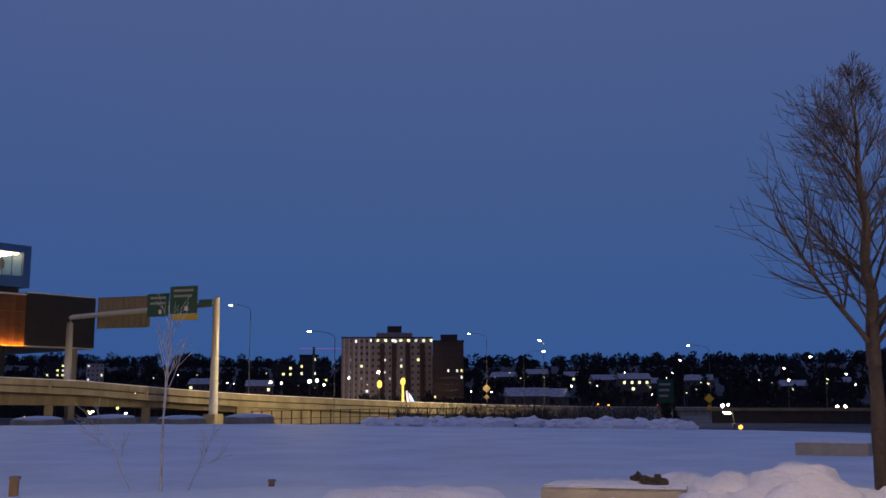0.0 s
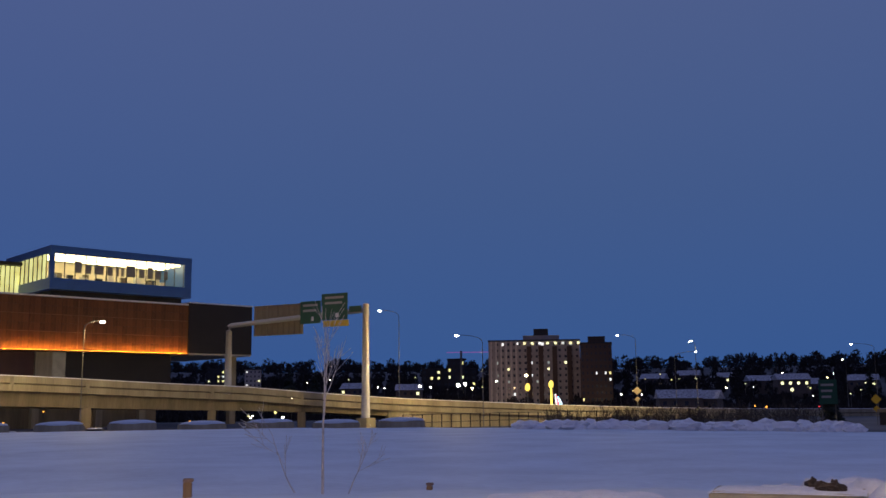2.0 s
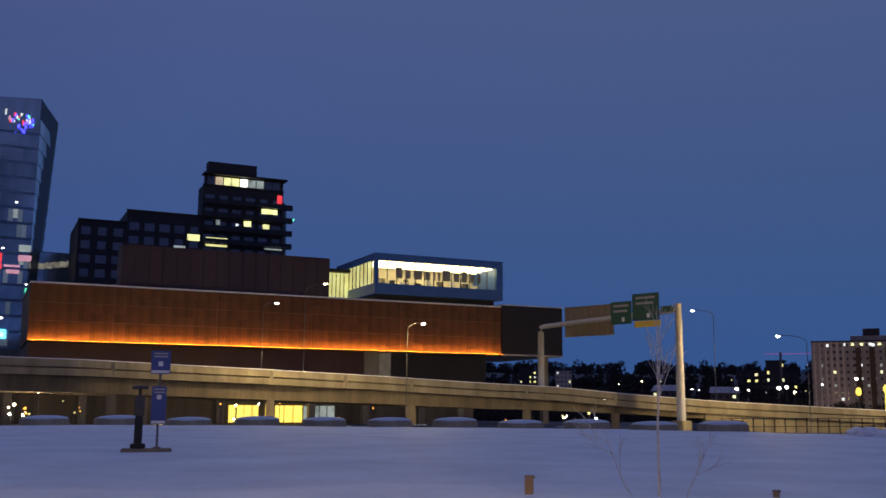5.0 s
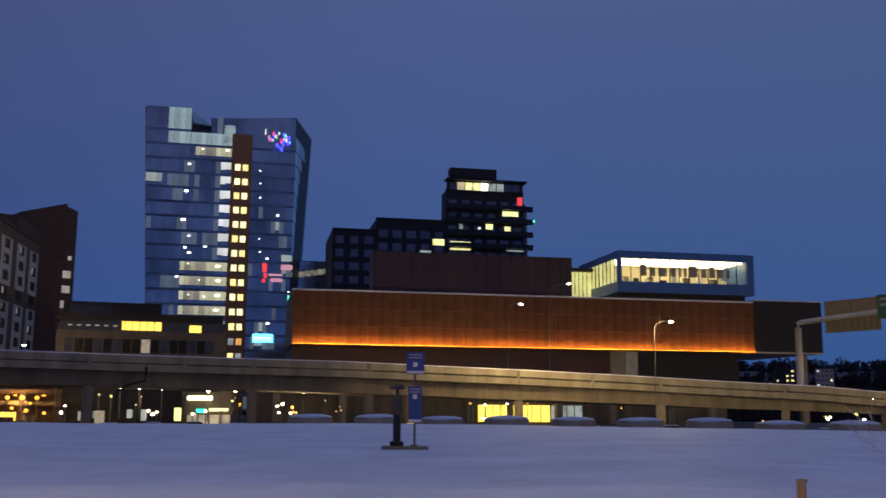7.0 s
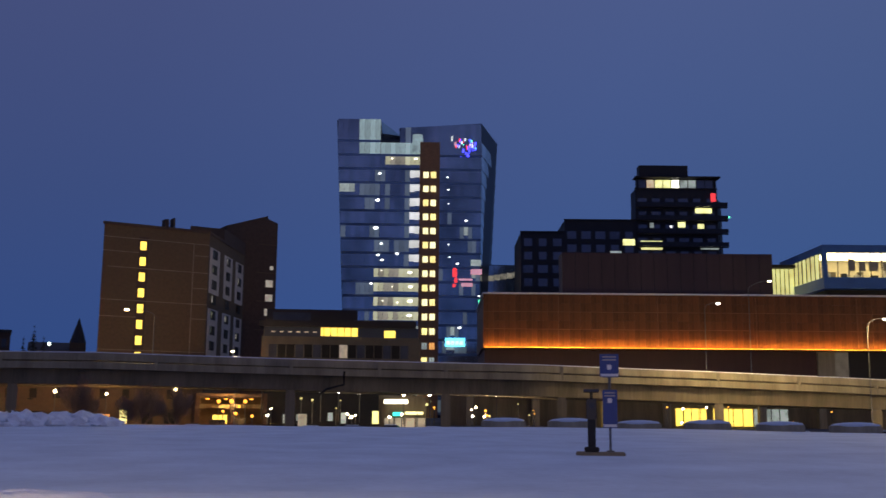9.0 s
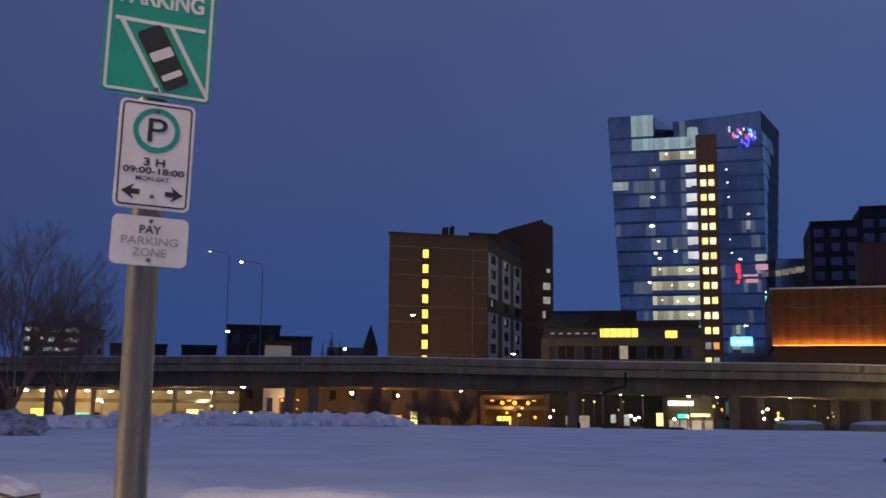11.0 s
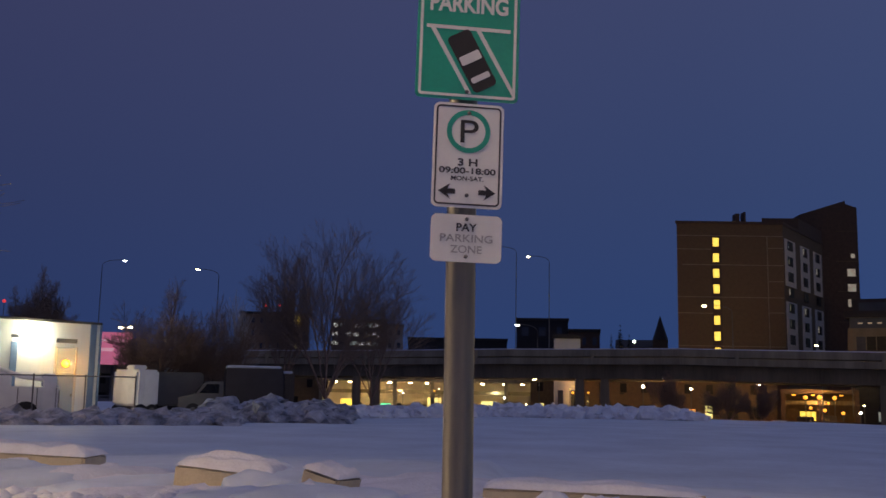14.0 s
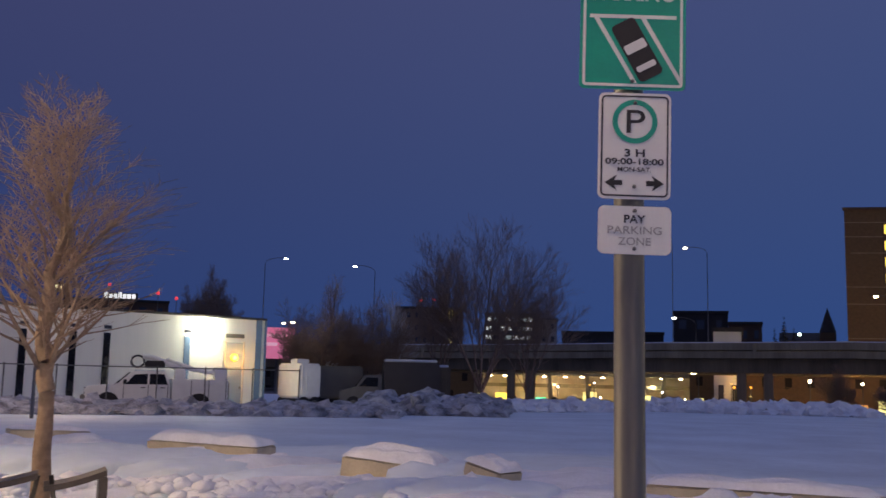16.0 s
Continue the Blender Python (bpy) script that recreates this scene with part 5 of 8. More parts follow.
def bare_tree(foot, height, trunk_r, fork, limbs, seed, bark, label, most=3, spread=(25, 50), up=0.05, open_=0.35, kids=1, sides=8, least=0.004, lean=0.0, group="", width=None, leader=False, drift=(0, 0), low=0.0, flat=0.24, splay=(0.6, 1.2)):
    rng = random.Random(seed)
    g = thing("tree", foot, 0, label, "tree", group)
    segs = []
    # bole with root flare
    p, n = Vector((0, 0, -0.15)), 7
    for i in range(n):
        q = Vector((lean * (i + 1) / n + rng.uniform(-1, 1) * 0.07 * trunk_r, rng.uniform(-1, 1) * 0.07 * trunk_r, fork * (i + 1) / n))
        segs.append((p, q, trunk_r * (1.25 if i == 0 else 1.06 - 0.05 * i), trunk_r * (1.05 - 0.05 * i), 0))
        p = q
    part("trunk", tubes([segs[0][0]] + [s_[1] for s_ in segs], [segs[0][2]] + [s_[3] for s_ in segs], 14), bark, g)
    crown = []
    if leader:  # one main stem with side limbs that get shorter towards the top
        n, top, r = 16, height - fork, trunk_r * 0.86
        for i in range(n):
            t = (i + 1) / n
            q = p + Vector((rng.uniform(-1, 1) * 0.05 + drift[0] / n, rng.uniform(-1, 1) * 0.05 + drift[1] / n, top / n))
            r1 = trunk_r * 0.86 * (1 - t) ** 0.85 + 0.004
            crown.append((p, q, r, r1, 0))
            for _ in range(limbs if i < n - 2 else 3):
                a = rng.uniform(0, math.tau)
                tilt = rng.uniform(*splay) * (1.15 - 0.5 * t)
                d = Vector((math.cos(a) * tilt, math.sin(a) * tilt, 1)).normalized()
                L = width * 0.62 * (flat + low * (1 - t) ** 0.85) * rng.uniform(0.6, 1.1)
                branch(crown, rng, q, d, L, max(r1 * rng.uniform(0.22, 0.42), 0.006), 1, most, up, spread, kids, 7)
            p, r = q, r1
    else:
        branch(crown, rng, p, Vector((0.03, 0.02, 1)), height - fork, trunk_r * 0.62, 0, most, up, spread, kids, 10)
        for k in range(limbs):
            a = k * math.tau / limbs + rng.uniform(-0.4, 0.4)
            d = Vector((math.cos(a) * open_, math.sin(a) * open_, 1)).normalized()
            branch(crown, rng, p, d, (height - fork) * rng.uniform(0.62, 0.95), trunk_r * rng.uniform(0.38, 0.52), 0, most, up, spread, kids, 8)
    # fit the crown to its height and width
    base = Vector((lean, 0, fork))
    zs = sorted(q.z for _, q, _, _, _ in crown)
    kz = (height - fork) / (zs[-max(1, len(zs) // 400)] - fork)
    rad = sorted(math.hypot(q.x, q.y) for _, q, _, _, _ in crown)
    kx = (width / 2) / rad[int(len(rad) * 0.985)] if width else kz
    crown = [(Vector((a.x * kx, a.y * kx, fork + (a.z - fork) * kz)), Vector((b.x * kx, b.y * kx, fork + (b.z - fork) * kz)), r0, r1, lev) for a, b, r0, r1, lev in crown]
    tree_mesh("crown", crown, bark, g, sides, least)
    return g


f = spot(ST_A, 2.35, 12.2, z=0.2)
bare_tree(f, 5.4, 0.092, 1.75, 3, 5, BARK_BROWN, "bare young street tree with ascending dark branches in snow", most=3, spread=(24, 52), up=0.035, kids=2, least=0.0026, width=3.0, leader=True, drift=(-0.2, 0.0), low=1.05, flat=0.15, splay=(0.8, 1.5))
f = spot(ST_C, 140.0, 9.6, z=0.2)
bare_tree(f, 4.02, 0.086, 1.25, 3, 9, BARK_LAMPLIT, "bare young street tree lit warm by a street lamp", most=3, spread=(24, 50), up=0.05, kids=2, least=0.0019, width=2.2, leader=True, drift=(-0.14, 0.12), low=0.45, flat=0.5, splay=(0.35, 0.8))
f = spot(ST_A, 41.4, 17.8, z=-0.3)
bare_tree(f, 3.7, 0.026, 1.5, 1, 3, BARK_PALE, "slender pale birch sapling in the snow field", most=2, open_=0.3, spread=(18, 40), least=0.004, width=1.0)
for dx, dz, sd in ((-0.35, 1.3, 4), (0.35, 1.0, 6)):
    g = thing("sapling_shoot", (f.x + dx * 0.75, f.y + dx * 0.75, -0.08), 0, "thin pale birch shoot in snow", "shrub", "birch shoots")
    sg = []
    branch(sg, random.Random(sd), Vector((0, 0, 0)), Vector((dx, dx, 1)).normalized(), dz, 0.014, 0, 2, 0.06, (25, 45), 1)
    tree_mesh("stem", sg, BARK_PALE, g, 5, 0.005)

for st, a, r, h, tr, fork, limbs, seed, op, mst, least, wd, lab in (
        (ST_C, 116.2, 70, 13.0, 0.17, 1.2, 9, 21, 0.48, 3, 0.008, 13.0, "tall bare multi-stemmed tree behind the snow bank"),
        (ST_C, 118.6, 73, 11.3, 0.13, 1.2, 6, 25, 0.35, 3, 0.008, 7.0, "tall bare multi-stemmed tree behind the snow bank"),
        (ST_C, 113.6, 74, 10.6, 0.13, 1.2, 6, 27, 0.40, 3, 0.008, 10.0, "bare leaning tree behind the snow bank"),
        (ST_C, 121.3, 63, 7.4, 0.11, 1.5, 2, 29, 0.30, 2, 0.012, 3.0, "pale thin birch with few limbs by the yard"),
        (ST_C, 125.4, 60, 7.3, 0.20, 1.6, 18, 31, 1.0, 3, 0.009, 6.4, "round bushy bare tree in front of the yard"),
        (ST_C, 122.6, 62, 6.6, 0.15, 1.2, 14, 33, 0.95, 3, 0.009, 5.6, "round bushy bare tree in front of the yard"),
        (ST_C, 131.9, 88, 10.8, 0.25, 4.0, 18, 35, 0.95, 3, 0.012, 5.4, "dense round bare tree behind the white building"),
        (ST_B, 96.6, 100, 4.0, 0.10, 0.8, 5, 37, 0.6, 3, 0.012, 4.5, "dark bare shrub tree before the overpass"),
        (ST_B, 93.6, 104, 3.6, 0.12, 0.8, 6, 39, 0.7, 3, 0.012, 5.0, "dark bare shrub tree before the overpass"),
        (ST_B, 91.8, 106, 3.4, 0.10, 0.6, 5, 41, 0.7, 3, 0.012, 4.0, "dark bare shrub tree before the overpass")):
    f = spot(st, a, r, z=-0.3 if r < 95 else -2.0)
    bare_tree(f, h + (0.3 if r < 95 else 2.0), tr, fork, limbs, seed, BARK_PALE if "pale" in lab else BARK_DARK, lab, mst, (26, 62) if "round" in lab else (14, 38), 0.0 if "round" in lab else 0.04, op, 2, 5, least * 0.75, group="bare trees", width=wd)


def conifer(foot, height, width, seed, label="dark spruce tree standing in snow", group="conifers"):
    rng = random.Random(seed)
    g = thing("conifer", foot, 0, label, "tree", group)
    part("trunk", tubes([(0, 0, 0), (0, 0, height * 0.95)], [height * 0.02, 0.02], 5), BARK_DARK, g)
    bm = bmesh.new()
    for k in range(260):
        t = rng.random() ** 0.8
        z = height * (0.06 + 0.94 * t)
        w = width * (1 - t) * rng.uniform(0.6, 1.1) + 0.05
        a = rng.uniform(0, math.tau)
        o = Vector((math.cos(a), math.sin(a), 0))
        s = Vector((-o.y, o.x, 0)) * (0.12 + w * 0.22)
        c = Vector((0, 0, z + height * 0.05))
        bm.faces.new([bm.verts.new(v) for v in (c - s * 0.4, c + o * w - UP * w * 0.35 - s, c + o * w * 1.1 - UP * w * 0.45, c + o * w - UP * w * 0.35 + s, c + s * 0.4)])
    part("crown", bm, CONIFER, g)
    return g


for st, a, r, el, w, sd in ((ST_C, 99.45, 160, 3.75, 2.4, 1), (ST_C, 99.95, 165, 3.15, 2.2, 2), (ST_C, 98.95, 170, 3.2, 2.2, 3), (ST_A, 43.0, 330, 2.1, 4.2, 4), (ST_A, 41.6, 335, 1.95, 4.0, 5), (ST_A, 15.76, 520, 2.45, 5.0, 6),
                            (ST_A, 9.45, 500, 2.15, 5.0, 7), (ST_A, 9.0, 505, 2.1, 5.0, 8), (ST_A, 11.1, 480, 2.0, 4.0, 9), (ST_A, 7.4, 480, 1.95, 4.0, 10), (ST_A, 13.3, 120, 0.3, 1.7, 11), (ST_A, 12.9, 122, -0.2, 1.6, 12)):
    p = spot(st, a, r, el)
    base = -2.2 if r < 200 else 2.0
    conifer((p.x, p.y, base), p.z - base, w, sd)

# ---------------------------------------------------------------- snow-capped concrete blocks, stakes, heaps
def concrete_block(place, w, d, h, rz, tilt, cap, seed, label):
    g = thing("concrete_block", place, rz, label, "concrete block", "field blocks")
    bm = bbox(-w / 2, w / 2, -d / 2, d / 2, -0.2, h, 0.035)
    bmesh.ops.subdivide_edges(bm, edges=[e for e in bm.edges if e.calc_length() > 0.5], cuts=6, use_grid_fill=True)
    for v in bm.verts:
        v.co += Vector((noise.noise(v.co * 5 + Vector((seed, 0, 0))), noise.noise(v.co * 5 + Vector((0, seed, 0))), noise.noise(v.co * 4 + Vector((0, 0, seed))))) * 0.022
    bmesh.ops.transform(bm, matrix=pose(0, 0, 0, 0, tilt, 0), verts=bm.verts)
    part("block", bm, BLOCK, g)
    bm = bmesh.new()
    n, k = 26, 12
    grid = []
    for i in range(n + 1):
        row = []
        for j in range(k + 1):
            u, v = i / n * 2 - 1, j / k * 2 - 1
            e = max(0.0, 1 - abs(u) ** 5) * max(0.0, 1 - abs(v) ** 4)
            z = h - 0.012 + cap * (e ** 0.5) * (0.75 + 0.5 * noise.noise(Vector((u * 2 + seed, v * 1.5, seed))))
            row.append(bm.verts.new((u * w * 0.5 * 1.0, v * d * 0.5, z)))
        grid.append(row)
    for i in range(n):
        for j in range(k):
            f_ = bm.faces.new((grid[i][j], grid[i + 1][j], grid[i + 1][j + 1], grid[i][j + 1]))
            f_.smooth = True
    bmesh.ops.transform(bm, matrix=pose(0, 0, 0, 0, tilt, 0), verts=bm.verts)
    part("snow_cap", bm, SNOW_ROUGH, g, "rounded cap of snow")
    return g


DRIFTS = []
for st, a, r, w, d, zb, h, turn, tilt, cap, sd in ((ST_C, 131.2, 15.8, 1.75, 0.9, 0.34, 0.30, -24, 2.0, 0.20, 1), (ST_C, 120.9, 12.4, 1.22, 0.75, 0.30, 0.36, -22, 5, 0.19, 2), (ST_C, 115.7, 11.9, 0.52, 0.5, 0.34, 0.33, -34, 13, 0.12, 3),
                                                  (ST_C, 100.8, 12.1, 2.55, 0.8, 0.30, 0.20, 4, 1.2, 0.13, 4), (ST_A, 27.5, 12.6, 2.3, 0.8, 0.27, 0.12, -3, 0, 0.17, 5), (ST_A, 16.2, 11.9, 1.62, 0.8, 0.32, 0.30, -5, 0, 0.05, 6),
                                                  (ST_C, 139.8, 20.0, 1.4, 0.8, 0.22, 0.38, 8, 2, 0.08, 7), (ST_A, 4.6, 30, 1.9, 0.9, -0.05, 0.42, -8, 0, 0.10, 8)):
    p = spot(st, a, r, z=zb)
    concrete_block(p, w, d, h, a + turn, tilt, cap, sd, "pale concrete block half buried under a cap of snow")
    side = Vector((math.cos(radians(a + turn)), math.sin(radians(a + turn)), 0))
    if r < 18:
        for k in range(7):
            t = (k / 6 - 0.5) * (w + 0.7)
            DRIFTS.append((p + side * t - bearing(a + turn) * (d * 0.5 + 0.22 + 0.1 * (k * 7 % 3)) - UP * 0.05, (0.42, 0.34, 0.12 + 0.05 * (k * 5 % 4))))


def snow_heap(name, items, material, label, kind="stuff", sub=3, rough=0.35, smooth=True):
    bm = bmesh.new()
    for k, (p, s) in enumerate(items):
        blob(bm, p, s, k + len(items), rough, sub, smooth=smooth)
    ob = part(name, bm, material)
    return tagged(ob, label, "snow bank", kind=kind)


R = random.Random(7)
for k in range(9):
    DRIFTS.append((spot(ST_C, 137 + 0.8 * k, 18.2 + 0.3 * (k % 3), z=0.28), (0.55, 0.45, 0.18 + 0.04 * (k % 3))))
snow_heap("snow_drift", DRIFTS, SNOW_ROUGH, "soft snow drifted against the concrete blocks", rough=0.5)
mounds = []
for a, r, w, d, h in ((118.6, 12.2, 0.9, 0.6, 0.34), (117.4, 11.2, 1.2, 0.6, 0.24), (121.0, 11.2, 1.1, 0.5, 0.2), (114.2, 11.2, 0.9, 0.5, 0.2), (135.0, 13.6, 1.9, 0.7, 0.34), (138.6, 13.8, 1.8, 0.8, 0.4), (131.5, 13.4, 1.6, 0.6, 0.26), (126.5, 12.6, 1.5, 0.7, 0.2), (119.6, 12.6, 0.7, 0.5, 0.42)):
    c = spot(ST_C, a, r, z=0.34)
    mounds.append((c, (w, d, h)))
for m_ in mounds:
    snow_heap("snow_mound", [m_], SNOW, "smooth wind-blown mound of snow between concrete blocks", kind="", rough=0.18, sub=4)
items = []
for k in range(46):
    a, r = R.uniform(1.5, 12.2), R.uniform(9.8, 11.6)
    p = spot(ST_A, a, r, z=0.28)
    s = R.uniform(0.16, 0.42)
    items.append((p + UP * R.uniform(0, 0.34) * math.exp(-((a - 7.5) / 4.5) ** 2), (s, s, s * R.uniform(0.6, 0.95))))
snow_heap("snow_heap", items, SNOW_ROUGH, "lumpy heap of ploughed snow lit warm")
items = []
for k in range(30):
    a, r = R.uniform(6, 17), R.uniform(12.8, 15)
    p = spot(ST_A, a, r, z=0.12)
    s = R.uniform(0.2, 0.5)
    items.append((p, (s * 1.3, s, s * 0.85)))
snow_heap("snow_heap", items, SNOW_ROUGH, "low heap of ploughed snow beside a concrete block", rough=0.5)
items = []
for k in range(60):
    a = R.uniform(108, 150)
    r = R.uniform(9.5, 13.5) + (a - 108) * 0.06
    p = spot(ST_C, a, r, z=0.2)
    s = R.uniform(0.5, 1.3)
    items.append((p, (s * 1.5, s, s * R.uniform(0.12, 0.30))))
snow_heap("snow_drift", items, SNOW_ROUGH, "soft drifts of snow between the concrete blocks", rough=0.4)
items = []
for k in range(900):
    a, r = R.uniform(116, 150), R.uniform(10.2, 13.6)
    p = spot(ST_C, a, r, z=0.32 + R.uniform(-0.02, 0.06))
    s = R.uniform(0.03, 0.10)
    items.append((p, (s * 1.4, s, s * 0.7)))
for k in range(760):
    a = R.uniform(120, 152)
    r = 10.7 + (a - 122) * 0.075 + R.gauss(0, 0.22)
    p = spot(ST_C, a, r, z=0.34 + R.uniform(-0.02, 0.10))
    s = R.uniform(0.03, 0.11)
    items.append((p, (s * 1.5, s, s * 0.75)))
snow_heap("snow_crumbs", items, SNOW_ROUGH, "trodden crumbs of snow beside the walk", sub=1, rough=0.5)
# clods on the block
items = [(spot(ST_A, 14.3 + R.uniform(-0.8, 0.9), 11.9 + R.uniform(-0.2, 0.2), z=0.645 + R.uniform(0, 0.05)), (R.uniform(0.03, 0.09), 0.05, R.uniform(0.02, 0.06))) for _ in range(16)]
snow_heap("dirty_clods", items, BARK_BROWN, "dark frozen clods lying on the block", sub=2, rough=0.9, smooth=False)


def stake(place, h, w, rz, label):
    g = thing("wooden_stake", place, rz, label, "stake", "field stakes")
    part("post", bbox(-w / 2, w / 2, -w / 2, w / 2, -0.3, h, 0.012), WOOD_POST, g)
    part("cap", bbox(-w / 2 - 0.006, w / 2 + 0.02, -w / 2 - 0.006, w / 2 + 0.006, h + 0.001, h + 0.05, 0.01), BARK_DARK, g, "dark weathered top")
    return g


stake((-9.49, 9.55, 0), 0.58, 0.11, 40, "weathered wooden stake standing out of the snow")
stake((-8.61, 14.03, -0.2), 0.44, 0.09, 20, "short weathered wooden stake standing out of the snow")


# tree guard: a bent metal bench rail round the young tree
def make_tree_guard():
    c = spot(ST_C, 140.0, 9.2, z=0.02)
    g = thing("bench_rail", c, 140, "dark curved metal bench rail around a tree", "bench")
    for side, x0, x1, drop in ((0, -1.05, -0.02, 0.0), (1, 0.03, 0.52, 0.0)):
        bm = bmesh.new()
        n = 10
        prev = None
        for k in range(n + 1):
            t = k / n
            x = x0 + (x1 - x0) * t
            z = 0.72 - 0.09 * math.sin(math.pi * t) if side == 0 else 0.62 + 0.12 * t ** 1.6
            y = -0.25
            ring = [bm.verts.new((x, y + yy, z + zz)) for yy, zz in ((0, 0), (0.36, 0.0), (0.36, 0.05), (0, 0.05))]
            if prev:
                for q in range(4):
                    bm.faces.new((prev[q], prev[(q + 1) % 4], ring[(q + 1) % 4], ring[q]))
            else:
                bm.faces.new(ring)
            prev = ring
        bm.faces.new(prev[::-1])
        bmesh.ops.recalc_face_normals(bm, faces=bm.faces)
        part("rail", bm, GUARD, g)
    part("leg", bbox(0.46, 0.53, -0.25, 0.11, -0.1, 0.73, 0.01), GUARD, g)
    part("leg", bbox(-1.08, -1.02, -0.25, 0.11, -0.1, 0.73, 0.01), GUARD, g)
    for x0, x1 in ((-0.16, -0.02), (0.2, 0.08)):
        part("strut", tubes([(x0, -0.2, 0.0), (x1, -0.2, 0.75)], 0.022, 6), GUARD, g)


GUARD = mat("dark_bronze_metal", (0.10, 0.085, 0.07), 0.45, 0.2, 6.0, metal=0.6)
make_tree_guard()


# ---------------------------------------------------------------- pay station and its sign in the field
def make_pay_sign():
    p = spot(ST_B, 68.1, 34, z=0.0)
    b = thing("island_base", p, 68, "low concrete base in the snow field", "base slab")
    part("slab", bbox(-0.8, 0.8, -0.35, 0.35, -0.15, 0.09, 0.03), CONCRETE_DARK, b)
    m = spot(ST_B, 68.58, 34, z=0.09)
    g = thing("pay_station", m, 68, "dark parking pay station with a solar panel top", "pay station")
    part("foot", bbox(-0.24, 0.24, -0.2, 0.2, 0, 0.16, 0.03), BLACK, g)
    part("column", bbox(-0.13, 0.13, -0.12, 0.12, 0.16, 1.05, 0.02), BLACK, g)
    part("cabinet", bbox(-0.17, 0.17, -0.17, 0.15, 1.05, 1.72, 0.03), CAR_DARK, g)
    part("screen", bbox(-0.08, 0.08, -0.178, -0.172, 1.42, 1.58), GREY_GLASS, g)
    part("panel_arm", bbox(-0.05, 0.05, -0.04, 0.04, 1.72, 1.95), BLACK, g)
    bm = bbox(-0.25, 0.25, -0.2, 0.2, -0.02, 0.02, 0.008)
    bmesh.ops.transform(bm, matrix=pose(0, 0, 1.98, 12, 0, 0), verts=bm.verts)
    part("solar_panel", bm, BLACK, g)
    s = spot(ST_B, 67.56, 34, z=0.09)
    g = thing("pay_parking_sign", s, 68, "two blue pay parking boards on a steel post", "sign")
    part("pole", tubes([(0, 0, 0), (0, 0, 3.2)], 0.04, 8), STEEL, g)
    part("foot", bbox(-0.12, 0.12, -0.12, 0.12, 0, 0.05), STEEL, g)
    for z0, z1, w in ((2.43, 3.2, 0.62), (0.78, 2.02, 0.48)):
        bd = part("board", plate(w, z1 - z0, 0.03, -0.06, -0.045, 0, (z0 + z1) / 2), SIGN_BLUE, g)
        part("band", bbox(-w / 2 + 0.02, w / 2 - 0.02, -0.066, -0.061, z0 + 0.03, z0 + 0.12), SIGN_WHITE, bd)
        part("emblem", plate(0.15, 0.16, 0.04, -0.066, -0.061, 0, (z0 + z1) / 2 - 0.05 if w > 0.5 else z1 - 0.35), SIGN_WHITE, bd)
        for k in range(2):
            part("text_bar", bbox(-w * 0.36, w * 0.36, -0.066, -0.061, z1 - 0.12 - 0.1 * k, z1 - 0.07 - 0.1 * k), SIGN_GREY, bd)


make_pay_sign()


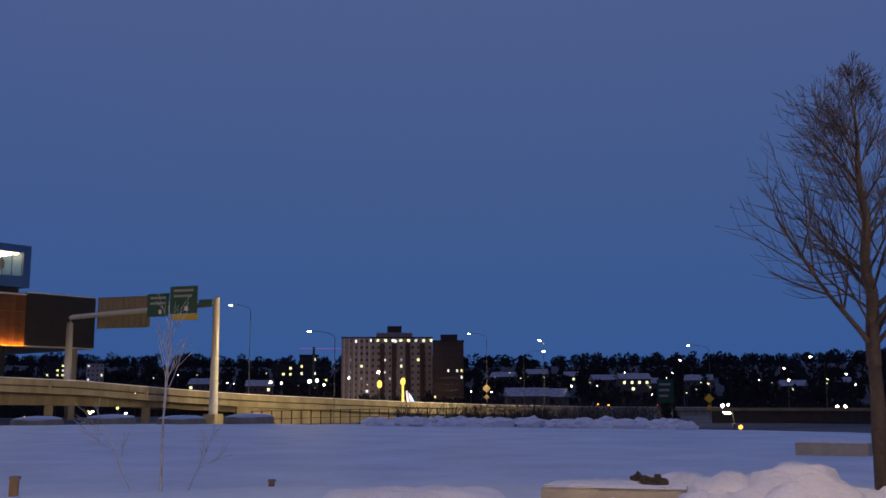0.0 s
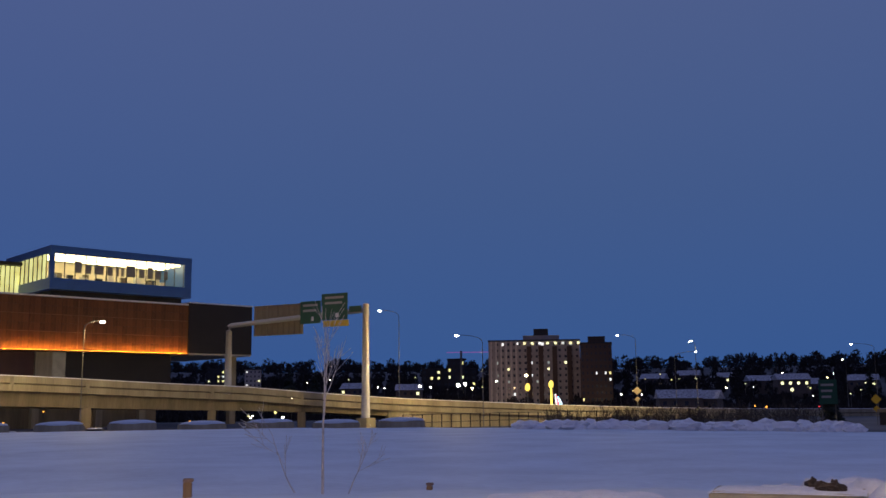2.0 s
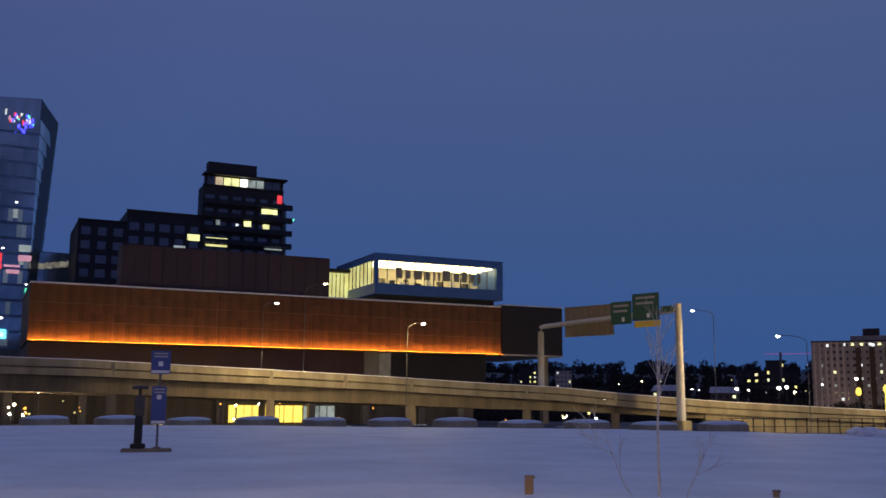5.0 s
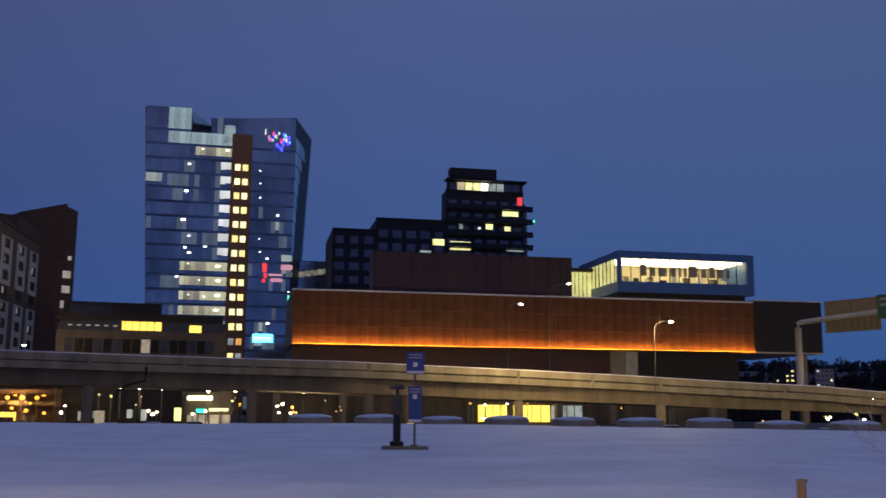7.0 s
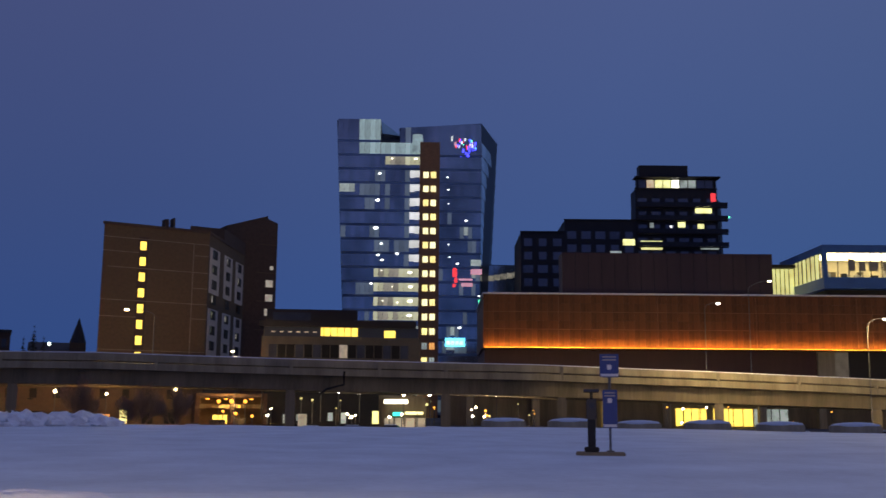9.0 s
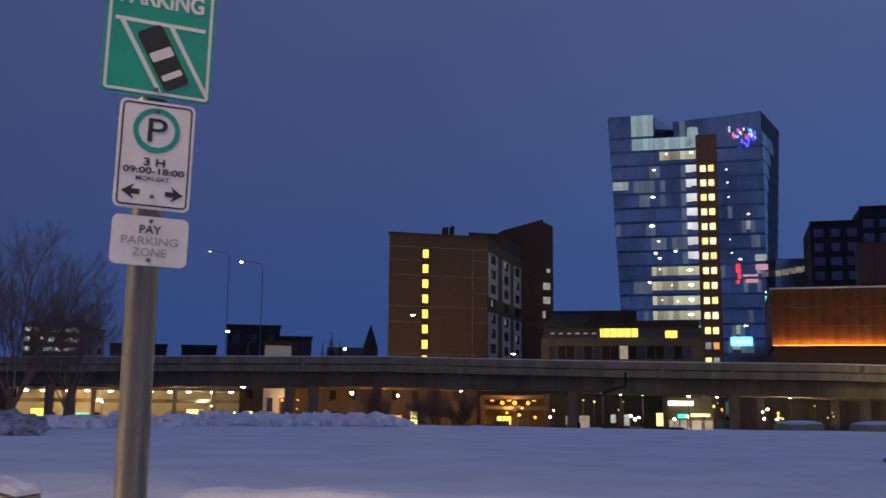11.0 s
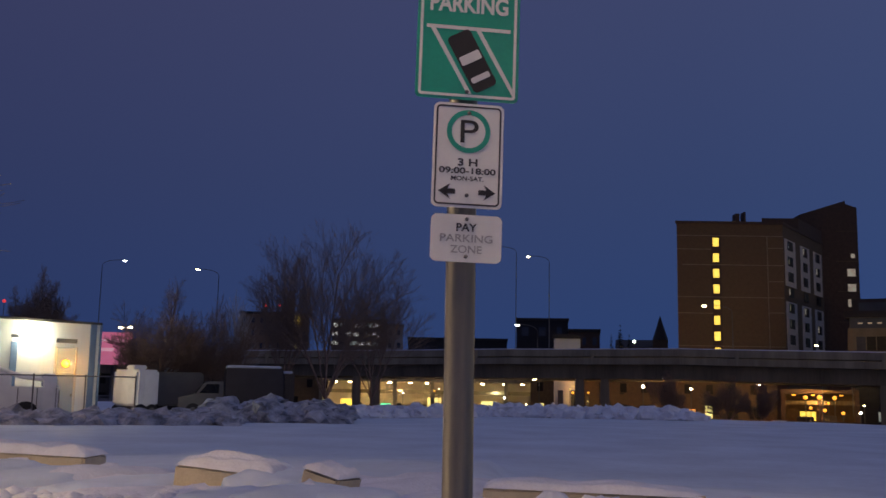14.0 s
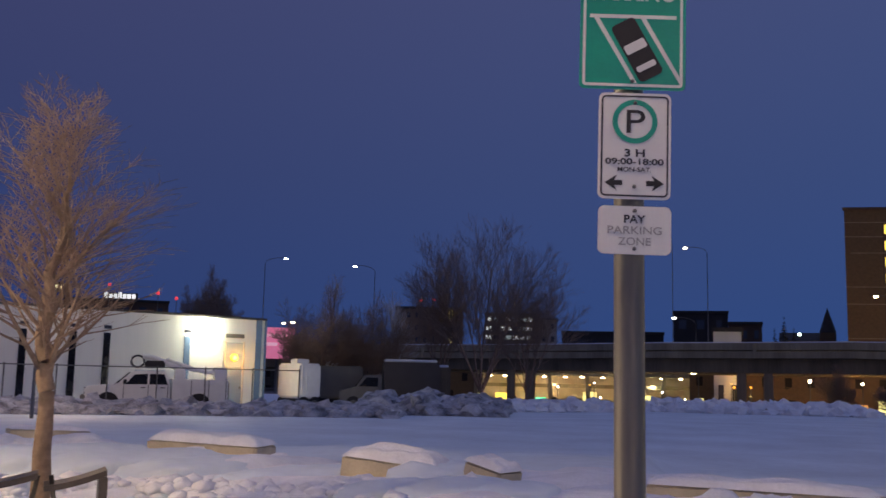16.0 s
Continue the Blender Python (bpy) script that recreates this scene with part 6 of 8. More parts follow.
# ---------------------------------------------------------------- sign gantry over the freeway
def make_gantry():
    g = thing("sign_gantry", label="pale steel sign gantry over the freeway with green boards", category="sign gantry")
    a = spot(ST_A, 38.72, 137, z=-1.9)
    b = spot(ST_A, 46.45, 151, z=1.5)
    zr, zl = 1.6 + 137 * math.tan(radians(5.69)), 1.6 + 151 * math.tan(radians(4.43))
    part("post", tubes([a, Vector((a.x, a.y, zr))], [0.62, 0.42], 12), PALE_STEEL, g)
    part("base", bbox(a.x - 1.0, a.x + 1.0, a.y - 1.0, a.y + 1.0, -2.2, -0.3, 0.1), CONCRETE, g)
    part("post", tubes([b, Vector((b.x, b.y, zl - 0.8))], [0.55, 0.45], 12), PALE_STEEL, g)
    u = (Vector((a.x, a.y, 0)) - Vector((b.x, b.y, 0)))
    zr2 = 1.6 + 137 * math.tan(radians(5.35))
    pts = [Vector((b.x, b.y, zl - 0.8)), Vector((b.x, b.y, zl - 0.12)) + u * 0.004, Vector((b.x, b.y, zl)) + u * 0.02]
    for k in range(2, 11):
        t = k / 10
        pts.append(Vector((b.x, b.y, zl + (zr2 - zl) * t)) + u * t)
    part("beam", tubes(pts, 0.36, 10), PALE_STEEL, g)
    x = u.normalized()
    y = Vector((-x.y, x.x, 0))
    F = Matrix(((x.x, y.x, 0, b.x), (x.y, y.y, 0, b.y), (0, 0, 1, 0), (0, 0, 0, 1)))
    L = u.length

    def along(az):
        d = bearing(az)
        k = (Vector((b.x, b.y, 0)) - ST_A).dot(y) / d.dot(y)
        return (ST_A + d * k - Vector((b.x, b.y, 0))).dot(x), k

    def sign_board(name, a0, a1, e0, e1, material, yy, label):
        s0, k0 = along(a0)
        s1, k1 = along(a1)
        z0, z1 = 1.6 + k0 * math.tan(radians(e0)), 1.6 + k0 * math.tan(radians(e1))
        ob = part(name, bbox(s0, s1, yy, yy + 0.12, z0, z1, 0.03), material, g, label)
        ob.matrix_basis = F
        return ob, s0, s1, z0, z1
    bd, s0, s1, z0, z1 = sign_board("reverse_board", 45.25, 42.48, 3.85, 5.55, TAN_SIGN, 0.7, "back of a large road sign with ribs")
    for k in range(9):
        xx = s0 + (s1 - s0) * (k + 0.5) / 9
        o = part("rib", bbox(xx - 0.07, xx + 0.07, 0.58, 0.69, z0, z1), CONCRETE_DARK, bd)
    for a0, a1, e0, e1, nm in ((42.30, 41.15, 4.52, 5.78, "green_board"), (41.10, 39.62, 4.72, 6.22, "green_board")):
        bd, s0, s1, z0, z1 = sign_board(nm, a0, a1, e0, e1, ROAD_GREEN, -0.75, "dark green road sign board")
        w = s1 - s0
        for k in range(2):
            part("text_bar", bbox(s0 + w * 0.14, s1 - w * (0.14 + 0.06 * k), -0.78, -0.755, z1 - 0.75 - 0.75 * k, z1 - 0.42 - 0.75 * k), SIGN_GREY, bd)
        part("arrow", bbox((s0 + s1) / 2 + w * 0.05, (s0 + s1) / 2 + w * 0.17, -0.78, -0.755, z0 + 0.35, z0 + 0.95, 0.0), SIGN_WHITE, bd)
    bd, s0, s1, z0, z1 = sign_board("exit_board", 41.0, 39.55, 4.35, 4.70, YELLOW, -0.75, "yellow exit strip")
    sign_board("walkway", 39.6, 38.9, 5.2, 5.55, ROAD_GREEN, -0.4, "small walkway bracket")


make_gantry()

# ---------------------------------------------------------------- far bank: woods, houses, apartment blocks
def make_far_woods():
    rng = random.Random(12)
    verts, faces = [], []
    for k in range(3300):
        a = rng.uniform(-14, 52)
        r = rng.uniform(300, 620) if rng.random() < 0.75 else rng.uniform(620, 900)
        p = ST_A + bearing(a) * r
        z0 = ground_height(p.x, p.y) - 1
        h = rng.uniform(4.5, 8.4) * (1.0 if r < 620 else 1.25)
        if r < 360:
            h *= 0.7
        w = h * rng.uniform(0.3, 0.5)
        for _ in range(80):
            az, u = rng.uniform(0, math.tau), rng.uniform(-1, 1)
            rad = w * math.sqrt(1 - u * u) * rng.random() ** 0.4
            c = Vector((p.x + math.cos(az) * rad, p.y + math.sin(az) * rad, z0 + h * (0.56 + 0.42 * u)))
            s = Vector((rng.uniform(-1, 1), rng.uniform(-1, 1), rng.uniform(-0.3, 0.3))) * 0.8
            i = len(verts)
            verts += [c - s, c + s, c + Vector((math.cos(az) * 0.5, math.sin(az) * 0.5, rng.uniform(0.9, 2.0)))]
            faces.append((i, i + 1, i + 2))
        i = len(verts)
        verts += [Vector((p.x - 0.2, p.y, z0)), Vector((p.x + 0.2, p.y, z0)), Vector((p.x, p.y, z0 + h * 0.6))]
        faces.append((i, i + 1, i + 2))
    me = bpy.data.meshes.new("far_woods")
    me.from_pydata(verts, [], faces)
    me.materials.append(FAR_WOOD)
    tagged(new("far_woods", me), "dark bare woods on the far river bank", "woods", kind="stuff")


make_far_woods()


def house(place, w, d, h, rz, lit, seed):
    rng = random.Random(seed)
    g = thing("house", place, rz, "small far house with a snowy gable roof", "house", "far bank houses")
    part("wall", bbox(-w / 2, w / 2, -d / 2, d / 2, -3, h), HOUSE_WALL, g)
    bm = bmesh.new()
    e = 0.5
    v = [bm.verts.new(c) for c in ((-w / 2 - e, -d / 2 - e, h), (w / 2 + e, -d / 2 - e, h), (w / 2 + e, d / 2 + e, h), (-w / 2 - e, d / 2 + e, h), (-w / 2 - e, 0, h + d * 0.32), (w / 2 + e, 0, h + d * 0.32))]
    for q in ((0, 1, 5, 4), (2, 3, 4, 5), (3, 0, 4), (1, 2, 5), (3, 2, 1, 0)):
        bm.faces.new([v[i] for i in q])
    part("roof", bm, SNOW_DIRTY, g, "gable roof under snow")
    for k in range(4):
        x = -w / 2 + w * (k + 0.5) / 4
        part("window", bbox(x - 0.6, x + 0.6, -d / 2 - 0.06, -d / 2 - 0.005, h - 2.3, h - 1.0), (L_CREAM if rng.random() < lit else GREY_GLASS), g)


for k, (a, r, w, lit, el) in enumerate(((22.3, 560, 13, 0.3, 1.35), (20.4, 580, 12, 0.3, 1.5), (18.6, 600, 11, 0.2, 1.35), (16.6, 540, 14, 0.1, 1.15), (15.0, 500, 15, 0.5, 1.2), (14.3, 520, 12, 0.6, 0.95), (11.4, 520, 13, 0.7, 1.1),
                                       (9.6, 600, 12, 0.3, 1.0), (6.6, 520, 14, 0.5, 0.75), (4.2, 560, 12, 0.4, 0.9), (21.0, 340, 14, 0.0, 0.35), (19.6, 345, 10, 0.1, 0.3), (36.2, 480, 12, 0.4, 0.9), (39.3, 500, 12, 0.3, 1.0))):
    p = ST_A + bearing(a) * r
    house((p.x, p.y, 1.6 + r * math.tan(radians(el)) - 5.0), w, 9, 3.6, a + R.uniform(-25, 25), lit, k)


def far_light(p, mt, size, label, group):
    """A far small lamp on its own short post."""
    g = thing("yard_lamp", (p.x, p.y, p.z - 4), 0, label, "lamp", group)
    part("pole", tubes([(0, 0, 0), (0, 0, 4 - size)], 0.06, 4), STEEL, g)
    bm = bmesh.new()
    blob(bm, (0, 0, 4), (size, size, size), 1, 0.05, 1)
    part("globe", bm, mt, g)


for k in range(60):
    a = R.uniform(0, 50)
    if a < 3 or 24.4 < a < 32:
        continue
    r = R.uniform(250, 480)
    p = spot(ST_A, a, r, R.uniform(0.15, 1.5))
    far_light(p, (L_HEAD_WARM, L_WARM, L_HEAD, L_CREAM)[k % 4], R.uniform(0.12, 0.26), "small far lamp on the other bank", "far bank lamps")
for a, el, r, s, mt in ((35.6, 0.95, 300, 0.8, L_HEAD_WARM), (33.4, 1.0, 300, 1.0, L_HEAD), (33.0, 1.05, 310, 0.9, L_HEAD), (32.6, 0.8, 300, 0.6, L_HEAD_WARM), (35.0, 0.9, 300, 0.5, L_HEAD), (31.2, 1.2, 300, 0.4, L_HEAD), (29.5, 1.5, 250, 0.7, L_HEAD_WARM),
                        (15.0, 0.5, 360, 1.2, L_CREAM), (15.5, -1.25, 120, 0.35, L_HEAD), (13.7, -0.4, 200, 0.3, L_RED), (16.4, -0.4, 190, 0.35, L_ORANGE), (17.0, -0.35, 190, 0.3, L_ORANGE), (10.2, -0.45, 180, 0.6, L_HEAD), (9.9, -0.4, 182, 0.4, L_HEAD), (3.9, -0.5, 180, 0.5, L_HEAD_WARM), (4.3, -0.5, 182, 0.45, L_HEAD_WARM), (9.3, -1.6, 90, 0.4, L_ORANGE)):
    far_light(spot(ST_A, a, r, el), mt, s * 0.55, "bright far lamp above the river", "far bank lamps")


FAR_PRECAST = mat("grey_beige_precast", (0.40, 0.35, 0.30), 0.9, 0.2, 0.3, bump=0.1)


def tower_block(stand, a0, a1, r, el, base, material, lit, seed, label, floors, cols, name="apartment_tower", glass=GREY_GLASS, depth=16, mats=(L_CREAM, L_WARM, L_WHITE), wide=0.36):
    p0, p1 = spot(stand, a0, r), spot(stand, a1, r)
    d = p1 - p0
    L = d.length
    g = thing(name, (p0.x, p0.y, base), math.degrees(math.atan2(d.y, d.x)), label, "building")
    H = 1.6 + r * math.tan(radians(el)) - base
    rng = random.Random(seed)
    part("wall", bbox(0, L, 0, depth, 0, H), material, g)
    part("parapet", bbox(-0.2, L + 0.2, -0.2, depth + 0.2, H, H + 0.6), ROOF_DARK, g)
    fh = H / floors
    pane = None
    for f in range(floors):
        for c in range(cols):
            w = L / cols
            m = pose(w * (c + 0.5), -0.02, fh * f + fh * 0.3) @ Matrix.Diagonal((w * wide * rng.uniform(0.8, 1.15), 1, fh * 0.4, 1))
            mt = mats[rng.randrange(len(mats))] if rng.random() < lit else None
            if pane is None:
                pane = part("window", bbox(-0.5, 0.5, -0.05, 0.01, 0, 1), glass, g)
                pane.matrix_basis = m
            else:
                share("window", pane, m, g, mt)
        if cols > 6:
            part("floor_band", bbox(0, L, -0.06, -0.03, fh * f, fh * f + 0.35), material, g)
    return g, L, H


g, L, H = tower_block(ST_A, 31.62, 26.4, 470, 3.45, -8, FAR_PRECAST, 0.11, 3, "tan brick apartment slab on the far bank with scattered lit windows", 13, 16, mats=(L_WHITE, L_CREAM, L_DIM))
# dark upright boxes, the shade of recessed balconies put into their colour
for u in (0.42, 0.55, 0.70, 0.86):
    part("balcony_shade_band", bbox(L * u, L * u + 2.2, -0.9, -0.07, 0, H - 2.5), BRICK_DARK, g)
part("penthouse", bbox(L * 0.38, L * 0.78, 3, 12, H + 0.6, H + 2.8), FAR_PRECAST, g)
part("lift_house", bbox(L * 0.5, L * 0.66, 4, 10, H + 2.8, H + 6.0), CONDO, g)
for k in range(6):
    part("pilaster", bbox(L * (0.02 + 0.055 * k), L * (0.02 + 0.055 * k) + 0.8, -0.5, -0.07, 0, H), PALE_PANEL, g)
for k in range(9):
    part("roof_lamp", bbox(L * 0.3 + 3.6 * k, L * 0.3 + 3.6 * k + 1.2, -0.4, -0.1, H - 1.6, H - 0.6), L_CREAM if k % 3 else L_WHITE, g)
g, L, H = tower_block(ST_A, 26.38, 24.6, 455, 3.25, -8, BRICK_DARK, 0.14, 5, "dark apartment block on the far bank with a stepped roof", 12, 7)
part("lift_house", bbox(L * 0.25, L * 0.8, 4, 12, H + 0.6, H + 3.5), BRICK_DARK, g)
tower_block(ST_A, 47.6, 46.3, 520, 1.95, -8, CONDO, 0.3, 8, "far dark apartment tower with many lit windows", 12, 5)
tower_block(ST_A, 45.5, 44.6, 540, 1.95, -8, PALE_PANEL, 0.3, 9, "far pale apartment tower with lit windows", 12, 4)
tower_block(ST_A, 35.5, 32.3, 560, 1.9, -6, CONDO, 0.12, 10, "far dark building under a tower crane", 8, 8)
tower_block(ST_A, 34.0, 33.0, 556, 2.45, -6, ROOF_DARK, 0.1, 11, "far dark building under a tower crane", 8, 4)
L_CRANE = glow("purple_jib_light", (0.30, 0.12, 0.42), 0.5)
crane = thing("tower_crane", spot(ST_A, 33.2, 552, z=0), 33, "far tower crane with a pink lit jib", "crane")
part("mast", bbox(-0.6, 0.6, -0.6, 0.6, 0, 30), STEEL, crane)
part("jib", bbox(-8, 22, -0.4, 0.4, 29, 29.4), L_CRANE, crane, "pink lit jib")

OFFICE_BROWN = mat("brown_office_brick", (0.26, 0.18, 0.12), 0.9, 0.2, 0.5)
# ---------------------------------------------------------------- buildings beyond the overpass
tower_block(ST_C, 105.2 + 0.15, 102.4, 230, 4.15, -2, CONDO, 0.0, 21, "black flat-roofed building beyond the overpass", 4, 3, "dark_building")
tower_block(ST_C, 102.38, 100.6, 228, 3.55, -2, BRICK_DARK, 0.0, 22, "dark brick building beyond the overpass", 4, 3, "dark_building")
tower_block(ST_C, 103.2, 101.7, 150, 3.15, -2, WHITE_WALL, 0.0, 23, "white roof plant box behind the overpass", 2, 2, "white_building")
tower_block(ST_C, 116.0, 112.9, 300, 3.95, -2, CONCRETE_DARK, 0.62, 24, "far office block with many lit floors", 9, 8, "office_block", mats=(L_DIM, L_WHITE, L_DIM, L_DIM), wide=0.82)
tower_block(ST_C, 112.9, 111.9, 302, 3.7, -2, TAN_BRICK, 0.0, 25, "tan end wall of the far office block", 6, 2, "office_block")
tower_block(ST_C, 111.6, 108.6, 240, 2.95, -2, ROOF_DARK, 0.0, 26, "low dark roof beyond the overpass", 3, 4, "dark_building")
tower_block(ST_C, 107.8, 105.9, 240, 2.95, -2, CONDO, 0.0, 27, "low dark roof beyond the overpass", 3, 4, "dark_building")
tower_block(ST_C, 121.2, 117.3, 260, 4.2, -2, OFFICE_BROWN, 0.05, 28, "brown office block with a yellow roof sign", 7, 8, "office_block")
p = spot(ST_C, 118.1, 258, 3.9)
g = thing("roof_sign", p, 118, "small yellow lit roof sign", "sign")
part("sign_box", bbox(-1.1, 1.1, -0.4, 0.2, -1.0, 1.0, 0.1), L_YELLOW, g)
p = spot(ST_C, 127.9, 120, 2.7)
g = thing("billboard", (p.x, p.y, -1), 128, "red lit billboard on a steel post", "billboard")
part("post", tubes([(0, 0, 0), (0, 0, 5)], 0.2, 8), STEEL, g)
bd = part("board", bbox(-1.9, 1.9, -0.2, 0.1, 5.0, 8.7, 0.05), glow("billboard_red", (0.52, 0.14, 0.25), 0.75), g)
for k in range(2):
    part("text_bar", bbox(-1.5, 1.2 - 1.2 * k, -0.24, -0.21, 7.6 - 1.1 * k, 7.9 - 1.0 * k), L_PINK, bd)
p = spot(ST_C, 136.6, 260, 4.35)
g = thing("roof_sign", (p.x, p.y, p.z), 136, "white lit rooftop name sign of plain bars", "sign")
part("frame", bbox(-4.2, 4.2, 0.05, 0.4, -1.2, 0.8), CONDO, g)
for k in range(7):
    part("lettering_bar", bbox(-3.8 + 1.1 * k, -3.0 + 1.1 * k, -0.1, 0.04, -0.6, 0.5 if k not in (0, 3) else 0.9), L_WHITE, g)
tower_block(ST_C, 139.5, 134.0, 262, 4.05, -2, BRICK_DARK, 0.02, 29, "dark block behind the white building", 5, 6, "dark_building")
for a, el in ((140.2, 5.0), (137.2, 4.95), (134.6, 4.6), (133.6, 4.35), (119.0, 4.75), (118.5, 4.8), (119.8, 4.7)):
    g = thing("mast_light", spot(ST_C, a, 250, z=8), 0, "small red warning light on a mast", "warning light", "warning lights")
    zz = 250 * math.tan(radians(el)) - 6.4
    part("mast", tubes([(0, 0, -8), (0, 0, zz)], 0.1, 4), STEEL, g)
    bm = bmesh.new()
    blob(bm, (0, 0, zz), (0.45, 0.45, 0.45), 1, 0.02, 1)
    part("globe", bm, L_RED, g)


# church spire beyond the overpass
def make_church():
    p = spot(ST_D, 97.24, 210, z=-2)
    g = thing("church", p, 98, "far church with a dark pointed spire", "church")
    zr, zt = 1.6 + 210 * math.tan(radians(3.1)), 1.6 + 210 * math.tan(radians(4.44))
    part("tower", bbox(-1.5, 1.5, -1.5, 1.5, 0, zr + 2, 0.1), BRICK, g)
    bm = bmesh.new()
    bmesh.ops.create_cone(bm, cap_ends=True, segments=8, radius1=1.6, radius2=0.06, depth=zt - zr, matrix=pose(0, 0, (zt + zr) / 2 + 2.0))
    part("spire", bm, ROOF_DARK, g)
    part("nave", bbox(-9, -1.55, -1, 8, 0, zr + 0.4), TAN_BRICK, g)
    bm = bmesh.new()
    v = [bm.verts.new(c) for c in ((-9.2, -1.3, zr + 0.41), (-1.5, -1.3, zr + 0.41), (-1.5, 8.2, zr + 0.41), (-9.2, 8.2, zr + 0.41), (-9.2, 3.5, zr + 2.2), (-1.5, 3.5, zr + 2.2))]
    for q in ((0, 1, 5, 4), (2, 3, 4, 5), (3, 0, 4), (1, 2, 5)):
        bm.faces.new([v[i] for i in q])
    part("roof", bm, ROOF_DARK, g)
    for k in range(4):
        part("window", bbox(-8.4 + 1.8 * k, -7.7 + 1.8 * k, -1.06, -1.0, zr - 3, zr - 1), DARK_PANE, g)


make_church()


# lit parkade seen under the deck
def parkade(stand, a0, a1, r, z0, z1, lit, label, seed, shell=CONCRETE, back=TAN_BRICK):
    p0, p1 = spot(stand, a0, r), spot(stand, a1, r)
    d = p1 - p0
    L = d.length
    g = thing("parkade", (p0.x, p0.y, 0), math.degrees(math.atan2(d.y, d.x)), label, "parking garage")
    rng = random.Random(seed)
    part("back_wall", bbox(0, L, 10, 10.3, z0 - 1, z1 + 0.6), back, g)
    part("roof", bbox(-0.3, L + 0.3, -0.3, 10, z1, z1 + 0.6), shell, g)
    part("floor", bbox(0, L, 0, 10, z0 - 1, z0), ASPHALT, g)
    part("mid_beam", bbox(0, L, 4.0, 4.5, (z0 + z1) / 2 + 0.5, (z0 + z1) / 2 + 1.1), CONCRETE_DARK, g)
    # plain boxes added as clutter, standing for the outlines of parked cars
    for k in range(int(L / 3.6)):
        x = 0.6 + 3.6 * k + rng.uniform(0, 1.2)
        part("car_silhouette", bbox(x, x + rng.uniform(0.8, 2.4), 2.0 + 3 * rng.random(), 5.6, z0, z0 + rng.uniform(0.8, 1.7), 0.1), (CAR_DARK, TRUCK_GREY, CONCRETE_DARK)[k % 3], g)
    n = max(2, int(L / 6))
    for k in range(n + 1):
        part("column", bbox(L * k / n - 0.3, L * k / n + 0.3, 0, 0.7, z0, z1), shell, g)
    for k in range(int(L / 3.2)):
        x = 1 + 3.2 * k + rng.uniform(-0.6, 0.6)
        part("ceiling_lamp", bbox(x, x + 0.5, 1 + 6 * rng.random(), 1.6 + 6 * rng.random() + 0.4, z1 - 0.3, z1 - 0.12), lit, g)
    for k in range(int(L / 8)):
        x = 1 + 8 * k + rng.uniform(0, 2)
        part("shop_window", bbox(x, x + rng.uniform(1.2, 3.4), 9.9, 9.98, z0 + 0.2, z0 + rng.uniform(1.2, 2.4)), (L_YELLOW, L_WARM, L_GREEN if rng.random() < 0.3 else L_CREAM)[rng.randrange(3)], g)
    return g


parkade(ST_C, 116.5, 103.8, 165, -1.8, 3.2, L_HEAD_WARM, "warmly lit open parking level under the deck", 1)
parkade(ST_B, 90.7, 87.0, 152, -1.9, 2.3, L_ORANGE, "orange lit building front beyond the overpass", 2, BRICK_DARK, BRICK)
parkade(ST_B, 80.5, 78.2, 146, -2.0, 2.2, L_HEAD, "white lit shop front beyond the overpass", 3, CONCRETE_DARK, BRICK)
lamp_light("parkade_light", ST_C, 112.0, 168, 0.25, 420, (1.0, 0.75, 0.42))
lamp_light("parkade_light", ST_C, 106.5, 168, 0.25, 320, (0.9, 0.9, 0.6))
lamp_light("parkade_light", ST_B, 89.0, 155, -0.05, 420, SODIUM)
lamp_light("parkade_light", ST_B, 79.4, 150, 0.0, 300, (0.85, 1.0, 0.8))
for k in range(70):
    a = R.uniform(37, 112)
    r = R.uniform(128, 165)
    p = spot(ST_B, a, r, R.uniform(-0.95, 0.35))
    far_light(p, (L_HEAD_WARM, L_WARM, L_HEAD, L_ORANGE)[k % 4], R.uniform(0.10, 0.2), "small lamp in the street beyond the overpass", "street beyond the overpass")

for a, el, s in ((89.55, 0.05, 0.30), (88.85, 0.06, 0.34), (88.1, 0.05, 0.30), (89.3, -0.5, 0.22), (88.6, -0.62, 0.26), (87.7, -0.75, 0.24)):
    far_light(spot(ST_B, a, 146, el), L_ORANGE, s, "orange lamp under a shop canopy beyond the overpass", "street beyond the overpass")


L_GREENISH = glow("greenish_lamp_glass", (0.75, 1.0, 0.80), 6.0, 0.05)


# brick street front behind the deck, lit orange by its own lamps
def street_front(a0, a1, r, height, material, label, seed):
    p0, p1 = spot(ST_B, a0, r), spot(ST_B, a1, r)
    d = p1 - p0
    L = d.length
    g = thing("street_front", (p0.x, p0.y, -2.2), math.degrees(math.atan2(d.y, d.x)), label, "building")
    rng = random.Random(seed)
    part("wall", bbox(0, L, 0, 8, 0, height), material, g)
    part("cornice", bbox(-0.1, L + 0.1, -0.25, 0, height - 0.5, height - 0.2), CONCRETE, g)
    n = int(L / 3.2)
    for k in range(n):
        x = 0.8 + (L - 1.6) * k / n
        part("shop_window", bbox(x, x + rng.uniform(1.0, 2.2), -0.08, -0.01, 0.5, rng.uniform(1.8, 2.7)), (DARK_PANE, L_CURTAIN, L_WARM, DARK_PANE, L_ORANGE_ROOM)[rng.randrange(5)], g)
        part("upper_window", bbox(x + 0.2, x + 1.2, -0.08, -0.01, 4.2, 5.6), DARK_PANE, g)
    return g


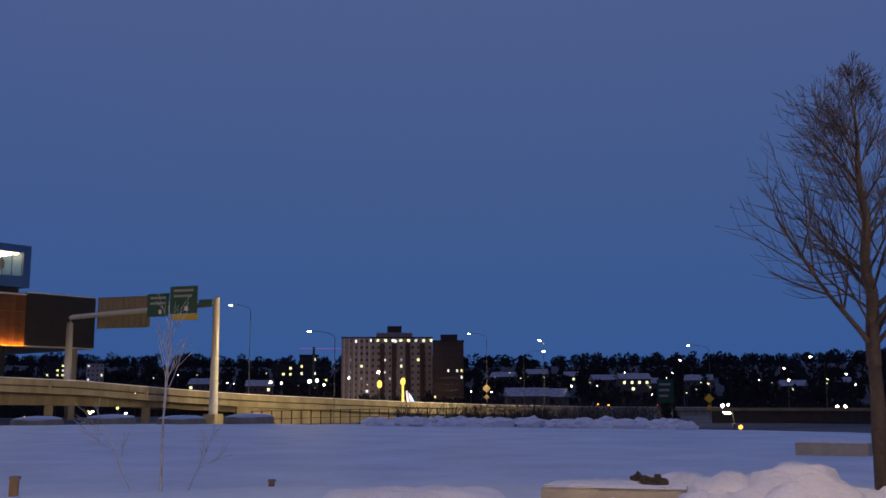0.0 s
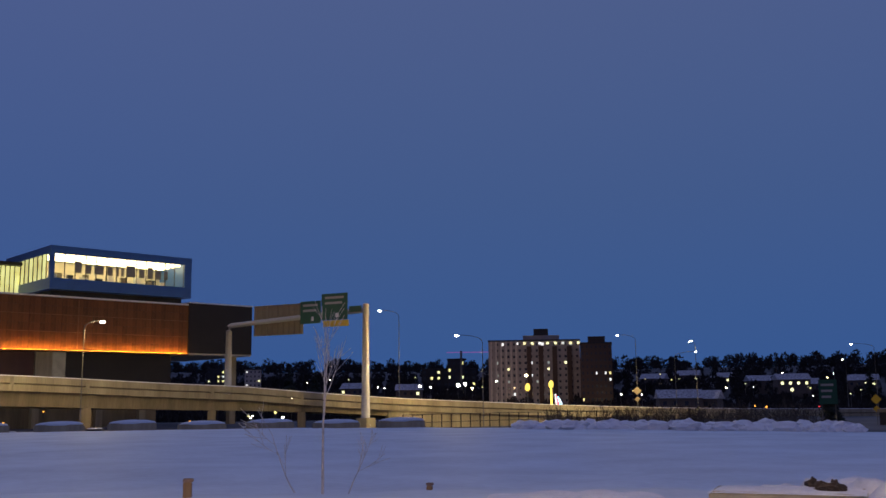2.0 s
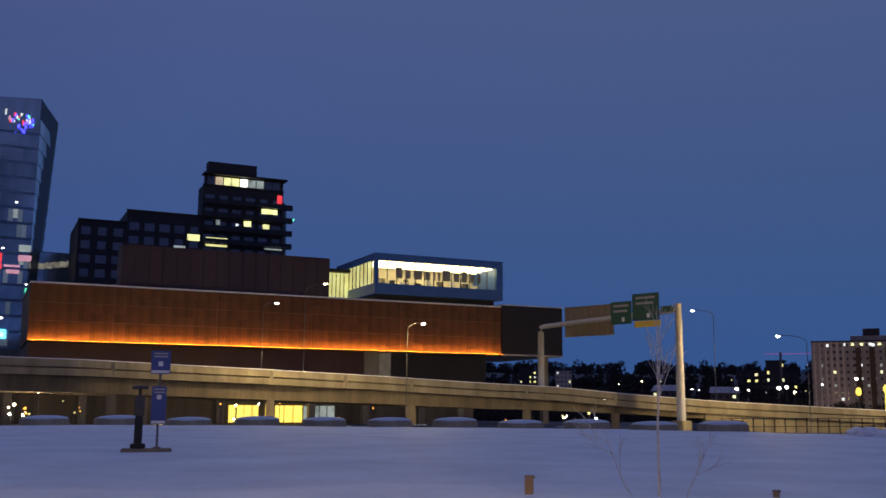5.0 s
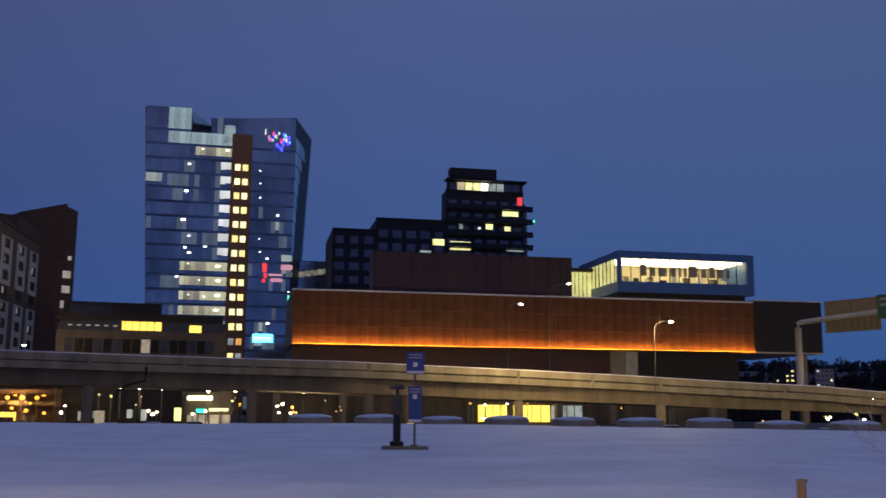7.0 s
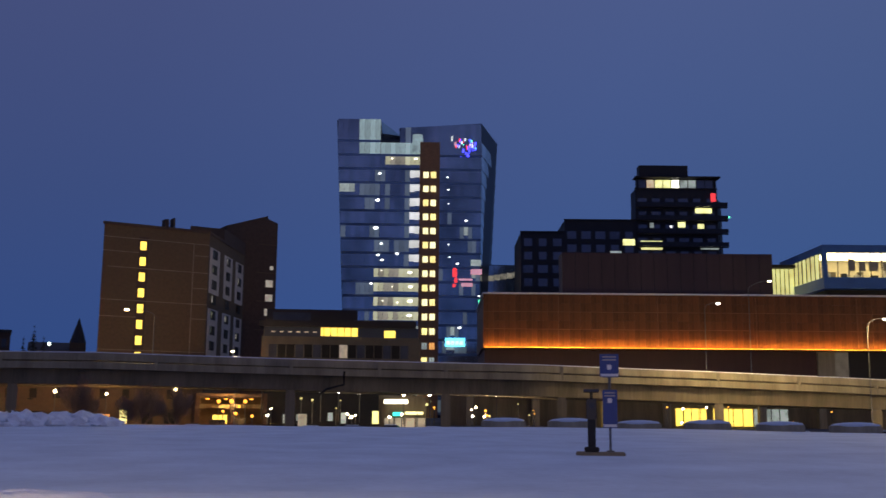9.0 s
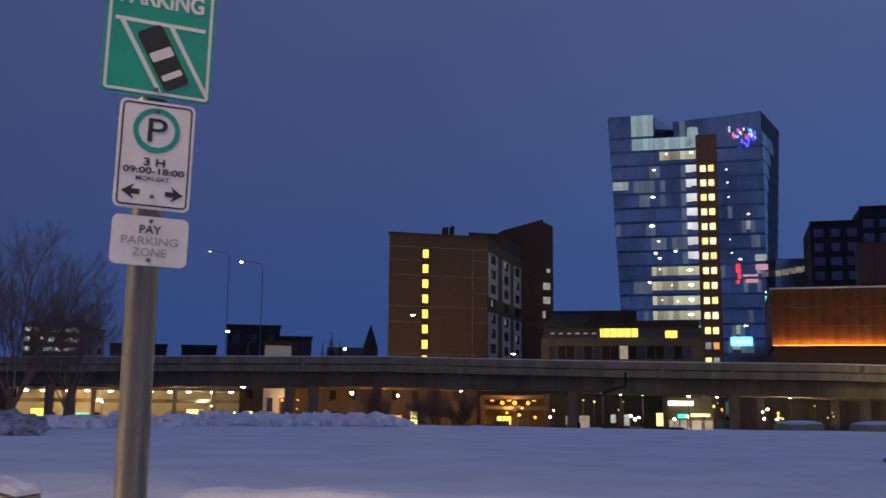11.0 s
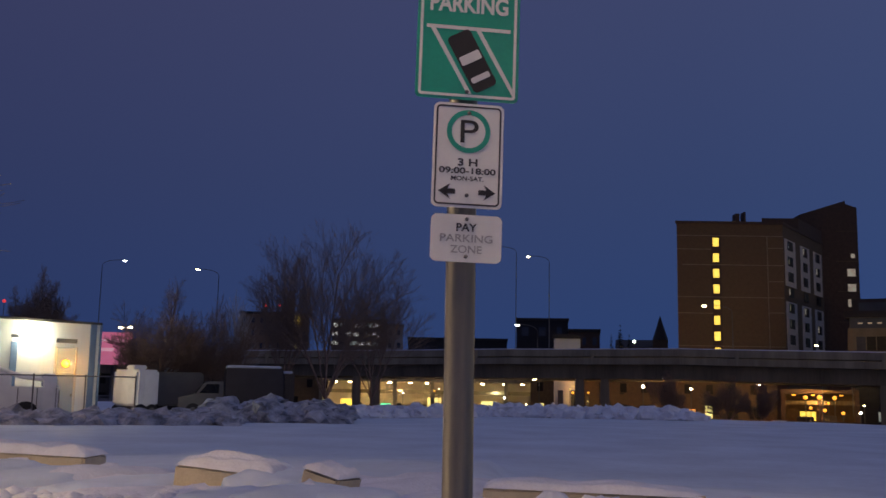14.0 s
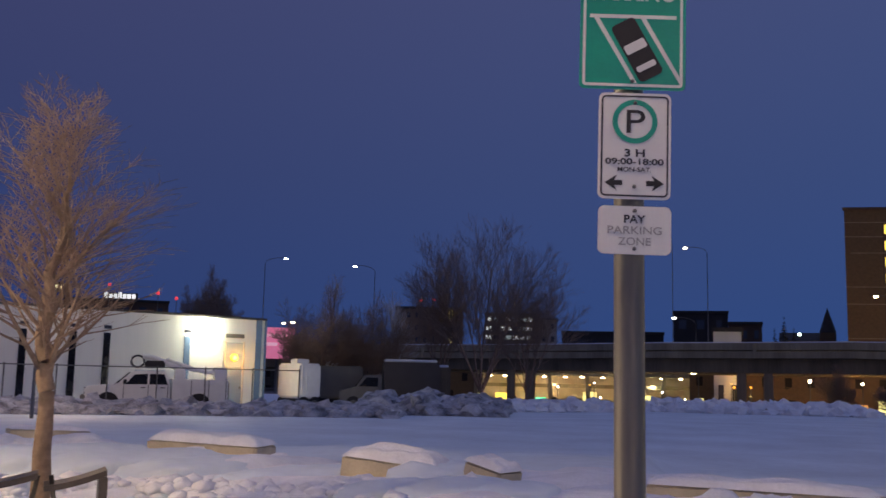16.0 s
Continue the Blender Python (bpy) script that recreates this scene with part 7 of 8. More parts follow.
street_front(104.4, 91.0, 160, 7.6, BRICK, "brown brick street front lit orange under the overpass", 3)
street_front(118.5, 104.6, 182, 7.4, BRICK, "brown brick street front behind the parking level", 6)
# the last, dark one is an added block standing for shade beneath the deck
street_front(131.5, 118.7, 190, 7.6, ROOF_DARK, "dark low block added for the shade under the overpass", 9)
for a, el, e in ((101.5, 0.3, 420), (97.0, 0.3, 420), (93.0, 0.3, 500), (89.0, 0.3, 700)):
    lamp_light("street_front_light", ST_B, a, 150, el, e, SODIUM)
p0, p1 = spot(ST_B, 80.4, 143), spot(ST_B, 77.9, 143)
g = thing("shop_front", (p0.x, p0.y, -2.1), 79, "pale lit shop front with white, teal and amber signs", "shop")
part("wall", bbox(0, 6.2, 0.1, 1.5, 0, 4.6), CONCRETE_DARK, g)
part("fascia_sign", bbox(0.2, 3.6, -0.15, 0.08, 3.7, 4.3, 0.05), L_BRIGHT, g, "white lit fascia sign")
part("teal_sign", bbox(1.5, 2.8, -0.12, 0.08, 2.0, 2.5, 0.05), glow("teal_sign_glow", (0.05, 0.9, 0.65), 1.4), g)
part("amber_sign", bbox(3.2, 5.8, -0.12, 0.08, 2.2, 2.6, 0.05), L_CREAM, g)
for k in range(4):
    part("window", bbox(0.3 + 1.5 * k, 1.6 + 1.5 * k, 0.02, 0.08, 0.3, 1.7), L_CURTAIN, g)
for a, el, s, mt in ((83.9, 0.62, 0.3, L_HEAD), (82.9, 0.62, 0.28, L_HEAD), (81.7, 0.62, 0.3, L_HEAD), (77.7, 0.55, 0.42, L_HEAD_WARM), (79.2, 0.5, 0.3, L_HEAD_WARM), (76.7, 0.5, 0.3, L_HEAD), (75.2, 0.7, 0.36, L_HEAD_WARM), (73.9, 0.5, 0.3, L_HEAD_WARM), (87.2, 0.75, 0.3, L_HEAD_WARM),
                     (80.0, -0.75, 0.25, L_HEAD_WARM), (79.3, -0.6, 0.25, L_HEAD_WARM), (76.8, -0.55, 0.26, L_HEAD), (74.6, -0.7, 0.24, L_HEAD_WARM), (91.9, 0.7, 0.3, L_HEAD_WARM), (95.5, 0.4, 0.26, L_HEAD_WARM), (98.1, 0.5, 0.34, L_HEAD_WARM)):
    far_light(spot(ST_B, a, 138, el), mt, s * 0.68, "lit lamp in the street beyond the overpass", "street beyond the overpass")
far_light(spot(ST_D, 98.7, 150, 3.02), L_GREENISH, 0.26, "greenish white lamp beyond the overpass", "street beyond the overpass")
p = spot(ST_B, 84.9, 140, z=-2.1)
g = thing("notice_board", p, 85, "pale lit notice board under the overpass", "sign")
part("board", bbox(-0.6, 0.6, -0.1, 0.1, 0.5, 2.2, 0.03), L_CURTAIN, g)
part("post", bbox(-0.06, 0.06, -0.06, 0.06, 0, 0.5), STEEL, g)


# ---------------------------------------------------------------- field edge: barriers, banks, shrubs
bar = None
for k in range(11):
    a = 73.5 - 3.75 * k
    p = spot(ST_B, a, field_edge(a) - 0.8, z=0.0)
    if bar is None:
        bar = thing("concrete_barrier", p, a + 4, "low concrete barrier topped with snow at the field edge", "barrier", "field edge barriers")
        part("block", bbox(-1.6, 1.6, -0.4, 0.4, -0.4, 0.42, 0.05), CONCRETE, bar)
        bm = bmesh.new()
        blob(bm, (0, 0, 0.44), (1.6, 0.42, 0.22), 5, 0.15, 2)
        part("snow_cap", bm, SNOW, bar)
    else:
        copy_thing(bar, pose(p.x, p.y, R.uniform(-0.08, 0.05), 0, 0, a + R.uniform(-4, 8)))


def bank(a0, a1, n, dist, height, material, label, size=(0.35, 1.0), rough=0.55, spreadr=2.5):
    items = []
    for k in range(n):
        a = R.uniform(a0, a1)
        r = dist(a) + R.uniform(-spreadr, spreadr)
        p = spot(ST_C, a, r, z=0)
        h = height * (0.55 + 0.45 * noise.noise(Vector((a * 0.7, 4, 0)))) * (1 - abs(r - dist(a)) / (spreadr * 1.4))
        s = R.uniform(*size)
        items.append((p + UP * (h * R.uniform(0.1, 0.8)), (s * 1.3, s, s * R.uniform(0.5, 0.8))))
    return snow_heap("snow_bank", items, material, label, rough=rough, sub=2, smooth=False)


bank(95.0, 108.5, 300, lambda a: 70, 1.1, SNOW_ROUGH, "lumpy bank of ploughed snow at the field edge", (0.22, 0.8), 0.8)
bank(108, 116.5, 220, lambda a: 66 - (a - 108) * 0.6, 0.8, SNOW_ROUGH, "lumpy bank of ploughed snow at the field edge", (0.22, 0.7), 0.8)
bank(115, 122.5, 340, lambda a: 52, 1.6, SNOW_DIRTY, "high dirty bank of frozen snow and ice lumps", (0.2, 0.8), 0.8)
bank(121, 152, 900, lambda a: 46, 0.62, SNOW_DIRTY, "long dirty snow bank along the yard fence", (0.2, 0.6), 0.8)
items = []
for k in range(260):
    a = R.uniform(12, 30)
    p = spot(ST_A, a, field_edge(a) - R.uniform(0, 4), z=-0.1)
    s = R.uniform(0.15, 0.6)
    items.append((p + UP * R.uniform(0, 0.3), (s * 1.4, s, s * 0.6)))
snow_heap("snow_bank", items, SNOW_ROUGH, "uneven bank of snow at the field edge", sub=2, rough=0.7, smooth=False)

# dry shrubs along the retaining wall
sg = []
rr = random.Random(3)
for k in range(60):
    a = rr.uniform(14, 29)
    p = spot(ST_A, a, field_edge(a) + rr.uniform(1, 14), z=-0.9)
    for q in range(9):
        branch(sg, rr, p + Vector((rr.uniform(-0.5, 0.5), rr.uniform(-0.5, 0.5), 0)), Vector((rr.uniform(-0.5, 0.5), rr.uniform(-0.5, 0.5), 1)).normalized(), rr.uniform(1.0, 2.0), 0.02, 1, 2, 0.04, (20, 45), 1)
brush = tree_mesh("dry_brush", sg, BUSH, None, 4, 0.012)
tagged(brush, "leafless dry brush standing in snow along the wall", "brush", kind="stuff")

# railing fence before the retaining wall
fence = thing("railing_fence", label="dark metal railing fence along the retaining wall", category="fence")
fp = [spot(ST_A, 36.6 - 0.55 * k, 118 + 1.3 * k, z=-1.9) for k in range(28)]
post = None
for k, p in enumerate(fp):
    m = pose(p.x, p.y, -2.0)
    if post is None:
        post = part("post", tubes([(0, 0, 0), (0, 0, 2.3)], 0.07, 5), BLACK, fence)
        post.matrix_basis = m
    else:
        share("post", post, m, fence)
for z in (0.25, -0.7):
    for p, q in zip(fp, fp[1:]):
        part("rail", tubes([Vector((p.x, p.y, z)), Vector((q.x, q.y, z))], 0.04, 4), BLACK, fence)

# bright mast with coloured cables by the river
p = spot(ST_A, 28.1, 235, z=-3)
g = thing("lit_mast", p, 28, "yellow lit mast with white, red and blue lit cables", "mast")
part("mast", tubes([(0, 0, 0), (0, 0, 8.0)], [0.34, 0.22], 8), L_YELLOW, g)
part("crossbar", bbox(-0.9, 0.9, -0.1, 0.1, 6.5, 6.75), STEEL, g)
for k, mt in enumerate((L_WHITE, L_RED, L_CYAN, L_WHITE)):
    part("cable", tubes([(1.6 + 1.0 * k, 0, 0.0), (0.9 + 0.25 * k, 0, 6.4 - 0.3 * k)], 0.2, 5), mt, g)
for x, z in ((-5.5, 8.0), (0, 8.6)):
    bm = bmesh.new()
    blob(bm, (x, 0, z), (0.62, 0.5, 0.95), 1, 0.1, 2)
    part("lantern", bm, L_YELLOW, g)
part("lantern_post", tubes([(-5.5, 0, 0), (-5.5, 0, 7.2)], 0.15, 5), STEEL, g)

# lower ramp and bridge wall
p0, p1 = spot(ST_A, 10.8, 150), spot(ST_A, -12.0, 150)
d = p1 - p0
g = thing("ramp_wall", (p0.x, p0.y, 0), math.degrees(math.atan2(d.y, d.x)), "dark concrete ramp wall with an arched opening", "retaining wall", kind="structure")
part("wall", bbox(0, d.length, 0, 8, -3.4, -0.3), ROOF_DARK, g)
part("coping", bbox(-0.2, d.length, -0.25, 0.3, -0.3, 0.15), CONCRETE_DARK, g)
part("opening", bbox(10, 17, -0.06, -0.01, -3.4, -1.8), BLACK, g)

# diamond warning signs on the lamp posts
for a, el, r in ((10.9, -0.05, 150), (23.3, 0.55, 160)):
    p = spot(ST_A, a, r, el)
    g = thing("warning_sign", (p.x, p.y, -2.2), a, "yellow diamond warning signs on a steel post", "sign", "warning signs")
    part("post", tubes([(0, 0, 0), (0, 0, p.z + 3)], 0.07, 6), STEEL, g)
    for dz, s in ((2.2, 1.0), (0.9, 0.65)):
        bm = bbox(-s / 2, s / 2, -0.12, -0.08, -s / 2, s / 2, 0.02)
        bmesh.ops.transform(bm, matrix=pose(0, 0, p.z + dz, 0, 45, 0), verts=bm.verts)
        part("board", bm, YELLOW if a < 20 else TAN_SIGN, g)
p = spot(ST_A, 13.25, 118, z=-2.2)
g = thing("road_sign", p, 13, "large green road sign seen among dark conifers", "sign")
part("post", tubes([(-0.7, 0, 0), (-0.7, 0, 4.0)], 0.08, 6), STEEL, g)
part("post", tubes([(0.7, 0, 0), (0.7, 0, 4.0)], 0.08, 6), STEEL, g)
part("board", bbox(-0.95, 0.95, -0.15, -0.09, 3.2, 5.9, 0.02), ROAD_GREEN, g)
for k in range(3):
    part("text_bar", bbox(-0.7, 0.6 - 0.15 * k, -0.18, -0.155, 5.2 - 0.65 * k, 5.45 - 0.65 * k), SIGN_GREY, g)


# ---------------------------------------------------------------- yard with the white building
def make_white_building():
    p0, p1 = spot(ST_C, 142.6, 51.5), spot(ST_C, 128.65, 57)
    d = p1 - p0
    L = d.length
    g = thing("white_building", (p0.x, p0.y, 0), math.degrees(math.atan2(d.y, d.x)), "white stucco industrial building with blue trim and a floodlight", "building")
    H = 4.86
    part("wall", bbox(-9, L, 0, 14, -0.6, H), WHITE_WALL, g)
    part("roof_edge", bbox(-9, L + 0.08, -0.08, 14, H, H + 0.12), ROOF_DARK, g)
    part("corner_trim", bbox(L - 0.55, L - 0.2, -0.06, -0.005, -0.2, H), BLUE_PAINT, g)
    part("corner_post", bbox(L + 0.01, L + 0.12, -0.05, 0.4, -0.2, H), BLUE_PAINT, g)

    def along(az):
        dd = bearing(az)
        n = Vector((-d.y, d.x, 0)).normalized()
        k = (p0 - ST_C).dot(n) / dd.dot(n)
        return (ST_C + dd * k - p0).dot(d.normalized()), k
    x0, k0 = along(130.84)
    x1, _ = along(129.80)
    dr = part("door", bbox(x0 + 0.06, x1 - 0.06, -0.05, -0.005, 0.05, 2.25), BLUE_DOOR, g, "grey-blue steel door")
    part("handle", bbox(x1 - 0.2, x1 - 0.12, -0.1, -0.055, 1.0, 1.15), STEEL, dr)
    part("transom", bbox(x0, x1, -0.07, -0.005, 2.26, 3.55), BLUE_DOOR, g)
    part("frame", bbox(x0 - 0.05, x0 + 0.05, -0.1, -0.004, 0, 3.6), PALE_PANEL, g)
    part("frame", bbox(x1 - 0.05, x1 + 0.05, -0.1, -0.004, 0, 3.6), PALE_PANEL, g)
    part("vent", bbox(x0 + 0.02, x1, -0.08, -0.005, 3.8, 4.02), GREY_GLASS, g)
    bm = bmesh.new()
    blob(bm, ((x0 + x1) / 2 - 0.05, -0.16, 2.72), (0.24, 0.12, 0.22), 1, 0.02, 2)
    part("door_lamp", bm, L_ORANGE, g)
    for az in (132.9, 137.16, 138.9, 141.4):
        x, k = along(az)
        part("slot_window", bbox(x - 0.17, x + 0.17, -0.05, -0.005, 0.3, 3.75), BLUE_PAINT if az < 134 else CAR_GLASS, g)
        part("vent", bbox(x - 0.18, x + 0.2, -0.07, -0.005, 3.95, 4.12), GREY_GLASS, g)
    x, k = along(132.05)
    part("flood_bracket", bbox(x - 0.06, x + 0.06, -0.3, -0.005, 4.2, 4.32), BLACK, g)
    part("floodlight", bbox(x - 0.45, x + 0.45, -0.5, -0.3, 3.72, 4.5, 0.12), L_FLOOD, g, "glaring floodlight")
    w = g.matrix_basis @ Vector((x, -3.4, 4.3))
    lamp("floodlight_beam", "POINT", w, 82, (1.0, 0.96, 0.70), 0.25)
    w = g.matrix_basis @ Vector(((x0 + x1) / 2, -0.45, 2.7))
    lamp("door_lamp_light", "POINT", w, 100, (1.0, 0.5, 0.12), 0.12)
    return g


BLUE_DOOR = mat("grey_blue_door", (0.26, 0.31, 0.38), 0.6, 0.12, 1.5)
white_building = make_white_building()


def wheel(parent, x, y, z, r, w):
    bm = bmesh.new()
    bmesh.ops.create_cone(bm, cap_ends=True, segments=20, radius1=r, radius2=r, depth=w, matrix=pose(x, y, z, 90, 0, 0))
    t = part("wheel", bm, BLACK, parent)
    bm = bmesh.new()
    bmesh.ops.create_cone(bm, cap_ends=True, segments=14, radius1=r * 0.58, radius2=r * 0.5, depth=w + 0.03, matrix=pose(x, y, z, 90, 0, 0))
    part("rim", bm, STEEL, t)


def profile_body(pts, y0, y1, bevel=0.04):
    """Extrudes a side outline (x, z) across the width."""
    bm = bmesh.new()
    f = bm.faces.new([bm.verts.new((x, y0, z)) for x, z in pts])
    r = bmesh.ops.extrude_face_region(bm, geom=[f])
    bmesh.ops.translate(bm, vec=(0, y1 - y0, 0), verts=[v for v in r["geom"] if isinstance(v, bmesh.types.BMVert)])
    bmesh.ops.recalc_face_normals(bm, faces=bm.faces)
    bmesh.ops.bevel(bm, geom=list(bm.edges), offset=bevel, segments=2, affect="EDGES")
    return bm


def make_bucket_truck():
    p = spot(ST_C, 134.4, 50.0, z=-0.05)
    g = thing("utility_truck", p, 134.5 + 4, "white crew-cab utility pickup with service body and folded boom", "truck")
    g.matrix_basis = g.matrix_basis @ Matrix.Diagonal((1.09, 1, 1, 1))
    # front faces local -x; the near side is -y
    part("cab", profile_body([(-2.95, 0.5), (-3.0, 0.8), (-2.9, 1.16), (-1.7, 1.26), (-1.1, 1.86), (-0.5, 1.92), (0.3, 1.9), (0.5, 1.3), (0.55, 0.5)], -0.97, 0.97, 0.05), TRUCK_WHITE, g)
    part("service_body", bbox(0.6, 3.0, -1.04, 1.04, 0.52, 1.55, 0.03), TRUCK_WHITE, g)
    part("tailgate", bbox(2.97, 3.05, -0.98, 0.98, 0.6, 1.4), TRUCK_GREY, g)
    part("side_window", profile_body([(-1.35, 1.25), (-1.0, 1.72), (-0.45, 1.76), (-0.45, 1.27)], -0.975, -0.955, 0.004), CAR_GLASS, g)
    part("side_window", profile_body([(-0.36, 1.27), (-0.36, 1.76), (0.25, 1.76), (0.4, 1.27)], -0.975, -0.955, 0.004), CAR_GLASS, g)
    part("windscreen", profile_body([(-1.79, 1.25), (-1.2, 1.84), (-1.17, 1.8), (-1.72, 1.24)], -0.85, 0.85, 0.003), CAR_GLASS, g)
    part("bumper", bbox(-3.15, -2.96, -0.98, 0.98, 0.45, 0.75, 0.04), STEEL, g)
    part("grille", bbox(-3.0, -2.955, -0.6, 0.6, 0.78, 1.08), BLACK, g)
    for y in (-0.82, 0.6):
        part("headlight", bbox(-3.0, -2.955, y, y + 0.22, 0.85, 1.06, 0.02), SIGN_WHITE, g)
    for k in range(3):
        part("locker_door", bbox(0.7 + 0.75 * k, 1.38 + 0.75 * k, -1.06, -1.044, 0.95 if k == 1 else 0.62, 1.46), TRUCK_WHITE, g)
        part("locker_seam", bbox(1.385 + 0.75 * k, 1.42 + 0.75 * k, -1.05, -1.042, 0.6, 1.5), TRUCK_GREY, g)
    for x in (-2.05, 1.75):
        for y in (-0.93, 0.93):
            wheel(g, x, y, 0.38, 0.38, 0.24)
        arch = bmesh.new()
        bmesh.ops.create_cone(arch, cap_ends=True, segments=20, radius1=0.47, radius2=0.47, depth=0.02, matrix=pose(x, -1.055 if x > 0 else -0.985, 0.42, 90, 0, 0))
        part("wheel_arch", arch, BLACK, g)
    for x in (-1.42, -0.4, 0.42):
        part("door_seam", bbox(x - 0.012, x + 0.012, -0.978, -0.972, 0.55, 1.3), BLACK, g)
    for x in (-0.62, 0.2):
        part("door_handle", bbox(x - 0.09, x + 0.09, -0.995, -0.972, 1.1, 1.14), BLACK, g)
    part("mirror", bbox(-1.45, -1.3, -1.2, -0.98, 1.28, 1.5, 0.03), BLACK, g)
    part("sill_step", bbox(-1.5, 0.5, -1.03, -0.9, 0.38, 0.46, 0.02), BLACK, g)
    part("turret", bbox(0.75, 1.2, -0.3, 0.3, 1.5, 2.05, 0.04), TRUCK_WHITE, g)
    part("boom", tubes([(0.9, 0, 2.05), (-0.2, 0, 2.55), (-0.65, 0, 2.6)], [0.16, 0.14, 0.14], 6), TRUCK_WHITE, g)
    part("boom", tubes([(0.35, 0, 2.5), (1.6, 0, 2.0), (2.9, 0, 1.8)], [0.12, 0.11, 0.1], 6), TRUCK_WHITE, g)
    part("hydraulic_unit", bbox(-0.55, 0.3, -0.25, 0.25, 2.05, 2.4, 0.06), BLACK, g)
    part("hoop", tubes([(-0.85 + 0.28 * math.cos(k * math.tau / 12), 0, 2.35 + 0.28 * math.sin(k * math.tau / 12)) for k in range(13)], 0.05, 5), BLACK, g)
    part("bucket", bbox(2.45, 3.0, -0.4, 0.4, 1.55, 2.15, 0.05), TRUCK_WHITE, g)
    part("lamp_cluster", bbox(3.0, 3.06, -0.9, -0.72, 0.85, 1.25), L_ORANGE_DIM, g)
    part("roof_snow", bbox(-0.95, 0.3, -0.85, 0.85, 1.885, 1.95, 0.03), SNOW, g)


L_ORANGE_DIM = mat("orange_lens", (0.4, 0.08, 0.03), 0.3, 0.1, 3.0)
make_bucket_truck()


def trailer(a, r, w, h, d, material, label, turn=6):
    p = spot(ST_C, a, r, z=-0.05)
    g = thing("box_trailer", p, a + turn, label, "trailer", "yard trailers")
    part("box", bbox(-w / 2, w / 2, -d / 2, d / 2, 0.6, h, 0.12), material, g)
    part("chassis", bbox(-w / 2, w / 2, -d / 2 + 0.2, d / 2 - 0.2, 0.35, 0.58), BLACK, g)
    part("door", bbox(-w * 0.2, w * 0.1, -d / 2 - 0.03, -d / 2 - 0.004, 0.7, h - 0.4), material, g)
    part("roof_unit", bbox(-0.4, 0.4, -0.4, 0.4, h + 0.004, h + 0.25, 0.05), TRUCK_WHITE, g)
    for x in (-w * 0.25, w * 0.25):
        wheel(g, x, -d / 2 + 0.2, 0.36, 0.36, 0.22)
        wheel(g, x, d / 2 - 0.2, 0.36, 0.36, 0.22)


trailer(126.6, 57, 1.35, 2.55, 2.6, TRUCK_WHITE, "white box trailer standing in the yard", 30)
trailer(124.8, 60, 3.6, 2.5, 2.4, TRUCK_GREY, "grey box trailer standing in the yard", 4)


def box_truck():
    p = spot(ST_C, 121.9, 57, z=-0.05)
    g = thing("box_truck", p, 124, "grey cube-van truck with snow on its roof", "truck")
    part("cab", profile_body([(-2.4, 0.5), (-2.4, 1.1), (-1.5, 1.3), (-1.0, 2.0), (0.0, 2.0), (0.0, 0.5)], -1, 1), TRUCK_GREY, g)
    part("windscreen", profile_body([(-1.54, 1.34), (-1.05, 1.98), (-1.02, 1.94), (-1.46, 1.32)], -0.85, 0.85, 0.003), CAR_GLASS, g)
    part("side_window", profile_body([(-1.3, 1.35), (-0.9, 1.85), (-0.25, 1.85), (-0.25, 1.35)], -1.02, -1.004, 0.003), CAR_GLASS, g)
    part("box", bbox(0.05, 3.2, -1.15, 1.15, 0.7, 2.75, 0.06), CAR_DARK, g)
    part("roof_snow", bbox(0.1, 3.1, -1.0, 1.0, 2.755, 2.9, 0.06), SNOW, g)
    for x in (-1.6, 2.2):
        wheel(g, x, -0.9, 0.4, 0.4, 0.25)
        wheel(g, x, 0.9, 0.4, 0.4, 0.25)


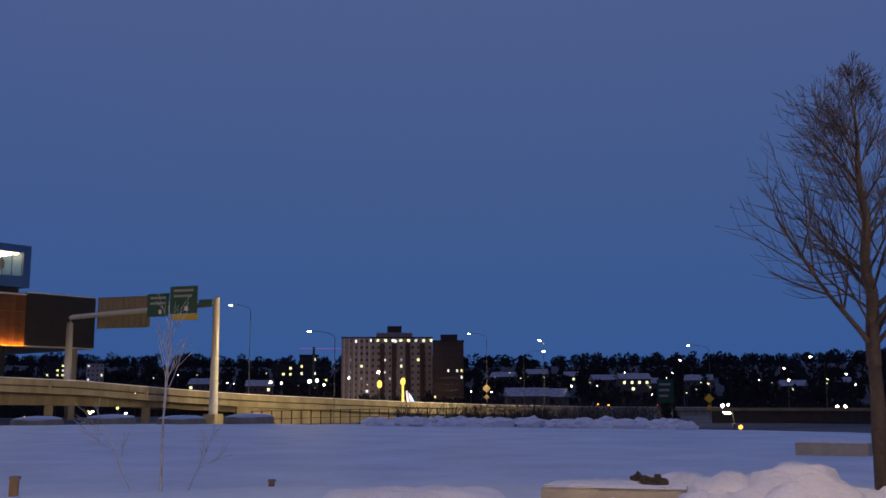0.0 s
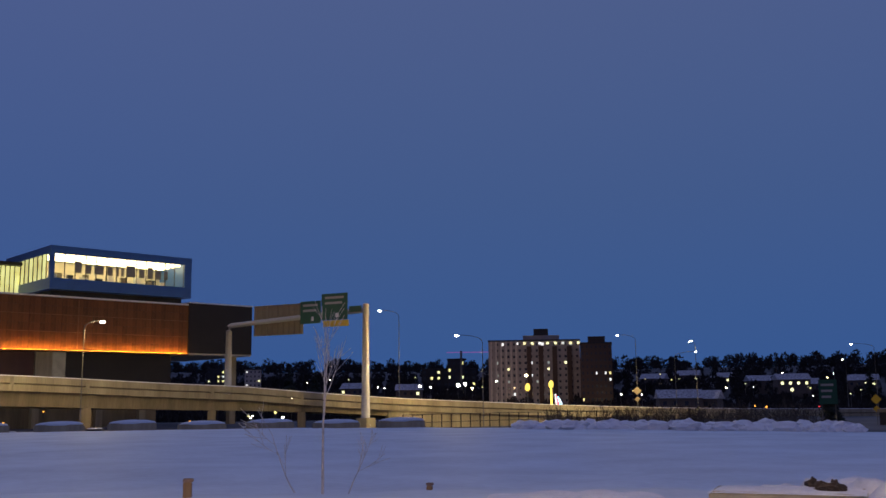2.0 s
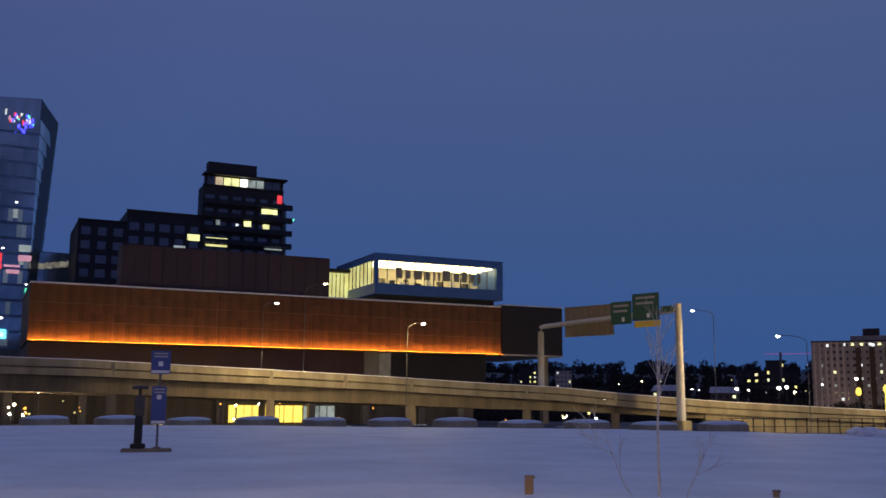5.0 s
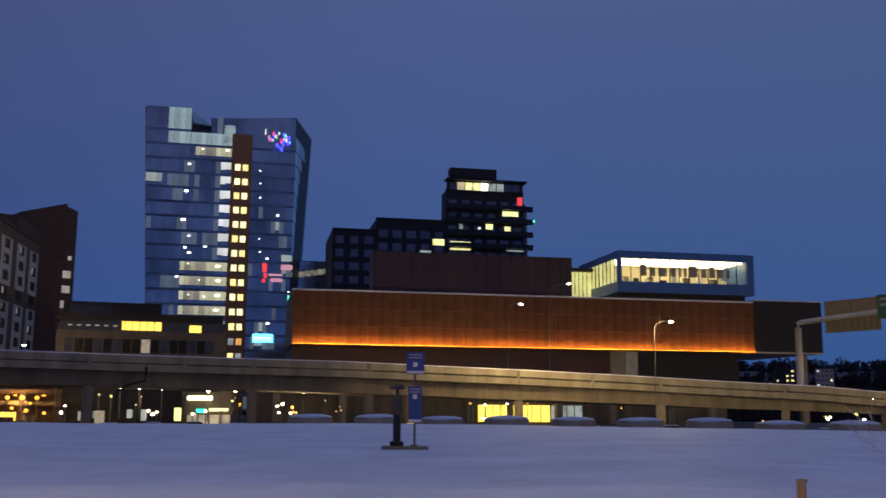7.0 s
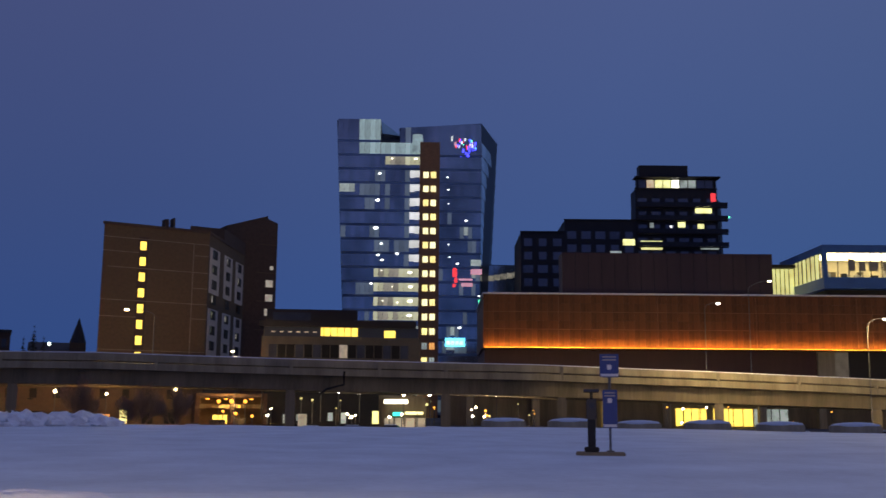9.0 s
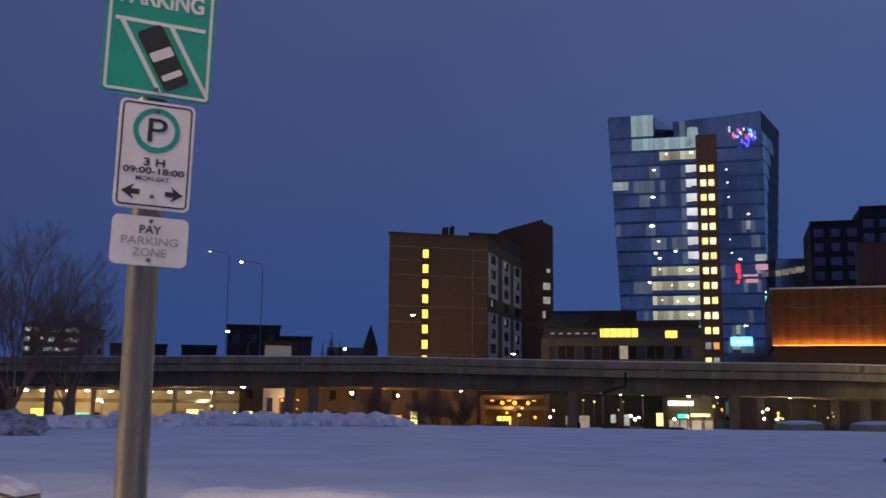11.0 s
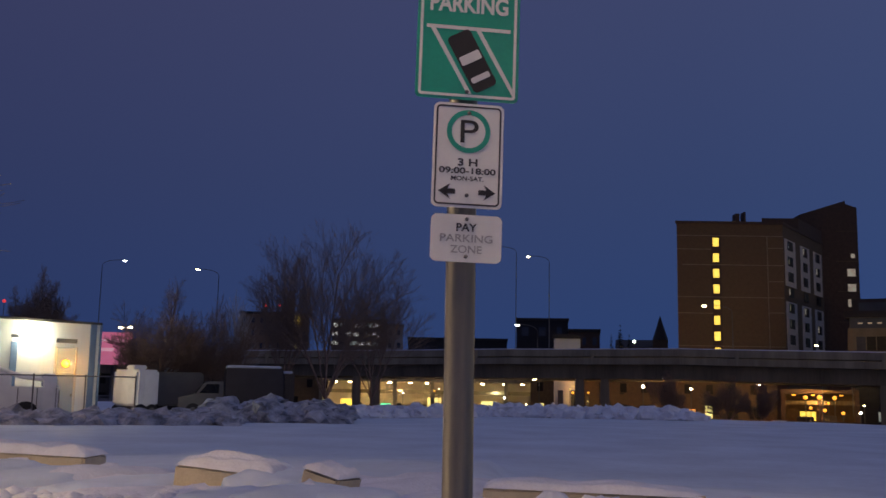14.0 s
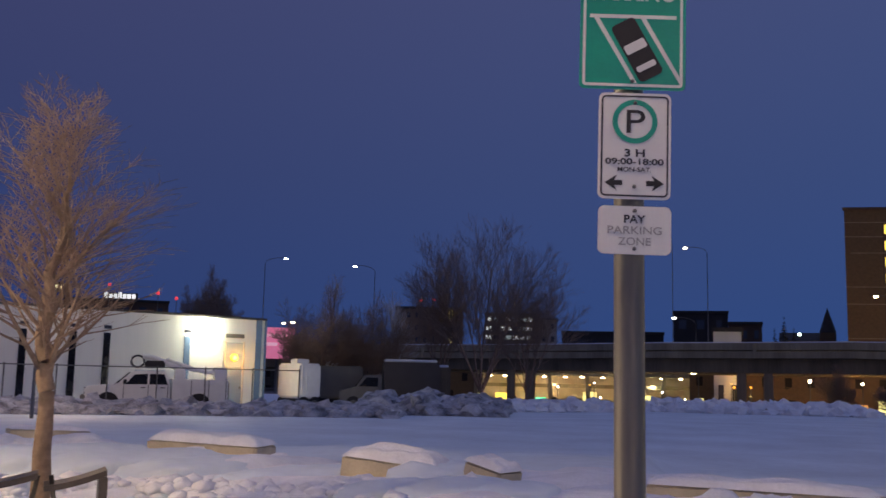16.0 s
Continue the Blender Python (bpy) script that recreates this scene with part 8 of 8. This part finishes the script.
box_truck()
p = spot(ST_C, 119.6, 58, z=-0.05)
g = thing("shipping_container", p, 121, "dark shipping container with snow on its roof", "container")
part("box", bbox(-1.6, 1.6, -1.2, 1.2, 0, 2.5, 0.04), CAR_DARK, g)
for k in range(12):
    part("rib", bbox(-1.5 + 0.26 * k, -1.4 + 0.26 * k, -1.26, -1.205, 0.1, 2.4), CAR_DARK, g)
part("roof_snow", bbox(-1.5, 1.5, -1.1, 1.1, 2.504, 2.65, 0.05), SNOW, g)

# chain-link fence along the yard
fence = thing("yard_fence", label="chain-link fence with steel posts along the yard", category="fence")
fp = [spot(ST_C, 150 - 2.6 * k, 48.6, z=0.2) for k in range(10)]
post = None
for p in fp:
    m = pose(p.x, p.y, 0.1)
    if post is None:
        post = part("post", tubes([(0, 0, 0), (0, 0, 2.0)], 0.035, 6), STEEL, fence)
        post.matrix_basis = m
    else:
        share("post", post, m, fence)
for p, q in zip(fp, fp[1:]):
    part("top_rail", tubes([Vector((p.x, p.y, 2.02)), Vector((q.x, q.y, 2.02))], 0.028, 5), STEEL, fence)
    part("bottom_wire", tubes([Vector((p.x, p.y, 0.25)), Vector((q.x, q.y, 0.25))], 0.012, 4), STEEL, fence)


# ---------------------------------------------------------------- parked cars
def parked_car(place, rz, material, label):
    g = thing("parked_car", place, rz, label, "car", "parked cars")
    part("body", profile_body([(-2.2, 0.35), (-2.2, 0.75), (-1.3, 0.88), (1.9, 0.9), (2.15, 0.75), (2.15, 0.35)], -0.88, 0.88, 0.06), material, g)
    part("cabin", profile_body([(-1.2, 0.88), (-0.55, 1.4), (0.95, 1.42), (1.65, 0.9)], -0.78, 0.78, 0.05), CAR_GLASS, g)
    part("roof", bbox(-0.5, 0.9, -0.72, 0.72, 1.405, 1.46, 0.02), material, g)
    part("roof_snow", bbox(-0.45, 0.85, -0.66, 0.66, 1.462, 1.53, 0.03), SNOW, g)
    for x in (-1.35, 1.3):
        wheel(g, x, -0.8, 0.33, 0.33, 0.2)
        wheel(g, x, 0.8, 0.33, 0.33, 0.2)
    return g


for k, a in enumerate((84.5, 82.2, 80.0, 77.6, 55.5, 53.2, 57.5, 45.0, 48.3, 89.5, 91.0)):
    p = spot(ST_B, a, 100 + 4 * (k % 3), z=-2.12)
    parked_car(p, a + (k * 37 % 30) - 15, (TRUCK_WHITE, CAR_DARK, TRUCK_GREY)[k % 3], ("white", "dark", "grey")[k % 3] + " car parked in the street with a snowy roof")
